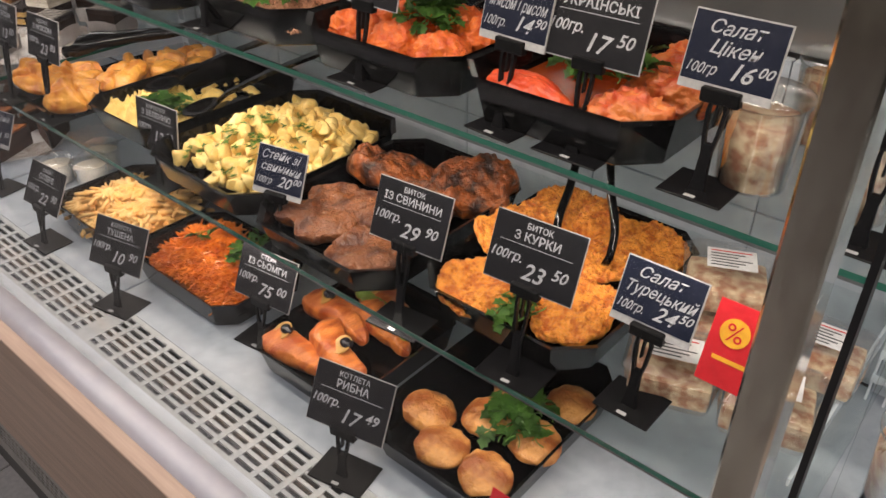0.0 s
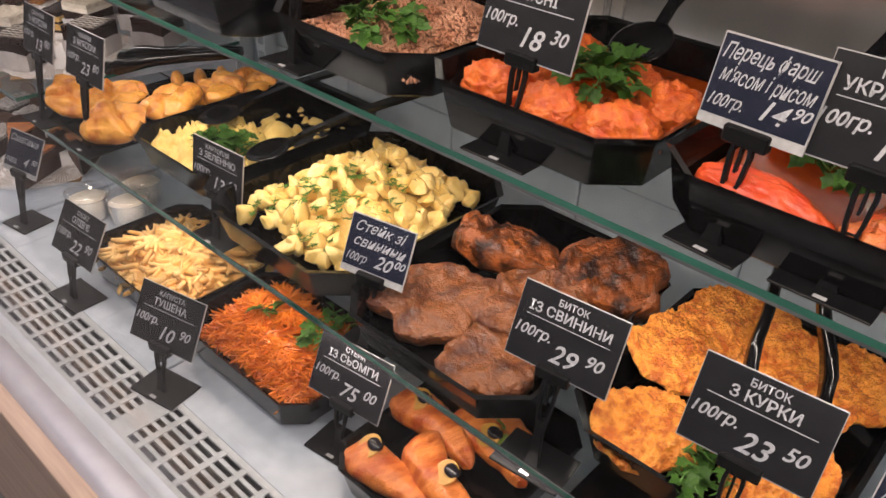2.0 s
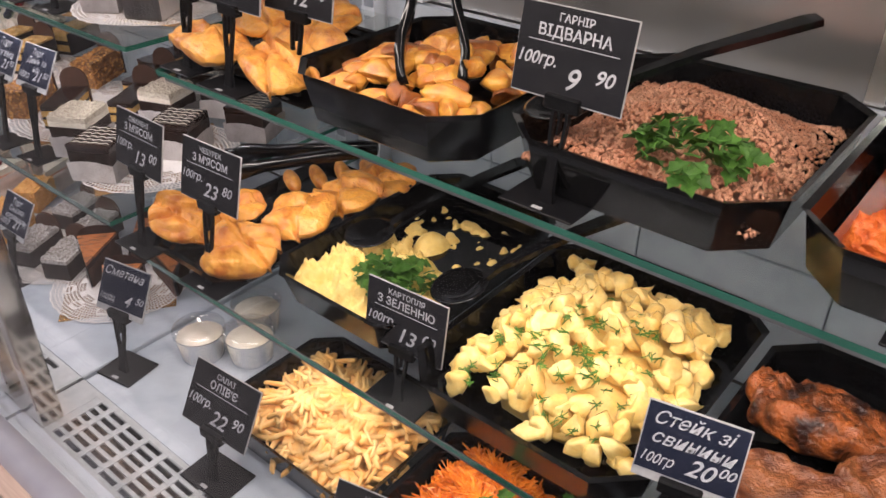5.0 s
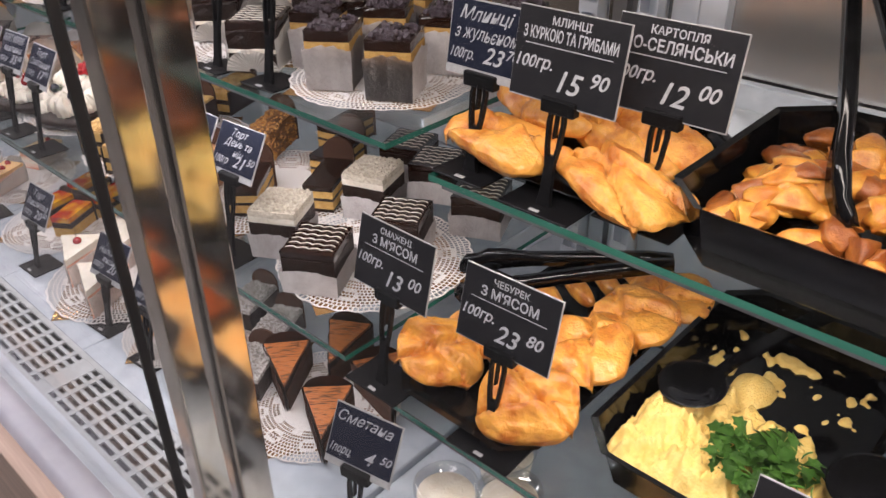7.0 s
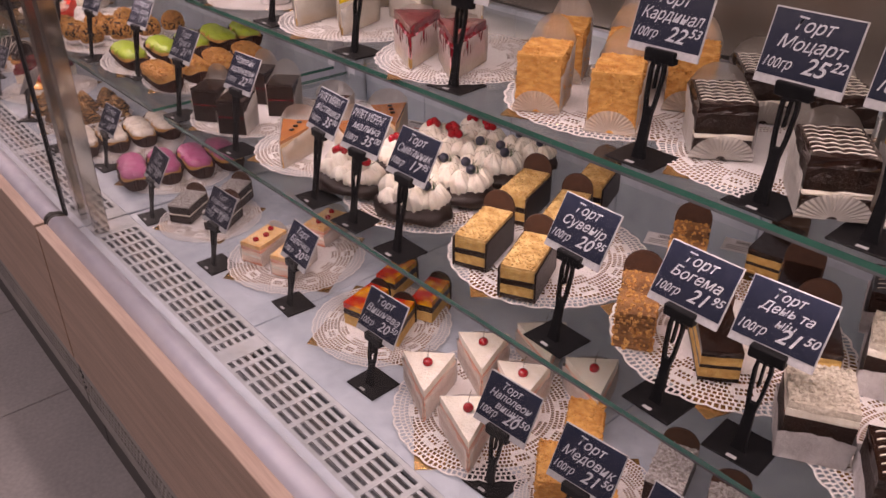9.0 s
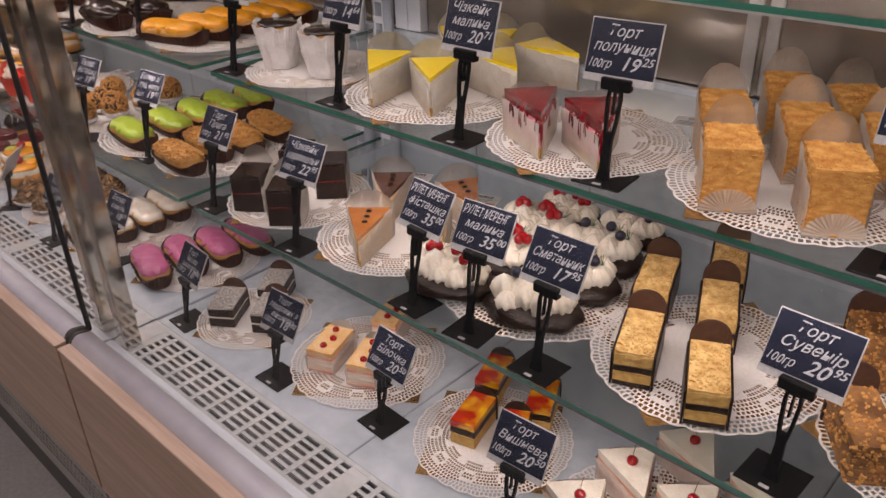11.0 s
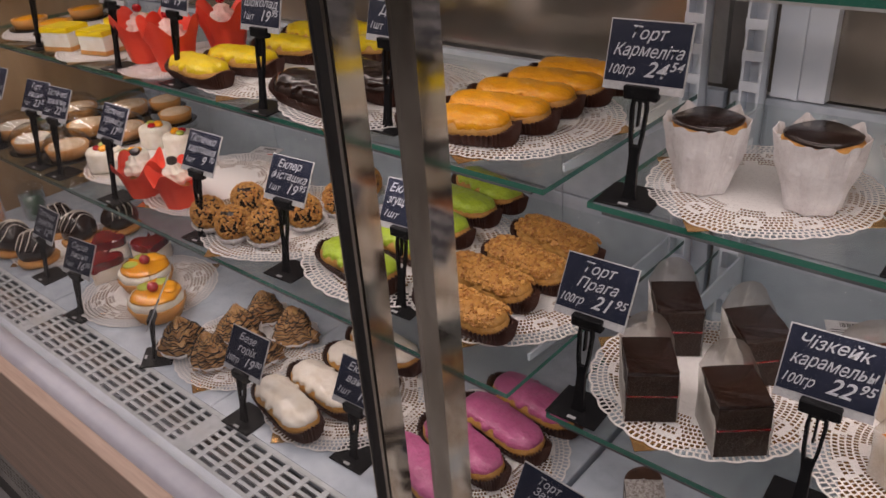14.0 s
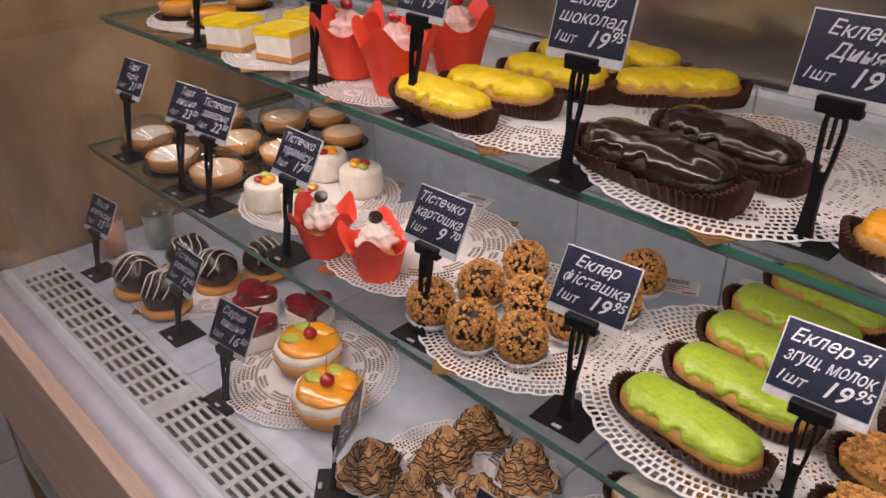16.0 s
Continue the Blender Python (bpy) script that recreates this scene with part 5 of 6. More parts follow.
def heart():
    t = thing("jelly_heart", "white mousse heart with dark red berry jelly top", "pastry", "jelly hearts")
    pts = []
    for i in range(28):
        a = 2 * math.pi * i / 28
        pts.append((0.0022 * 16 * math.sin(a) ** 3, 0.0022 * (13 * math.cos(a) - 5 * math.cos(2 * a) - 2 * math.cos(3 * a) - math.cos(4 * a))))
    bm = bmesh.new()
    prism(bm, pts, 0.001, 0.024)
    part("mousse", bm, CREAM_WHITE, t)
    bm = bmesh.new()
    prism(bm, [(x * 0.98, y * 0.98) for x, y in pts], 0.0242, 0.040)
    bevelled(bm, 0.0045, 3)
    part("jelly_top", bm, RED, t, "glossy dark red jelly")
    return t


spread(heart(), [("D", -5.060, 0.640, 30, 1.35), ("D", -5.040, 0.755, 60, 1.35), ("D", -5.150, 0.700, 10, 1.35)])


def striped():
    t = thing("chocolate_cake", "chocolate-coated rum cake with white icing stripes", "pastry", "striped rum cakes")
    bm = bmesh.new()
    lathe(bm, [(0.0, 0.0), (0.033, 0.0), (0.035, 0.006), (0.031, 0.010), (0.0, 0.010)], 28)
    part("biscuit", bm, TART, t)
    bm = bmesh.new()
    blob(bm, (0, 0, 0.026), (0.033, 0.030, 0.030), 0.12, 25, 3, 0, 4.0, 0.009)
    part("coating", bm, CHOC_GLOSS, t)
    for q in range(4):
        bm = bmesh.new()
        loops = []
        for s in range(11):
            a = math.radians(15 + s * 15)
            x = -0.018 + 0.012 * q + 0.003 * math.sin(s)
            k = math.sqrt(max(0.05, 1 - (x / 0.033) ** 2))
            loops.append([(x + 0.0011 * math.cos(b), 0.0315 * k * math.cos(a) * 1.03, 0.026 + 0.0320 * k * math.sin(a) + 0.0011 * math.sin(b)) for b in (0, 1.57, 3.14, 4.71)])
        loft(bm, loops)
        part("icing_stripe", bm, WHITE_ICE, t)
    return t


spread(striped(), [("D", x, y, rz, 1.45) for x, y, rz in ((-5.400, 0.570, 0), (-5.290, 0.580, 30), (-5.400, 0.690, 60), (-5.300, 0.700, 10), (-5.270, 0.800, 80))])


def tulip(label, tall, topping):
    t = thing("muffin", label, "muffin", label)
    bm = bmesh.new()
    n, r = 64, 0.039
    loops = []
    for f, z in ((0.0, 0.0005), (0.72, 0.0), (0.85, 0.02), (1.0, 0.045), (1.22 if topping["paper"] is CUP_RED else 1.10, tall)):
        loop = []
        for i in range(n):
            a = 2 * math.pi * i / n
            pk = max(0.0, math.cos(2 * a)) ** 2 if z > 0.04 else 0
            pk2 = abs(math.cos(2 * a + 0.4)) ** 3
            zz = z + ((0.030 * pk2 - 0.012 if topping["paper"] is CUP_RED else 0.012 * noise.noise((a * 2.2, 5, 1))) if z > 0.05 else 0)
            w = f * r * (1 + 0.03 * math.cos(8 * a) + (0.10 * pk2 if z > 0.05 and topping["paper"] is CUP_RED else 0) + (0.10 if topping["paper"] is PAPER else 0.04) * noise.noise((a * 3, z * 40, 2)))
            loop.append((w * math.cos(a), w * math.sin(a), zz))
        loops.append(loop)
    loft(bm, loops, cap=False, smooth=False)
    bmesh.ops.remove_doubles(bm, verts=bm.verts[:], dist=0.00001)
    bmesh.ops.solidify(bm, geom=bm.faces[:], thickness=0.0006)
    if topping["paper"] is PAPER:
        for v in bm.verts:
            k = 1 + 0.09 * noise.noise(v.co * 70) + 0.07 * noise.noise(v.co * 150)
            v.co.x, v.co.y = v.co.x * k, v.co.y * k
    part("paper_tulip", bm, topping["paper"], t, topping["plabel"])
    bm = bmesh.new()
    blob(bm, (0, 0, 0.026), (0.025, 0.025, 0.021), 0.05, 25, 2, 0, 1.0, 0.002)
    part("cake", bm, topping["cake"], t)
    if topping.get("cream"):
        bm = bmesh.new()
        lathe(bm, [(0.024, 0.046), (0.027, 0.052), (0.026, 0.057), (0.019, 0.061), (0.021, 0.066), (0.019, 0.070), (0.012, 0.073), (0.013, 0.078), (0.007, 0.083), (0.0, 0.086)], 36, 0, 0, 0, lambda a, k: 1 + 0.17 * math.cos(a * 7 + k * 0.8) + 0.06 * math.sin(a * 2 + k))
        part("cream_swirl", bm, topping["cream"], t, "piped cream swirl")
        if topping.get("dot") is CHERRY:
            cherry_at(t, 0, 0, 0.084, 0.0085, False)
        else:
            bm = bmesh.new()
            bmesh.ops.create_cone(bm, segments=20, radius1=0.010, radius2=0.010, depth=0.006, cap_ends=True, matrix=Matrix.Translation((0, 0, 0.088)) @ pose(0, 0, 0, 20, 10, 0))
            bevelled(bm, 0.0015, 2)
            part("biscuit_disc", bm, topping["dot"], t, "small dark biscuit")
    elif topping.get("top"):
        bm = bmesh.new()
        lathe(bm, [(0.026, 0.030), (0.036, 0.058), (0.037, 0.070), (0.034, 0.073), (0.0, 0.073)], 28, 0, 0, 0, lambda a, k: 1 + 0.06 * math.cos(a * 4))
        part("crown", bm, topping["cake"], t, "orange-brown carrot cake crown")
        bm = bmesh.new()
        lathe(bm, [(0.0345, 0.0735), (0.035, 0.077), (0.031, 0.079), (0.0, 0.080)], 28, 0, 0, 0, lambda a, k: 1 + 0.06 * math.cos(a * 4))
        part("glazed_top", bm, topping["top"], t, "chocolate glazed top")
    return t


spread(tulip("red tulip-paper cupcake with pale cream and dark biscuit", 0.062, dict(paper=CUP_RED, plabel="red tulip paper", cake=SPONGE, cream=CREAM, dot=BEAN)), [("L", -4.895, 0.710, 10, 1.12), ("L", -4.775, 0.725, 50, 1.12)])
spread(tulip("red tulip-paper muffin with pink cream and cherry", 0.072, dict(paper=CUP_RED, plabel="red tulip paper", cake=SPONGE, cream=PINKCREAM, dot=CHERRY)), [("U", -4.925, 0.810, 10, 1.2), ("U", -4.805, 0.805, 40, 1.2), ("U", -4.820, 0.945, 20, 1.2)])
spread(tulip("carrot cake muffin with chocolate top in crumpled white paper", 0.076, dict(paper=PAPER, plabel="crumpled white paper", cake=HONEY, top=CHOC_GLOSS)), [("U", -3.680, 0.825, 30, 1.12), ("U", -3.555, 0.840, 15, 1.12)])


def cream_cup():
    t = thing("cream_dessert", "round white cream dessert with fruit pieces on top", "dessert", "cream desserts")
    bm = bmesh.new()
    lathe(bm, [(0.0, 0.0), (0.036, 0.0), (0.038, 0.006), (0.037, 0.040), (0.034, 0.045), (0.0, 0.046)], 32)
    part("cream_body", bm, CREAM_WHITE, t)
    for k, (x, y, m) in enumerate(((0.008, 0.004, PEACH), (-0.010, 0.006, KIWI), (-0.002, -0.012, CHERRY), (0.014, -0.008, PEACH))):
        bm = bmesh.new()
        blob(bm, (x, y, 0.050), (0.010, 0.008, 0.006), 0.12, 20, 2, 0, k)
        part("fruit_piece", bm, m, t)
    return t


spread(cream_cup(), [("L", -5.115, 0.740, 0, 1.1), ("L", -5.025, 0.760, 90, 1.1), ("L", -5.150, 0.900, 40, 1.1), ("L", -5.040, 0.900, 200, 1.1)])


def dome_tart(label, top, dome=True):
    t = thing("tart", label, "tart", label)
    bm = bmesh.new()
    lathe(bm, [(0.0, 0.0), (0.052, 0.0), (0.056, 0.004), (0.053, 0.0045), (0.0, 0.003)], 36)
    part("plastic_base", bm, BLACK, t, "black plastic tray base")
    bm = bmesh.new()
    lathe(bm, [(0.0, 0.005), (0.040, 0.005), (0.045, 0.028), (0.043, 0.029), (0.039, 0.026), (0.0, 0.026)], 36)
    part("tart_shell", bm, TART, t)
    bm = bmesh.new()
    blob(bm, (0, 0, 0.025), (0.042, 0.042, 0.010), 0.06, 20, 2, 0, 2.0)
    part("filling", bm, top, t)
    if dome:
        bm = bmesh.new()
        lathe(bm, [(0.053, 0.006)] + [(0.052 * math.cos(a), 0.020 + 0.042 * math.sin(a)) for a in (math.radians(d) for d in range(0, 90, 10))] + [(0.0, 0.062)], 32)
        bmesh.ops.solidify(bm, geom=bm.faces[:], thickness=0.0006)
        o = part("plastic_dome", bm, PLASTIC_CLEAR, t, "clear plastic dome lid")
        o.visible_shadow = False
    return t


spread(dome_tart("sugar-topped tart under a clear plastic dome", POWDER), [("L", -5.395, 0.840, 0, 1.15), ("L", -5.275, 0.725, 0, 1.15), ("L", -5.270, 0.880, 0, 1.15), ("L", -5.440, 0.990, 0, 1.15), ("L", -5.560, 0.900, 0, 1.15)])
spread(dome_tart("white-topped tart under a clear plastic dome", CREAM_WHITE), [("L", -5.560, 0.720, 0, 1.15), ("L", -5.410, 0.700, 0, 1.15)])
spread(dome_tart("small golden tart on a black plastic base", POWDER, False), [("L", -5.270, 1.030, 0), ("L", -5.40, 1.08, 0)])
spread(dome_tart("fruit tart on a black plastic base", PEACH, False), [("U", -5.530, 0.830, 0), ("U", -5.410, 0.840, 0), ("U", -5.500, 0.970, 0)])


def lemon_cube():
    t = thing("mousse_cake", "white mousse square with wavy yellow jelly top", "cake", "yellow mousse cakes")
    bm = bmesh.new()
    rough_prism(bm, rect(0.08, 0.07), 0.001, 0.010, 0.0008)
    part("biscuit_base", bm, TART, t)
    bm = bmesh.new()
    rough_prism(bm, rect(0.078, 0.068), 0.010, 0.042, 0.0008, 2.0)
    part("mousse", bm, CREAM_WHITE, t)
    bm = bmesh.new()
    rough_prism(bm, rect(0.080, 0.070), 0.042, 0.053, 0.002, 4.0)
    part("jelly_top", bm, YELLOW, t)
    return t


spread(lemon_cube(), [("U", -5.215, 0.775, 20), ("U", -5.090, 0.800, 15), ("U", -5.150, 0.900, 20), ("U", -5.04, 0.90, 10)])


def cup_of(label, body, h=0.085, r=0.036):
    t = thing("plastic_cup", label, "cup", "plastic cups")
    bm = bmesh.new()
    lathe(bm, [(0.0, 0.002), (r * 0.82, 0.002), (r * 0.95, h * 0.8), (0.0, h * 0.8)], 28)
    part("contents", bm, body, t)
    bm = bmesh.new()
    lathe(bm, [(0.0, 0.0), (r * 0.86, 0.0), (r, h), (r * 1.06, h), (r * 1.06, h + 0.008), (r * 0.9, h + 0.012), (0.0, h + 0.012)], 28)
    o = part("clear_cup", bm, PLASTIC_CLEAR, t, "clear plastic cup and lid")
    o.visible_shadow = False
    return t


spread(cup_of("clear plastic cup of orange jelly with a lid", ORANGE_JELLY), [("D", -5.600, 0.600, 0)])
spread(cup_of("clear plastic cup of dark green jelly with a lid", GREEN_DARK), [("D", -5.560, 0.700, 0)])
spread(cup_of("clear plastic tub of sour cream with a lid", CREAM_WHITE, 0.05, 0.042), [("D", -1.815, 0.670, 0), ("D", -1.745, 0.720, 0), ("D", -1.80, 0.78, 0)])
spread(cup_of("clear plastic jar of layered salad", SALAD, 0.10, 0.045), [(1.2445, -0.262, 0.835, 0), (1.2445, -0.155, 0.840, 0), (1.2445, -0.360, 0.99, 0), (1.2445, -0.24, 1.0, 0), (1.2445, 0.06, 0.84, 0), (1.2445, 0.17, 0.84, 0), (0.9515, 0.00, 0.78, 0), (0.9515, 0.12, 0.78, 0), (0.9515, 0.05, 0.92, 0), (0.9515, 0.24, 0.80, 0), (DECK_Z + 0.001, -0.20, 0.62, 0), (DECK_Z + 0.001, 0.0, 0.62, 0), (DECK_Z + 0.001, 0.12, 0.64, 0)])


def salad_box():
    t = thing("salad_box", "clear plastic salad box with a labelled lid", "food box", "salad boxes")
    bm = bmesh.new()
    box(bm, -0.052, 0.052, -0.042, 0.042, 0.003, 0.040)
    bevelled(bm, 0.008, 2)
    part("salad", bm, SALAD, t)
    bm = bmesh.new()
    loft(bm, [[(x * s, y * s, z) for x, y in ((-0.058, -0.040), (-0.050, -0.048), (0.050, -0.048), (0.058, -0.040), (0.058, 0.040), (0.050, 0.048), (-0.050, 0.048), (-0.058, 0.040))] for s, z in ((0.9, 0.0), (1.0, 0.05), (1.06, 0.052), (1.06, 0.056), (0.92, 0.066))], smooth=False)
    o = part("clear_box", bm, PLASTIC_CLEAR, t)
    o.visible_shadow = False
    bm = bmesh.new()
    box(bm, -0.032, 0.032, -0.024, 0.024, 0.0664, 0.0668)
    lab = part("paper_label", bm, LABEL, t, "white printed label")
    for k in range(6):
        bm = bmesh.new()
        box(bm, -0.027, 0.026 - 0.009 * (k % 3), 0.016 - 0.007 * k, 0.0185 - 0.007 * k, 0.0669, 0.0671)
        part("text_bar", bm, PROMO_RED if k == 0 else TROUGH, lab)
    return t


spread(salad_box(), [(0.9515, -0.285, 0.78, 20), (0.9515, -0.290, 0.915, 10), (0.9515, -0.165, 0.80, 15), (0.9515, -0.15, 0.93, 5), (1.018, -0.285, 0.915, 25)])


# shelf labels lying flat
def shelf_label():
    t = thing("shelf_label", "small white printed barcode label lying on the shelf", "label", "barcode labels")
    bm = bmesh.new()
    box(bm, -0.036, 0.036, -0.022, 0.022, 0.0, 0.0006)
    part("paper", bm, LABEL, t)
    for k in range(16):
        bm = bmesh.new()
        x = -0.016 + 0.0023 * k
        box(bm, x, x + (0.0014 if k % 3 else 0.0008), 0.006, 0.017, 0.0007, 0.0009)
        part("bar", bm, BEAN, t)
    for k in range(3):
        bm = bmesh.new()
        box(bm, -0.030, 0.022 - 0.008 * k, -0.003 - 0.006 * k, -0.0015 - 0.006 * k, 0.0007, 0.0009)
        part("text_bar", bm, TROUGH, t)
    bm = bmesh.new()
    box(bm, 0.012, 0.032, -0.019, -0.015, 0.0007, 0.0009)
    part("red_bar", bm, PROMO_RED, t)
    return t


spread(shelf_label(), [("L", -3.330, 1.035, 20), ("L", -3.52, 1.03, 25), ("L", -3.02, 1.115, 20), ("L", -4.43, 1.02, 25), ("L", -4.33, 1.10, 20), ("L", -2.62, 1.02, 25), ("L", -2.52, 1.10, 20), ("L", -2.20, 1.12, 15), ("L", -4.86, 1.02, 15), ("U", -3.50, 1.05, 20), ("U", -2.88, 1.03, 15)])
# ---------------------------------------------------------------- hot food: trays
def octo(w, d, c):
    return [(-w + c, -d), (w - c, -d), (w, -d + c), (w, d - c), (w - c, d), (-w + c, d), (-w, d - c), (-w, -d + c)]


def tray(x0, x1, y0, y1, z, h, label):
    w, d = (x1 - x0) / 2, (y1 - y0) / 2
    t = thing("food_tray", label, "food tray", "black food trays", pose((x0 + x1) / 2, (y0 + y1) / 2, z + 0.001))
    bm = bmesh.new()
    c = min(w, d) * 0.30
    rows = [(0.87, 0.0), (0.90, 0.004), (0.965, h * 0.88), (0.97, h), (1.0, h + 0.002), (1.0, h - 0.001), (0.985, h - 0.0005)]
    inner = [(0.955, h * 0.985), (0.945, h * 0.85), (0.885, 0.007), (0.86, 0.0035)]
    loft(bm, [[(x, y, zz) for x, y in octo(w * s, d * s, c * s)] for s, zz in rows[:5] + inner], smooth=False)
    part("tray_body", bm, BLACK, t, "octagonal glossy black plastic tray")
    return (x0 + x1) / 2, (y0 + y1) / 2, z + 0.0045, w * 0.86, d * 0.86


def stuff(name, bm, m, label, category):
    return tagged(part(name, bm, m, None, "", False), label, category, "", "stuff")


def heap(cx, cy, w, d, z, h, edge=0.35):
    """A spot on a domed heap: x, y and the height of the heap there."""
    x, y = U(-1, 1), U(-1, 1)
    k = max(0.0, 1 - max(abs(x), abs(y)) ** 2.5)
    hh = h * (edge + (1 - edge) * k) * (0.85 + 0.3 * noise.noise((x * 2.3 + cx * 7, y * 2.3, cy)))
    return cx + x * w, cy + y * d, z + hh


def stick(bm, p, a, tilt, L, r, bend, round_=False):
    m = Matrix.Translation(p) @ pose(0, 0, 0, 0, tilt, a)
    ring = [(math.cos(q), math.sin(q)) for q in (6.2832 * i / 6 for i in range(6))] if round_ else ((-1, -1), (1, -1), (1, 1), (-1, 1))
    loops = []
    for s in (-1, -0.4, 0.3, 1):
        k = r * (0.75 if round_ and abs(s) == 1 else 1)
        loops.append([m @ Vector((s * L / 2, bend * s * s * L + q * k, e * k)) for q, e in ring])
    loft(bm, loops, smooth=round_)


def parsley(x, y, z, r, n=26, name="parsley"):
    """A loose bunch of three-lobed leaves on stalks."""
    bm = bmesh.new()
    for k in range(n):
        a, q = U(0, 6.283), r * math.sqrt(U(0.02, 1))
        m = Matrix.Translation((x + q * math.cos(a), y + q * math.sin(a), z + U(0.001, 0.018) + 0.016 * (1 - q / r))) @ pose(0, 0, 0, U(-35, 35), U(-35, 35), U(0, 360))
        for lobe in (-52, 0, 52):
            mm = m @ pose(0, 0, 0, 0, U(-15, 15), lobe)
            L = U(0.018, 0.032)
            outline = [(0, 0), (0.30, 0.14), (0.42, 0.34), (0.55, 0.22), (0.72, 0.32), (0.80, 0.14), (1.0, 0.0), (0.80, -0.14), (0.72, -0.32), (0.55, -0.22), (0.42, -0.34), (0.30, -0.14)]
            vs = [bm.verts.new(mm @ Vector((L * px, L * py, 0.004 * math.sin(px * 3) + 0.25 * abs(py) * L))) for px, py in outline]
            mid = bm.verts.new(mm @ Vector((L * 0.6, 0, 0.002)))
            for i in range(len(vs)):
                f = bm.faces.new((vs[i], vs[(i + 1) % len(vs)], mid))
                f.smooth = True
        stick(bm, m @ Vector((-0.008, 0, 0)), U(0, 360), U(-20, 20), 0.02, 0.0007, 0.1)
    bmesh.ops.solidify(bm, geom=[f for f in bm.faces if len(f.verts) == 3], thickness=0.0004)
    return stuff(name, bm, HERB, "fresh green parsley garnish on the food", "parsley")


def dill(cx, cy, w, d, zf, n):
    bm = bmesh.new()
    for k in range(n):
        x, y, z = zf()
        for q in range(4):
            stick(bm, (x + U(-0.004, 0.004), y + U(-0.004, 0.004), z + 0.004), U(0, 360), U(-15, 15), U(0.008, 0.018), 0.0005, U(-0.2, 0.2))
    return stuff("chopped_dill", bm, HERB, "chopped green dill scattered over potatoes", "dill")


def cut(made, n, keep):
    """Slices flat facets off a lump, as a knife does."""
    for k in range(n):
        d = Vector((U(-1, 1), U(-1, 1), U(-1, 1))).normalized()
        far = max(v.co.dot(d) for v in made) * U(keep, keep + 0.25)
        for v in made:
            over = v.co.dot(d) - far
            if over > 0:
                v.co -= d * over


def lumps(name, spots, m, label, category, amp=0.2, freq=40, sub=3, group="", ridge=0.0):
    """One lumpy piece for each (x, y, z, rx, ry, rz, turn); ridge: torn fibres."""
    for k, (x, y, z, rx, ry, rz, turn) in enumerate(spots):
        bm = bmesh.new()
        made = blob(bm, (0, 0, 0), (rx, ry, rz), amp, freq, sub, 0, k * 1.7 + x)
        if category == "potato wedge":
            cut(made, 5, 0.40)
        if ridge:
            for v in made:
                p = v.co * 55 + Vector((k * 3.1, x * 20, 0))
                q = Vector((p.x * 0.5, p.y * 1.6, p.z * 1.6))
                h = (1 - abs(noise.noise(p))) ** 3 - 0.45 + 0.6 * ((1 - abs(noise.noise(q * 2.1))) ** 4 - 0.4)
                v.co += v.co.normalized() * ridge * h + Vector((0, 0, ridge * h * 0.8))
        ob = part(name, bm, m, None, "", False)
        ob.matrix_basis = pose(x, y, z, U(-12, 12), U(-12, 12), turn)
        tagged(ob, label, category, group or label)


def utensil(kind, x, y, z, rz, tilt, label):
    t = thing(kind, label, kind.replace("_", " "), "serving tools", pose(x, y, z, 0, tilt, rz))
    t.scale = (1.25, 1.25, 1.25)
    if kind == "serving_spoon":
        bm = bmesh.new()
        lathe(bm, [(0.0, -0.012), (0.020, -0.008), (0.032, 0.0), (0.033, 0.001), (0.030, 0.0015), (0.018, -0.005), (0.0, -0.009)], 24, 0, 0, 0)
        part("bowl", bm, BLACK, t)
        bm = bmesh.new()
        loft(bm, [[(xx, q * w, zz + e * 0.003) for q, e in ((-1, -1), (1, -1), (1, 1), (-1, 1))] for xx, w, zz in ((0.028, 0.006, 0.0), (0.05, 0.0055, 0.010), (0.12, 0.008, 0.022), (0.21, 0.011, 0.030), (0.22, 0.009, 0.030))], smooth=False)
        part("handle", bm, BLACK, t)
    else:
        for s in (-1, 1):
            bm = bmesh.new()
            loft(bm, [[(xx, s * (yy + q * 0.0045), zz + e * w) for q, e in ((-1, -1), (1, -1), (1, 1), (-1, 1))] for xx, yy, w, zz in ((-0.102, 0.026, 0.004, 0.0), (-0.095, 0.030, 0.011, 0.001), (-0.082, 0.032, 0.009, 0.003), (-0.070, 0.033, 0.013, 0.005), (-0.050, 0.031, 0.011, 0.008), (-0.020, 0.024, 0.0075, 0.012), (0.05, 0.015, 0.0075, 0.018), (0.11, 0.008, 0.008, 0.022), (0.135, 0.004, 0.006, 0.023))])
            part("arm", bm, BLACK, t)
    return t


LO, UP = 0.950, 1.243
# deck trays
cx, cy, cz, w, d = tray(-1.648, -1.345, 0.568, 0.812, DECK_Z, 0.058, "octagonal black tray heaped with fried potato strips")
bm = bmesh.new()
for k in range(430):
    x, y, z = heap(cx, cy, w * 0.93, d * 0.93, cz, 0.082)
    stick(bm, (x, y, z), U(0, 360), U(-10, 10), U(0.040, 0.070), U(0.0048, 0.0072), U(-0.6, 0.6), True)
blob(bm, (cx, cy, cz + 0.010), (w * 0.95, d * 0.95, 0.055), 0.12, 30, 3)
stuff("potato_strips", bm, FRY, "golden fried potato strips in a black tray", "fried potato")
cx, cy, cz, w, d = tray(-1.335, -1.015, 0.572, 0.790, DECK_Z, 0.058, "octagonal black tray of stewed carrot and cabbage")
bm = bmesh.new()
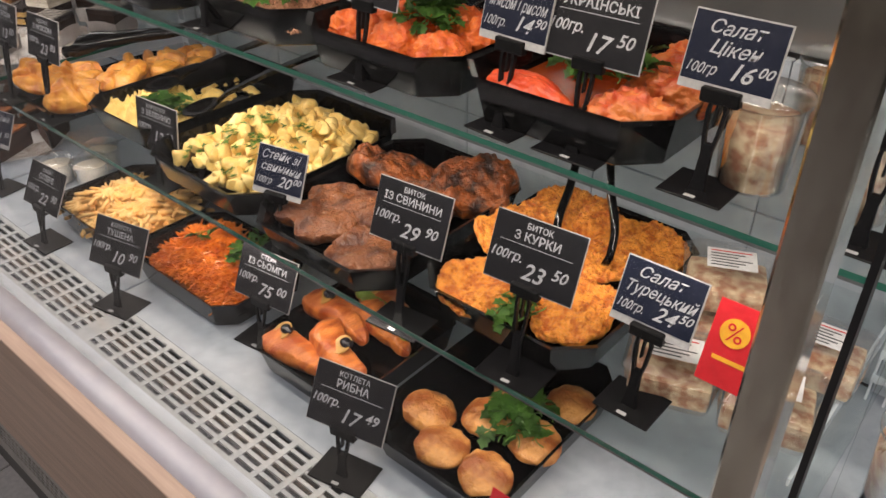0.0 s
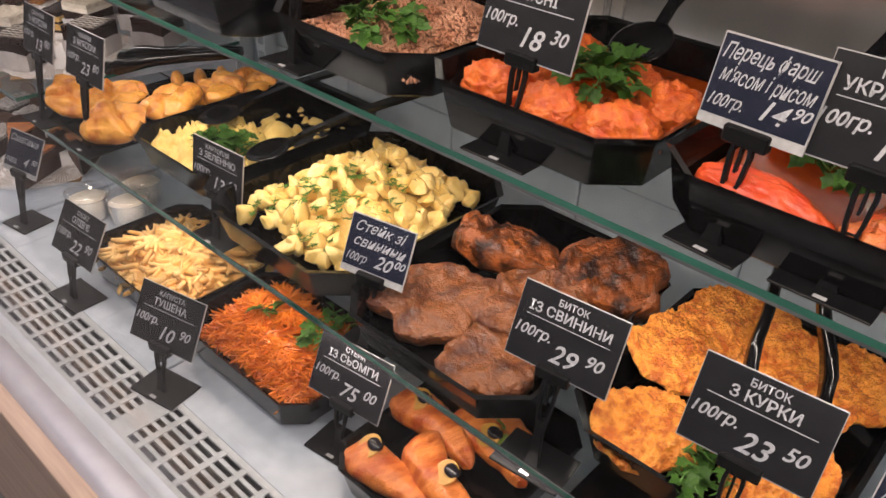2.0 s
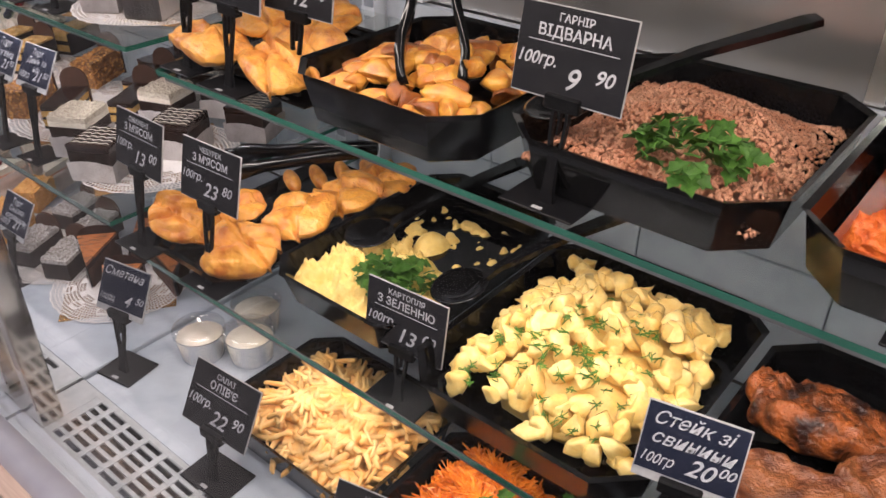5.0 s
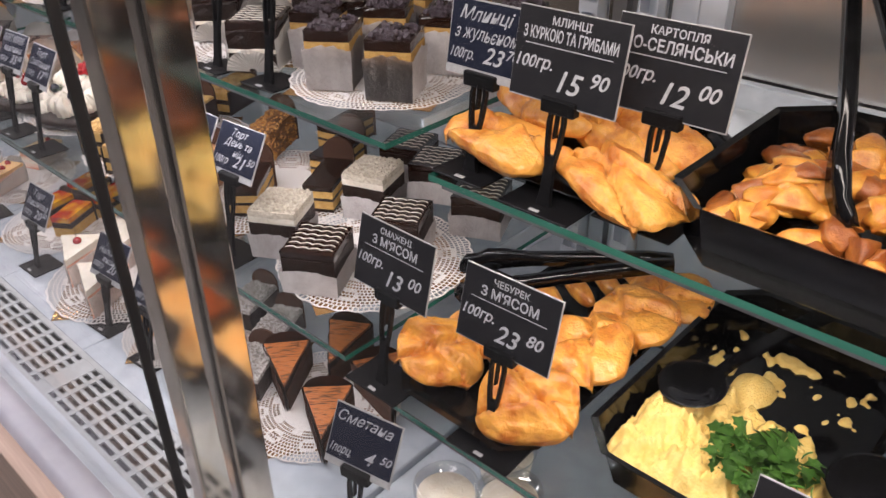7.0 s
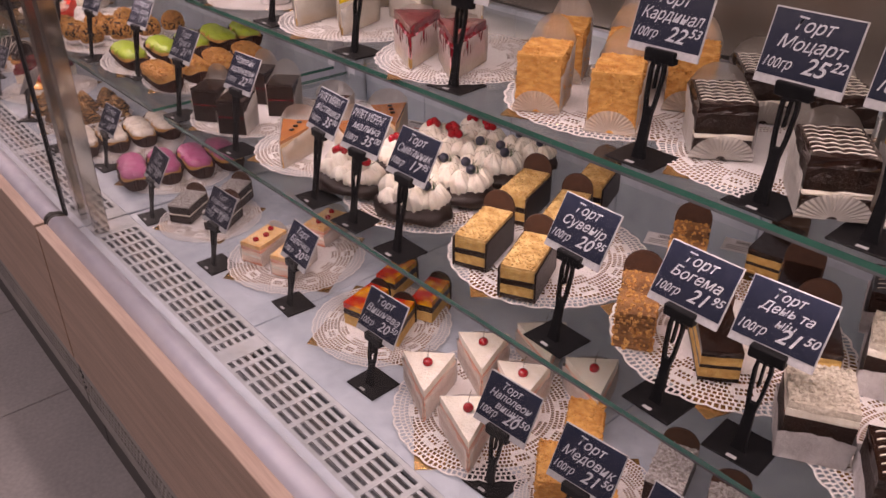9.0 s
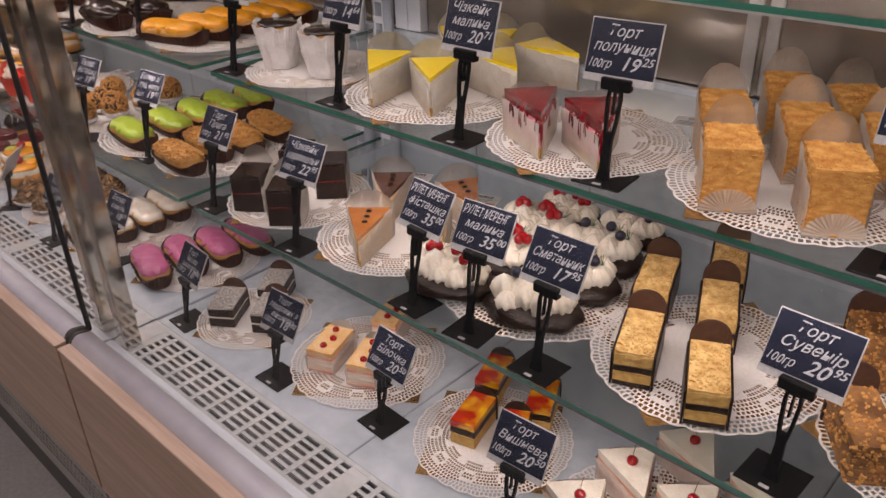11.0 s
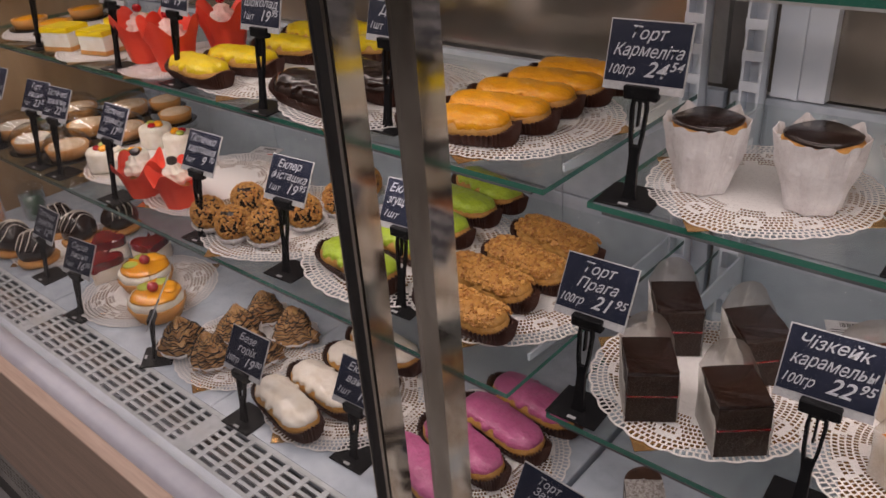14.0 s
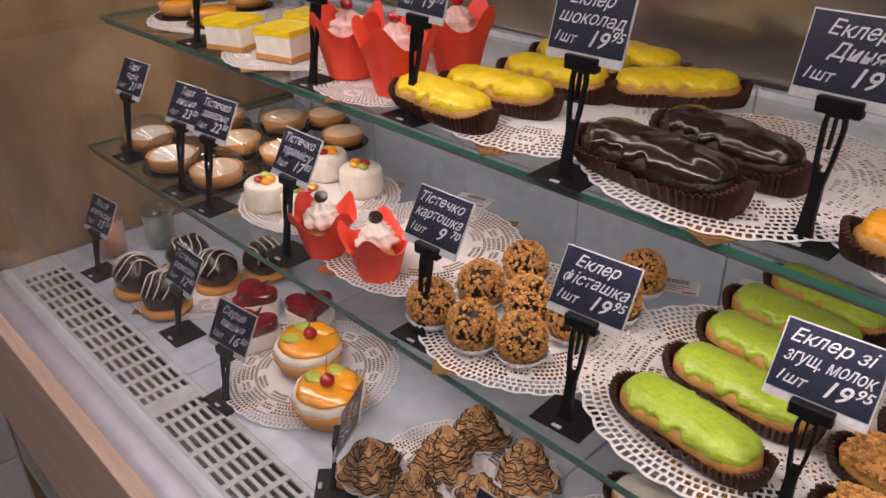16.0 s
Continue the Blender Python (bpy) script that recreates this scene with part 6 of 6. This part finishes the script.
for k in range(2600):
    x, y, z = heap(cx, cy, w * 0.89, d * 0.87, cz + 0.006, 0.092)
    z += 0.020 * noise.noise((x * 22, y * 22, 3.0))
    stick(bm, (x, y, z), U(0, 360), U(-30, 30), U(0.012, 0.030), U(0.0011, 0.0023), U(-1.0, 1.0))
blob(bm, (cx, cy, cz + 0.012), (w * 0.9, d * 0.9, 0.050), 0.12, 30, 3)
stuff("stewed_carrot", bm, CARROT, "shredded orange stewed carrot in a black tray", "stewed carrot")
parsley(-1.095, 0.715, 0.838, 0.048, 16)
parsley(-1.185, 0.655, 0.850, 0.018, 3)
cx, cy, cz, w, d = tray(-0.935, -0.688, 0.556, 0.860, DECK_Z, 0.055, "octagonal black tray of salmon steaks with lemon")
for k, (x, y, z, a, half) in enumerate(((-0.855, 0.606, 0.798, -10, 0.070), (-0.862, 0.710, 0.808, -12, 0.082), (-0.785, 0.742, 0.804, -6, 0.076), (-0.825, 0.800, 0.802, -2, 0.084), (-0.795, 0.650, 0.808, -8, 0.074))):
    t = thing("salmon_steak", "baked orange salmon steak with lemon and olive", "salmon", "salmon steaks", pose(x, y, z, 0, 3, a))
    bm = bmesh.new()
    rows = []
    for i in range(23):
        s = -1 + 2 * i / 22
        e = max(0.02, 1 - abs(s) ** 7) ** 0.5
        ww, hh = (0.026 - 0.013 * s) * e, (0.019 - 0.006 * s) * e
        row = []
        for q in (6.2832 * u / 28 for u in range(28)):
            flake = 1 + 0.14 * noise.noise((s * 2.5, math.cos(q) * 1.4, math.sin(q) * 1.4 + k * 3)) + 0.05 * math.sin(s * 34 + 2.5 * math.cos(q)) * max(0.0, math.sin(q))
            row.append((s * half, ww * math.copysign(abs(math.cos(q)) ** 0.75, math.cos(q)) * flake + 0.010 * math.sin(s * 2 + k), hh * math.copysign(abs(math.sin(q)) ** 0.8, math.sin(q)) * flake + 0.006 * noise.noise((s * 3, math.cos(q) * 1.5, k * 2.0))))
        rows.append(row)
    loft(bm, rows)
    part("fillet", bm, SALMON, t)
    ox = half * (-0.62, -0.55, -0.1, -0.5, 0.1)[k]
    bm = bmesh.new()
    bmesh.ops.create_cone(bm, segments=26, radius1=0.019, radius2=0.019, depth=0.003, cap_ends=True, matrix=Matrix.Translation((ox, -0.002, 0.0225)) @ pose(0, 0, 0, 26, -12, 0))
    bevelled(bm, 0.001, 1)
    part("lemon_slice", bm, LEMON, t)
    bm = bmesh.new()
    blob(bm, (ox + 0.006, 0.004, 0.027), (0.0130, 0.0110, 0.007), 0.05, 20, 2)
    part("olive", bm, OLIVE, t)
bm = bmesh.new()
for k in range(5):
    blob(bm, (-0.87 + 0.03 * k, 0.785 - 0.01 * k, 0.815), (0.030, 0.016, 0.010), 0.3, 40, 2, 0, k)
stuff("lettuce_garnish", bm, LETTUCE, "pale green lettuce pieces beside the salmon", "lettuce")
cx, cy, cz, w, d = tray(-0.655, -0.395, 0.548, 0.900, DECK_Z, 0.055, "octagonal black tray of round fish patties")
lumps("fish_patty", [(-0.595, 0.650, 0.800, 0.042, 0.040, 0.016, 0), (-0.530, 0.605, 0.806, 0.042, 0.040, 0.016, 0), (-0.450, 0.605, 0.804, 0.040, 0.038, 0.016, 0), (-0.435, 0.700, 0.806, 0.042, 0.040, 0.016, 0), (-0.515, 0.690, 0.812, 0.040, 0.038, 0.016, 0), (-0.520, 0.775, 0.804, 0.040, 0.036, 0.016, 0), (-0.435, 0.800, 0.806, 0.040, 0.038, 0.016, 0)], PATTY, "round golden-brown fish patty in a black tray", "fish patty", 0.07, 30, 4, "", 0.0022)
parsley(-0.468, 0.700, 0.826, 0.052, 36)
# lower shelf trays
cx, cy, cz, w, d = tray(-1.905, -1.680, 0.650, 1.060, LO, 0.018, "shallow black tray of fried meat pastries")


def pocket(name, label, at, half, seed, square, crease, m):
    """A folded, filled envelope of dough: flat faces, soft edges, creases and small blisters."""
    bm = bmesh.new()
    for v in bmesh.ops.create_icosphere(bm, subdivisions=5, radius=1.0)["verts"]:
        d = v.co.copy()
        r, a = math.hypot(d.x, d.y), math.atan2(d.y, d.x)
        ca, sa = math.cos(a), math.sin(a)
        out = (abs(ca) ** square + abs(sa) ** square) ** (-1 / square) * (1 + 0.10 * noise.noise((ca * 1.5, sa * 1.5, seed)))
        rr = r ** 0.70
        x, y = out * rr * ca, out * rr * sa
        z = math.copysign(abs(d.z) ** 0.55, d.z) * (1 - 0.50 * rr ** 4)
        p = Vector((x, y, d.z * 0.4 + seed))
        z += 0.42 * noise.noise(p * 1.2) + 0.26 * noise.noise(p * 3.0) + 0.12 * noise.noise(p * 7)
        if d.z > 0:
            for k in range(crease):
                ang = seed * 2.1 + k * 1.15
                off = x * math.cos(ang) + y * math.sin(ang) - (0.36 * k - 0.2) + 0.12 * noise.noise((x * 2, y * 2, seed))
                z -= 0.75 * math.exp(-(off / 0.06) ** 2)
                z += 0.42 * (1 if off > 0 else -1) * math.exp(-abs(off) / 0.40)
        v.co = (x * half[0], y * half[1], z * half[2])
    for f in bm.faces:
        f.smooth = True
    ob = part(name, bm, m)
    ob.matrix_basis = at
    tagged(ob, label, "pastry", "fried pastries" if name == "fried_pastry" else "folded pancakes")


for k, (x, y, z, rx, ry, rz, half) in enumerate((
        (-1.860, 0.716, 0.998, 24, 16, 55, (0.060, 0.046, 0.022)), (-1.850, 0.792, 0.990, 14, -6, 30, (0.060, 0.040, 0.018)),
        (-1.722, 0.715, 0.996, 26, -8, 28, (0.064, 0.052, 0.022)), (-1.728, 0.842, 1.002, 16, -10, 20, (0.062, 0.056, 0.018)),
        (-1.712, 0.935, 1.006, 10, -8, 15, (0.060, 0.056, 0.016)), (-1.700, 1.015, 1.006, 8, -6, 10, (0.060, 0.050, 0.015)))):
    pocket("fried_pastry", "golden fried folded pastry with blistered crust", pose(x, y, z, rx, ry, rz), half, 0.4 + 3.7 * k, 2.8, 2, PASTRY)
for k, (x, y, z, rx, ry, rz, half) in enumerate((
        (-1.822, 0.786, 1.284, 4, 0, -14, (0.082, 0.046, 0.018)), (-1.665, 0.778, 1.284, 6, 2, -22, (0.086, 0.040, 0.018)),
        (-1.690, 0.850, 1.304, 18, 4, -18, (0.076, 0.046, 0.016)), (-1.815, 0.868, 1.312, 20, -2, -20, (0.090, 0.044, 0.016)),
        (-1.745, 0.940, 1.300, 14, 0, -30, (0.080, 0.050, 0.016)), (-1.850, 0.975, 1.290, 6, 4, -12, (0.060, 0.050, 0.016)))):
    pocket("folded_pancake", "thin golden pancake folded into an envelope", pose(x, y, z, rx, ry, rz), half, 2.1 + 4.3 * k, 4.0, 2, PASTRY)
lumps("pastry_finger", [(-1.845 + 0.026 * k, 0.925 + 0.040 * k, 0.990, 0.014, 0.044, 0.015, 62) for k in range(4)], PASTRY, "golden finger-shaped fried pastry in a dark tray", "pastry", 0.05, 20)
tray(-1.905, -1.640, 0.760, 1.040, UP, 0.014, "shallow black tray of filled pancakes")
utensil("serving_tongs", -1.83, 0.90, 1.035, 35, -4, "black plastic tongs lying across the pastries")
cx, cy, cz, w, d = tray(-1.645, -1.378, 0.692, 1.115, LO, 0.058, "half-empty black tray of mashed potato")
bm = bmesh.new()
nx, ny, grid = 84, 124, {}
for i in range(nx + 1):
    for j in range(ny + 1):
        u, v = 2 * i / nx - 1, 2 * j / ny - 1
        q = Vector((u * 2.2, v * 3.2, 4.0))
        edge = 0.04 - 0.26 * u + 0.30 * noise.noise(q * 0.8) + 0.16 * noise.noise(q * 2.4)
        h = 0.050 * min(1.0, max(0.0, (edge - v) * 4.5)) ** 0.6
        h *= 0.82 + 0.34 * noise.noise(q * 1.1) + 0.34 * noise.noise(q * 3.4) + 0.24 * noise.noise(q * 8) + 0.12 * noise.noise(q * 16)
        left = math.hypot((u + 0.30) / 0.24, (v - 0.34) / 0.20) + 0.35 * noise.noise(q * 1.6)
        h = max(h, 0.030 * max(0.0, 1 - left) ** 0.5)
        smear = noise.noise((u * 3.0 + 2 * v, v * 5.5, 9.0)) + 0.5 * noise.noise((u * 9, v * 12, 2.0)) - 0.26
        h = max(h, 0.008 * min(1.0, max(0.0, smear * 5)))
        rim = min(1.0, (1 - max(abs(u), abs(v))) * 8)
        grid[i, j] = (bm.verts.new((cx + u * w * 0.98, cy + v * d * 0.98, cz - 0.002 + h * (0.55 + 0.45 * rim) + 0.004 * (1 - rim) * (h > 0.01))), h)
for i in range(nx):
    for j in range(ny):
        q = [grid[i, j], grid[i + 1, j], grid[i + 1, j + 1], grid[i, j + 1]]
        if max(k[1] for k in q) > 0.0004:
            bm.faces.new([k[0] for k in q]).smooth = True
bmesh.ops.delete(bm, geom=[v for v in bm.verts if not v.link_faces], context="VERTS")
stuff("mashed_potato", bm, MASH, "yellow mashed potato left in a black tray", "mashed potato")
parsley(-1.470, 0.790, 1.004, 0.052, 34)
utensil("serving_spoon", -1.372, 0.818, 1.030, 49, -14, "black plastic serving spoon resting over the potato trays")
utensil("serving_spoon", -1.585, 0.86, 1.012, 62, -8, "black plastic serving spoon resting in the tray")
cx, cy, cz, w, d = tray(-1.345, -1.012, 0.648, 1.070, LO, 0.058, "octagonal black tray of boiled potatoes with dill")
for k in range(200):
    x, y, z = heap(cx, cy, w * 0.92, d * 0.92, cz, 0.092)
    bm = bmesh.new()
    cut(blob(bm, (0, 0, 0), (U(0.014, 0.030), U(0.013, 0.022), U(0.011, 0.018)), 0.24, 40, 3, 0, k * 1.3), 7, 0.42)
    ob = part("potato_piece", bm, POTATO)
    ob.matrix_basis = pose(x, y, z, U(0, 180), U(0, 180), U(0, 360))
    tagged(ob, "boiled yellow potato piece with dill", "potato", "boiled potato pieces")
bm = bmesh.new()
blob(bm, (cx, cy, cz + 0.012), (w * 0.85, d * 0.85, 0.045), 0.2, 30, 3)
stuff("crushed_potato", bm, POTATO, "crushed boiled potato filling the tray", "potato")
dill(cx, cy, w, d, lambda: heap(cx, cy - 0.03, w * 0.8, d * 0.7, cz + 0.010, 0.092), 130)
cx, cy, cz, w, d = tray(-1.000, -0.690, 0.630, 1.045, LO, 0.055, "octagonal black tray of grilled pork steaks")


def steak(x, y, z, wide, deep, thick, turn, tilt, m, label, seed, char):
    """A slab of meat: uneven outline, raised rim, torn fibres."""
    t = bmesh.new()
    made = bmesh.ops.create_icosphere(t, subdivisions=5, radius=1.0)["verts"]
    for v in made:
        d = v.co.copy()
        a = math.atan2(d.y, d.x)
        flat = math.hypot(d.x, d.y)
        out = 1 + 0.36 * noise.noise((math.cos(a) * 1.3 + seed, math.sin(a) * 1.3, 2)) + 0.12 * noise.noise((math.cos(a) * 3.5, math.sin(a) * 3.5, seed))
        top = math.copysign(abs(d.z) ** 0.55, d.z)
        p = Vector((d.x * wide, d.y * deep, d.z * thick)) * 45 + Vector((seed * 3, seed, 0))
        fold = (1 - abs(noise.noise(p * 0.55))) ** 3 - 0.4
        fibre = (1 - abs(noise.noise((p.x * 0.7, p.y * 2.2, p.z)))) ** 4 - 0.4
        bump = char * (0.010 * fold + 0.008 * fibre) + 0.0022 * noise.noise(p * 2.2) + 0.0014 * noise.noise(p * 5) + 0.004 * max(0.0, flat - 0.75) * 4 * char
        v.co = (d.x * wide * out, d.y * deep * out, top * thick + (bump if d.z > -0.2 else 0) + 0.010 * noise.noise((d.x * 1.5 + seed, d.y * 1.5, 6)))
    for f in t.faces:
        f.smooth = True
    ob = part("pork_steak", t, m)
    ob.matrix_basis = pose(x, y, z, tilt[0], tilt[1], turn)
    tagged(ob, label, "steak", "pork steaks")


PALE, DARK = "roasted pork steak with pepper specks", "dark grilled pork steak with charred edges"
steak(-0.918, 0.752, 0.986, 0.082, 0.076, 0.016, 20, (8, -4), STEAK_PALE, PALE, 1.3, 0.6)
steak(-0.912, 0.900, 1.004, 0.082, 0.058, 0.026, 15, (-14, 8), STEAK, DARK, 4.1, 1.3)
steak(-0.785, 0.708, 0.980, 0.064, 0.060, 0.015, -15, (8, 0), STEAK_PALE, PALE, 7.7, 0.4)
steak(-0.758, 0.950, 1.002, 0.078, 0.068, 0.026, 60, (12, -12), STEAK, DARK, 9.2, 1.4)
steak(-0.802, 0.822, 1.000, 0.078, 0.062, 0.018, 40, (8, -8), STEAK_PALE, PALE, 12.6, 1.0)
cx, cy, cz, w, d = tray(-0.665, -0.365, 0.680, 1.060, LO, 0.055, "octagonal black tray of breaded chicken cutlets")


def cutlet(x, y, z, wide, deep, thick, turn, tilt, seed):
    """A thin uneven cutlet with a rough, flaky crumb crust."""
    bm = bmesh.new()
    for v in bmesh.ops.create_icosphere(bm, subdivisions=6, radius=1.0)["verts"]:
        d = v.co.copy()
        a = math.atan2(d.y, d.x)
        out = 1 + 0.20 * noise.noise((math.cos(a) * 1.2 + seed, math.sin(a) * 1.2, 2)) + 0.07 * noise.noise((math.cos(a) * 5, math.sin(a) * 5, seed))
        p = Vector((d.x * wide, d.y * deep, d.z * thick)) * 100 + Vector((seed * 3, seed, 0))
        flake = (1 - abs(noise.noise(p * 0.9))) ** 2 - 0.5 + 0.7 * ((1 - abs(noise.noise(p * 2.1))) ** 3 - 0.4) + 0.5 * noise.noise(p * 4.5)
        sag = 0.012 * noise.noise((d.x * 1.3 + seed, d.y * 1.3, 6))
        rim = 1 + 0.035 * flake
        v.co = (d.x * wide * out * rim, d.y * deep * out * rim, math.copysign(abs(d.z) ** 0.6, d.z) * thick + sag + (0.0052 * flake if d.z > -0.3 else 0))
    for f in bm.faces:
        f.smooth = True
    ob = part("breaded_cutlet", bm, BREADED)
    ob.matrix_basis = pose(x, y, z, tilt[0], tilt[1], turn)
    tagged(ob, "golden breaded chicken cutlet in a black tray", "cutlet", "breaded cutlets")


cutlet(-0.585, 0.985, 1.006, 0.076, 0.060, 0.013, 30, (14, 6), 1.1)
cutlet(-0.608, 0.880, 1.004, 0.070, 0.064, 0.013, 50, (10, 12), 4.3)
cutlet(-0.575, 0.745, 0.994, 0.068, 0.056, 0.012, 25, (10, 4), 7.9)
cutlet(-0.480, 0.900, 1.014, 0.072, 0.064, 0.012, -20, (8, -6), 10.2)
cutlet(-0.505, 0.955, 1.030, 0.044, 0.034, 0.013, 40, (20, 10), 13.7)
cutlet(-0.435, 0.975, 1.004, 0.060, 0.062, 0.012, 70, (6, -8), 16.4)
cutlet(-0.440, 0.780, 0.996, 0.058, 0.066, 0.012, 10, (10, -6), 19.5)
cutlet(-0.500, 0.820, 1.002, 0.060, 0.052, 0.012, 80, (6, 4), 23.1)
utensil("serving_tongs", -0.515, 0.925, 1.118, 119, -38, "black plastic tongs resting on the cutlets")
parsley(-0.500, 0.722, 0.992, 0.036, 12)
# upper shelf trays
cx, cy, cz, w, d = tray(-1.610, -1.310, 0.730, 1.060, UP, 0.066, "octagonal black tray of baked potato wedges")
spots = []
for k in range(84):
    x, y, z = heap(cx, cy, w * 0.82, d * 0.84, cz + 0.010, 0.068)
    spots.append((x, y, z, U(0.024, 0.042), U(0.014, 0.020), U(0.012, 0.018), U(0, 360)))
lumps("potato_wedge", spots[:58], BAKED, "golden baked potato wedge with herbs", "potato wedge", 0.12, 24, 3)
lumps("potato_wedge", spots[58:], BAKED_SKIN, "browned baked potato wedge with skin", "potato wedge", 0.12, 24, 3)
utensil("serving_tongs", -1.490, 0.905, 1.378, 128, -38, "black plastic tongs standing in the potatoes")
cx, cy, cz, w, d = tray(-1.290, -0.975, 0.755, 1.110, UP, 0.066, "octagonal black tray of boiled buckwheat")
bm = bmesh.new()
blob(bm, (cx, cy, cz + 0.004), (w * 0.93, d * 0.93, 0.046), 0.10, 30, 3)
for k in range(4200):
    x, y, z = heap(cx, cy, w * 0.97, d * 0.97, cz + 0.004, 0.068)
    m = Matrix.Translation((x, y, z)) @ pose(0, 0, 0, U(0, 180), U(0, 180), 0)
    r = U(0.0030, 0.0048)
    vs = [bm.verts.new(m @ Vector(p)) for p in ((0, 0, r * 1.2), (r, 0, 0), (-r * 0.5, r * 0.85, 0), (-r * 0.5, -r * 0.85, 0), (0, 0, -r))]
    for a, b, c in ((0, 1, 2), (0, 2, 3), (0, 3, 1), (4, 2, 1), (4, 3, 2), (4, 1, 3)):
        f = bm.faces.new((vs[a], vs[b], vs[c]))
        f.smooth = True
stuff("buckwheat", bm, BUCK, "boiled pink-brown buckwheat grains in a tray", "buckwheat")
parsley(-1.085, 0.825, 1.312, 0.056, 34)
utensil("serving_spoon", -1.245, 0.83, 1.325, 40, -12, "black plastic spoon crusted with buckwheat")
cx, cy, cz, w, d = tray(-0.968, -0.655, 0.745, 1.110, UP, 0.066, "octagonal black tray of meatballs in tomato sauce")
bm = bmesh.new()
prism(bm, octo(w * 0.98, d * 0.98, 0.03), 0, 0.024, 0, Matrix.Translation((cx, cy, cz)))
stuff("tomato_sauce", bm, SAUCE, "glossy red tomato sauce around the meatballs", "sauce")
lumps("meatball", [(-0.885, 0.815, 1.292, 0.040, 0.036, 0.032, 20), (-0.858, 0.878, 1.300, 0.040, 0.038, 0.036, 0), (-0.795, 0.808, 1.292, 0.040, 0.036, 0.030, 50), (-0.712, 0.815, 1.292, 0.046, 0.036, 0.030, 10), (-0.700, 0.892, 1.294, 0.040, 0.038, 0.034, 0), (-0.768, 0.925, 1.292, 0.038, 0.036, 0.032, 70), (-0.880, 0.985, 1.286, 0.040, 0.038, 0.030, 30)], MEAT, "orange-red meatball in tomato sauce", "meatball", 0.16, 34, 5, "", 0.0045)
parsley(-0.775, 0.870, 1.318, 0.046, 30)
utensil("serving_spoon", -0.80, 0.99, 1.33, 80, -28, "black plastic ladle standing in the sauce")
cx, cy, cz, w, d = tray(-0.648, -0.340, 0.745, 1.080, UP, 0.066, "octagonal black tray of stuffed peppers in sauce")
bm = bmesh.new()
prism(bm, octo(w * 0.98, d * 0.98, 0.03), 0, 0.022, 0, Matrix.Translation((cx, cy, cz)))
stuff("tomato_sauce", bm, SAUCE, "glossy red tomato sauce around the peppers", "sauce")
lumps("stuffed_pepper", [(-0.540, 0.785, 1.290, 0.068, 0.027, 0.026, -6), (-0.545, 0.985, 1.284, 0.060, 0.028, 0.024, 20)], PEPPER, "glossy red stuffed pepper in tomato sauce", "stuffed pepper", 0.12, 24, 5, "", 0.0012)
lumps("cabbage_roll", [(-0.412, 0.800, 1.292, 0.056, 0.034, 0.030, 4), (-0.392, 0.880, 1.296, 0.054, 0.032, 0.030, 12), (-0.415, 0.955, 1.294, 0.056, 0.032, 0.030, 4), (-0.425, 1.020, 1.290, 0.050, 0.030, 0.028, 0)], ROLL, "red-orange stuffed cabbage roll in tomato sauce", "cabbage roll", 0.18, 26, 5, "", 0.0048)
parsley(-0.470, 0.850, 1.322, 0.055, 36)
utensil("serving_spoon", -0.56, 0.93, 1.325, 70, -30, "black plastic ladle standing in the sauce")


# promotion cards
def promo(x, y, z, rz, lean):
    t = thing("promo_card", "red promotion card with a yellow percent disc", "sign", "promotion cards", pose(x, y, z, -lean, 0, rz))
    bm = bmesh.new()
    box(bm, -0.045, 0.045, 0, 0.0015, 0, 0.10)
    part("card", bm, PROMO_RED, t)
    bm = bmesh.new()
    bmesh.ops.create_cone(bm, segments=28, radius1=0.017, radius2=0.017, depth=0.0006, cap_ends=True, matrix=Matrix.Translation((-0.018, -0.0006, 0.066)) @ pose(0, 0, 0, 90, 0, 0))
    disc = part("disc", bm, PROMO_YELLOW, t)
    me = text_mesh("%", 0.03)
    me.materials.append(PROMO_RED)
    for v in me.vertices:
        v.co = Vector((v.co.x - 0.018, -0.0014, v.co.y + 0.056))
    ob = new("lettering", me)
    ob.parent = t
    for k in range(3):
        bm = bmesh.new()
        box(bm, 0.006 - 0.04 * (k == 2), 0.038, -0.0006, -0.0001, 0.074 - 0.022 * k, 0.079 - 0.022 * k)
        part("text_bar", bm, PROMO_YELLOW, t)


promo(-0.185, 0.700, 1.058, 0, 20)
promo(-0.360, 0.520, DECK_Z + 0.004, 0, 25)

# ---------------------------------------------------------------- floor tiles
bm = bmesh.new()
box(bm, -0.298, 0.298, -0.298, 0.298, -0.012, 0.0)
bevelled(bm, 0.002, 1)
TILE_ME = mesh_of("tile", bm, TILE)
for i in range(-19, 11):
    for j in range(-8, 6):
        x, y = 0.6 * i + 0.30 - 0.07, 0.6 * j + 0.16
        if not (-11.9 < x < 6.8 and -4.8 < y < 3.2):
            continue
        ob = new("tile", TILE_ME)
        ob.parent = floor
        ob.location = (x, y, 0.0)
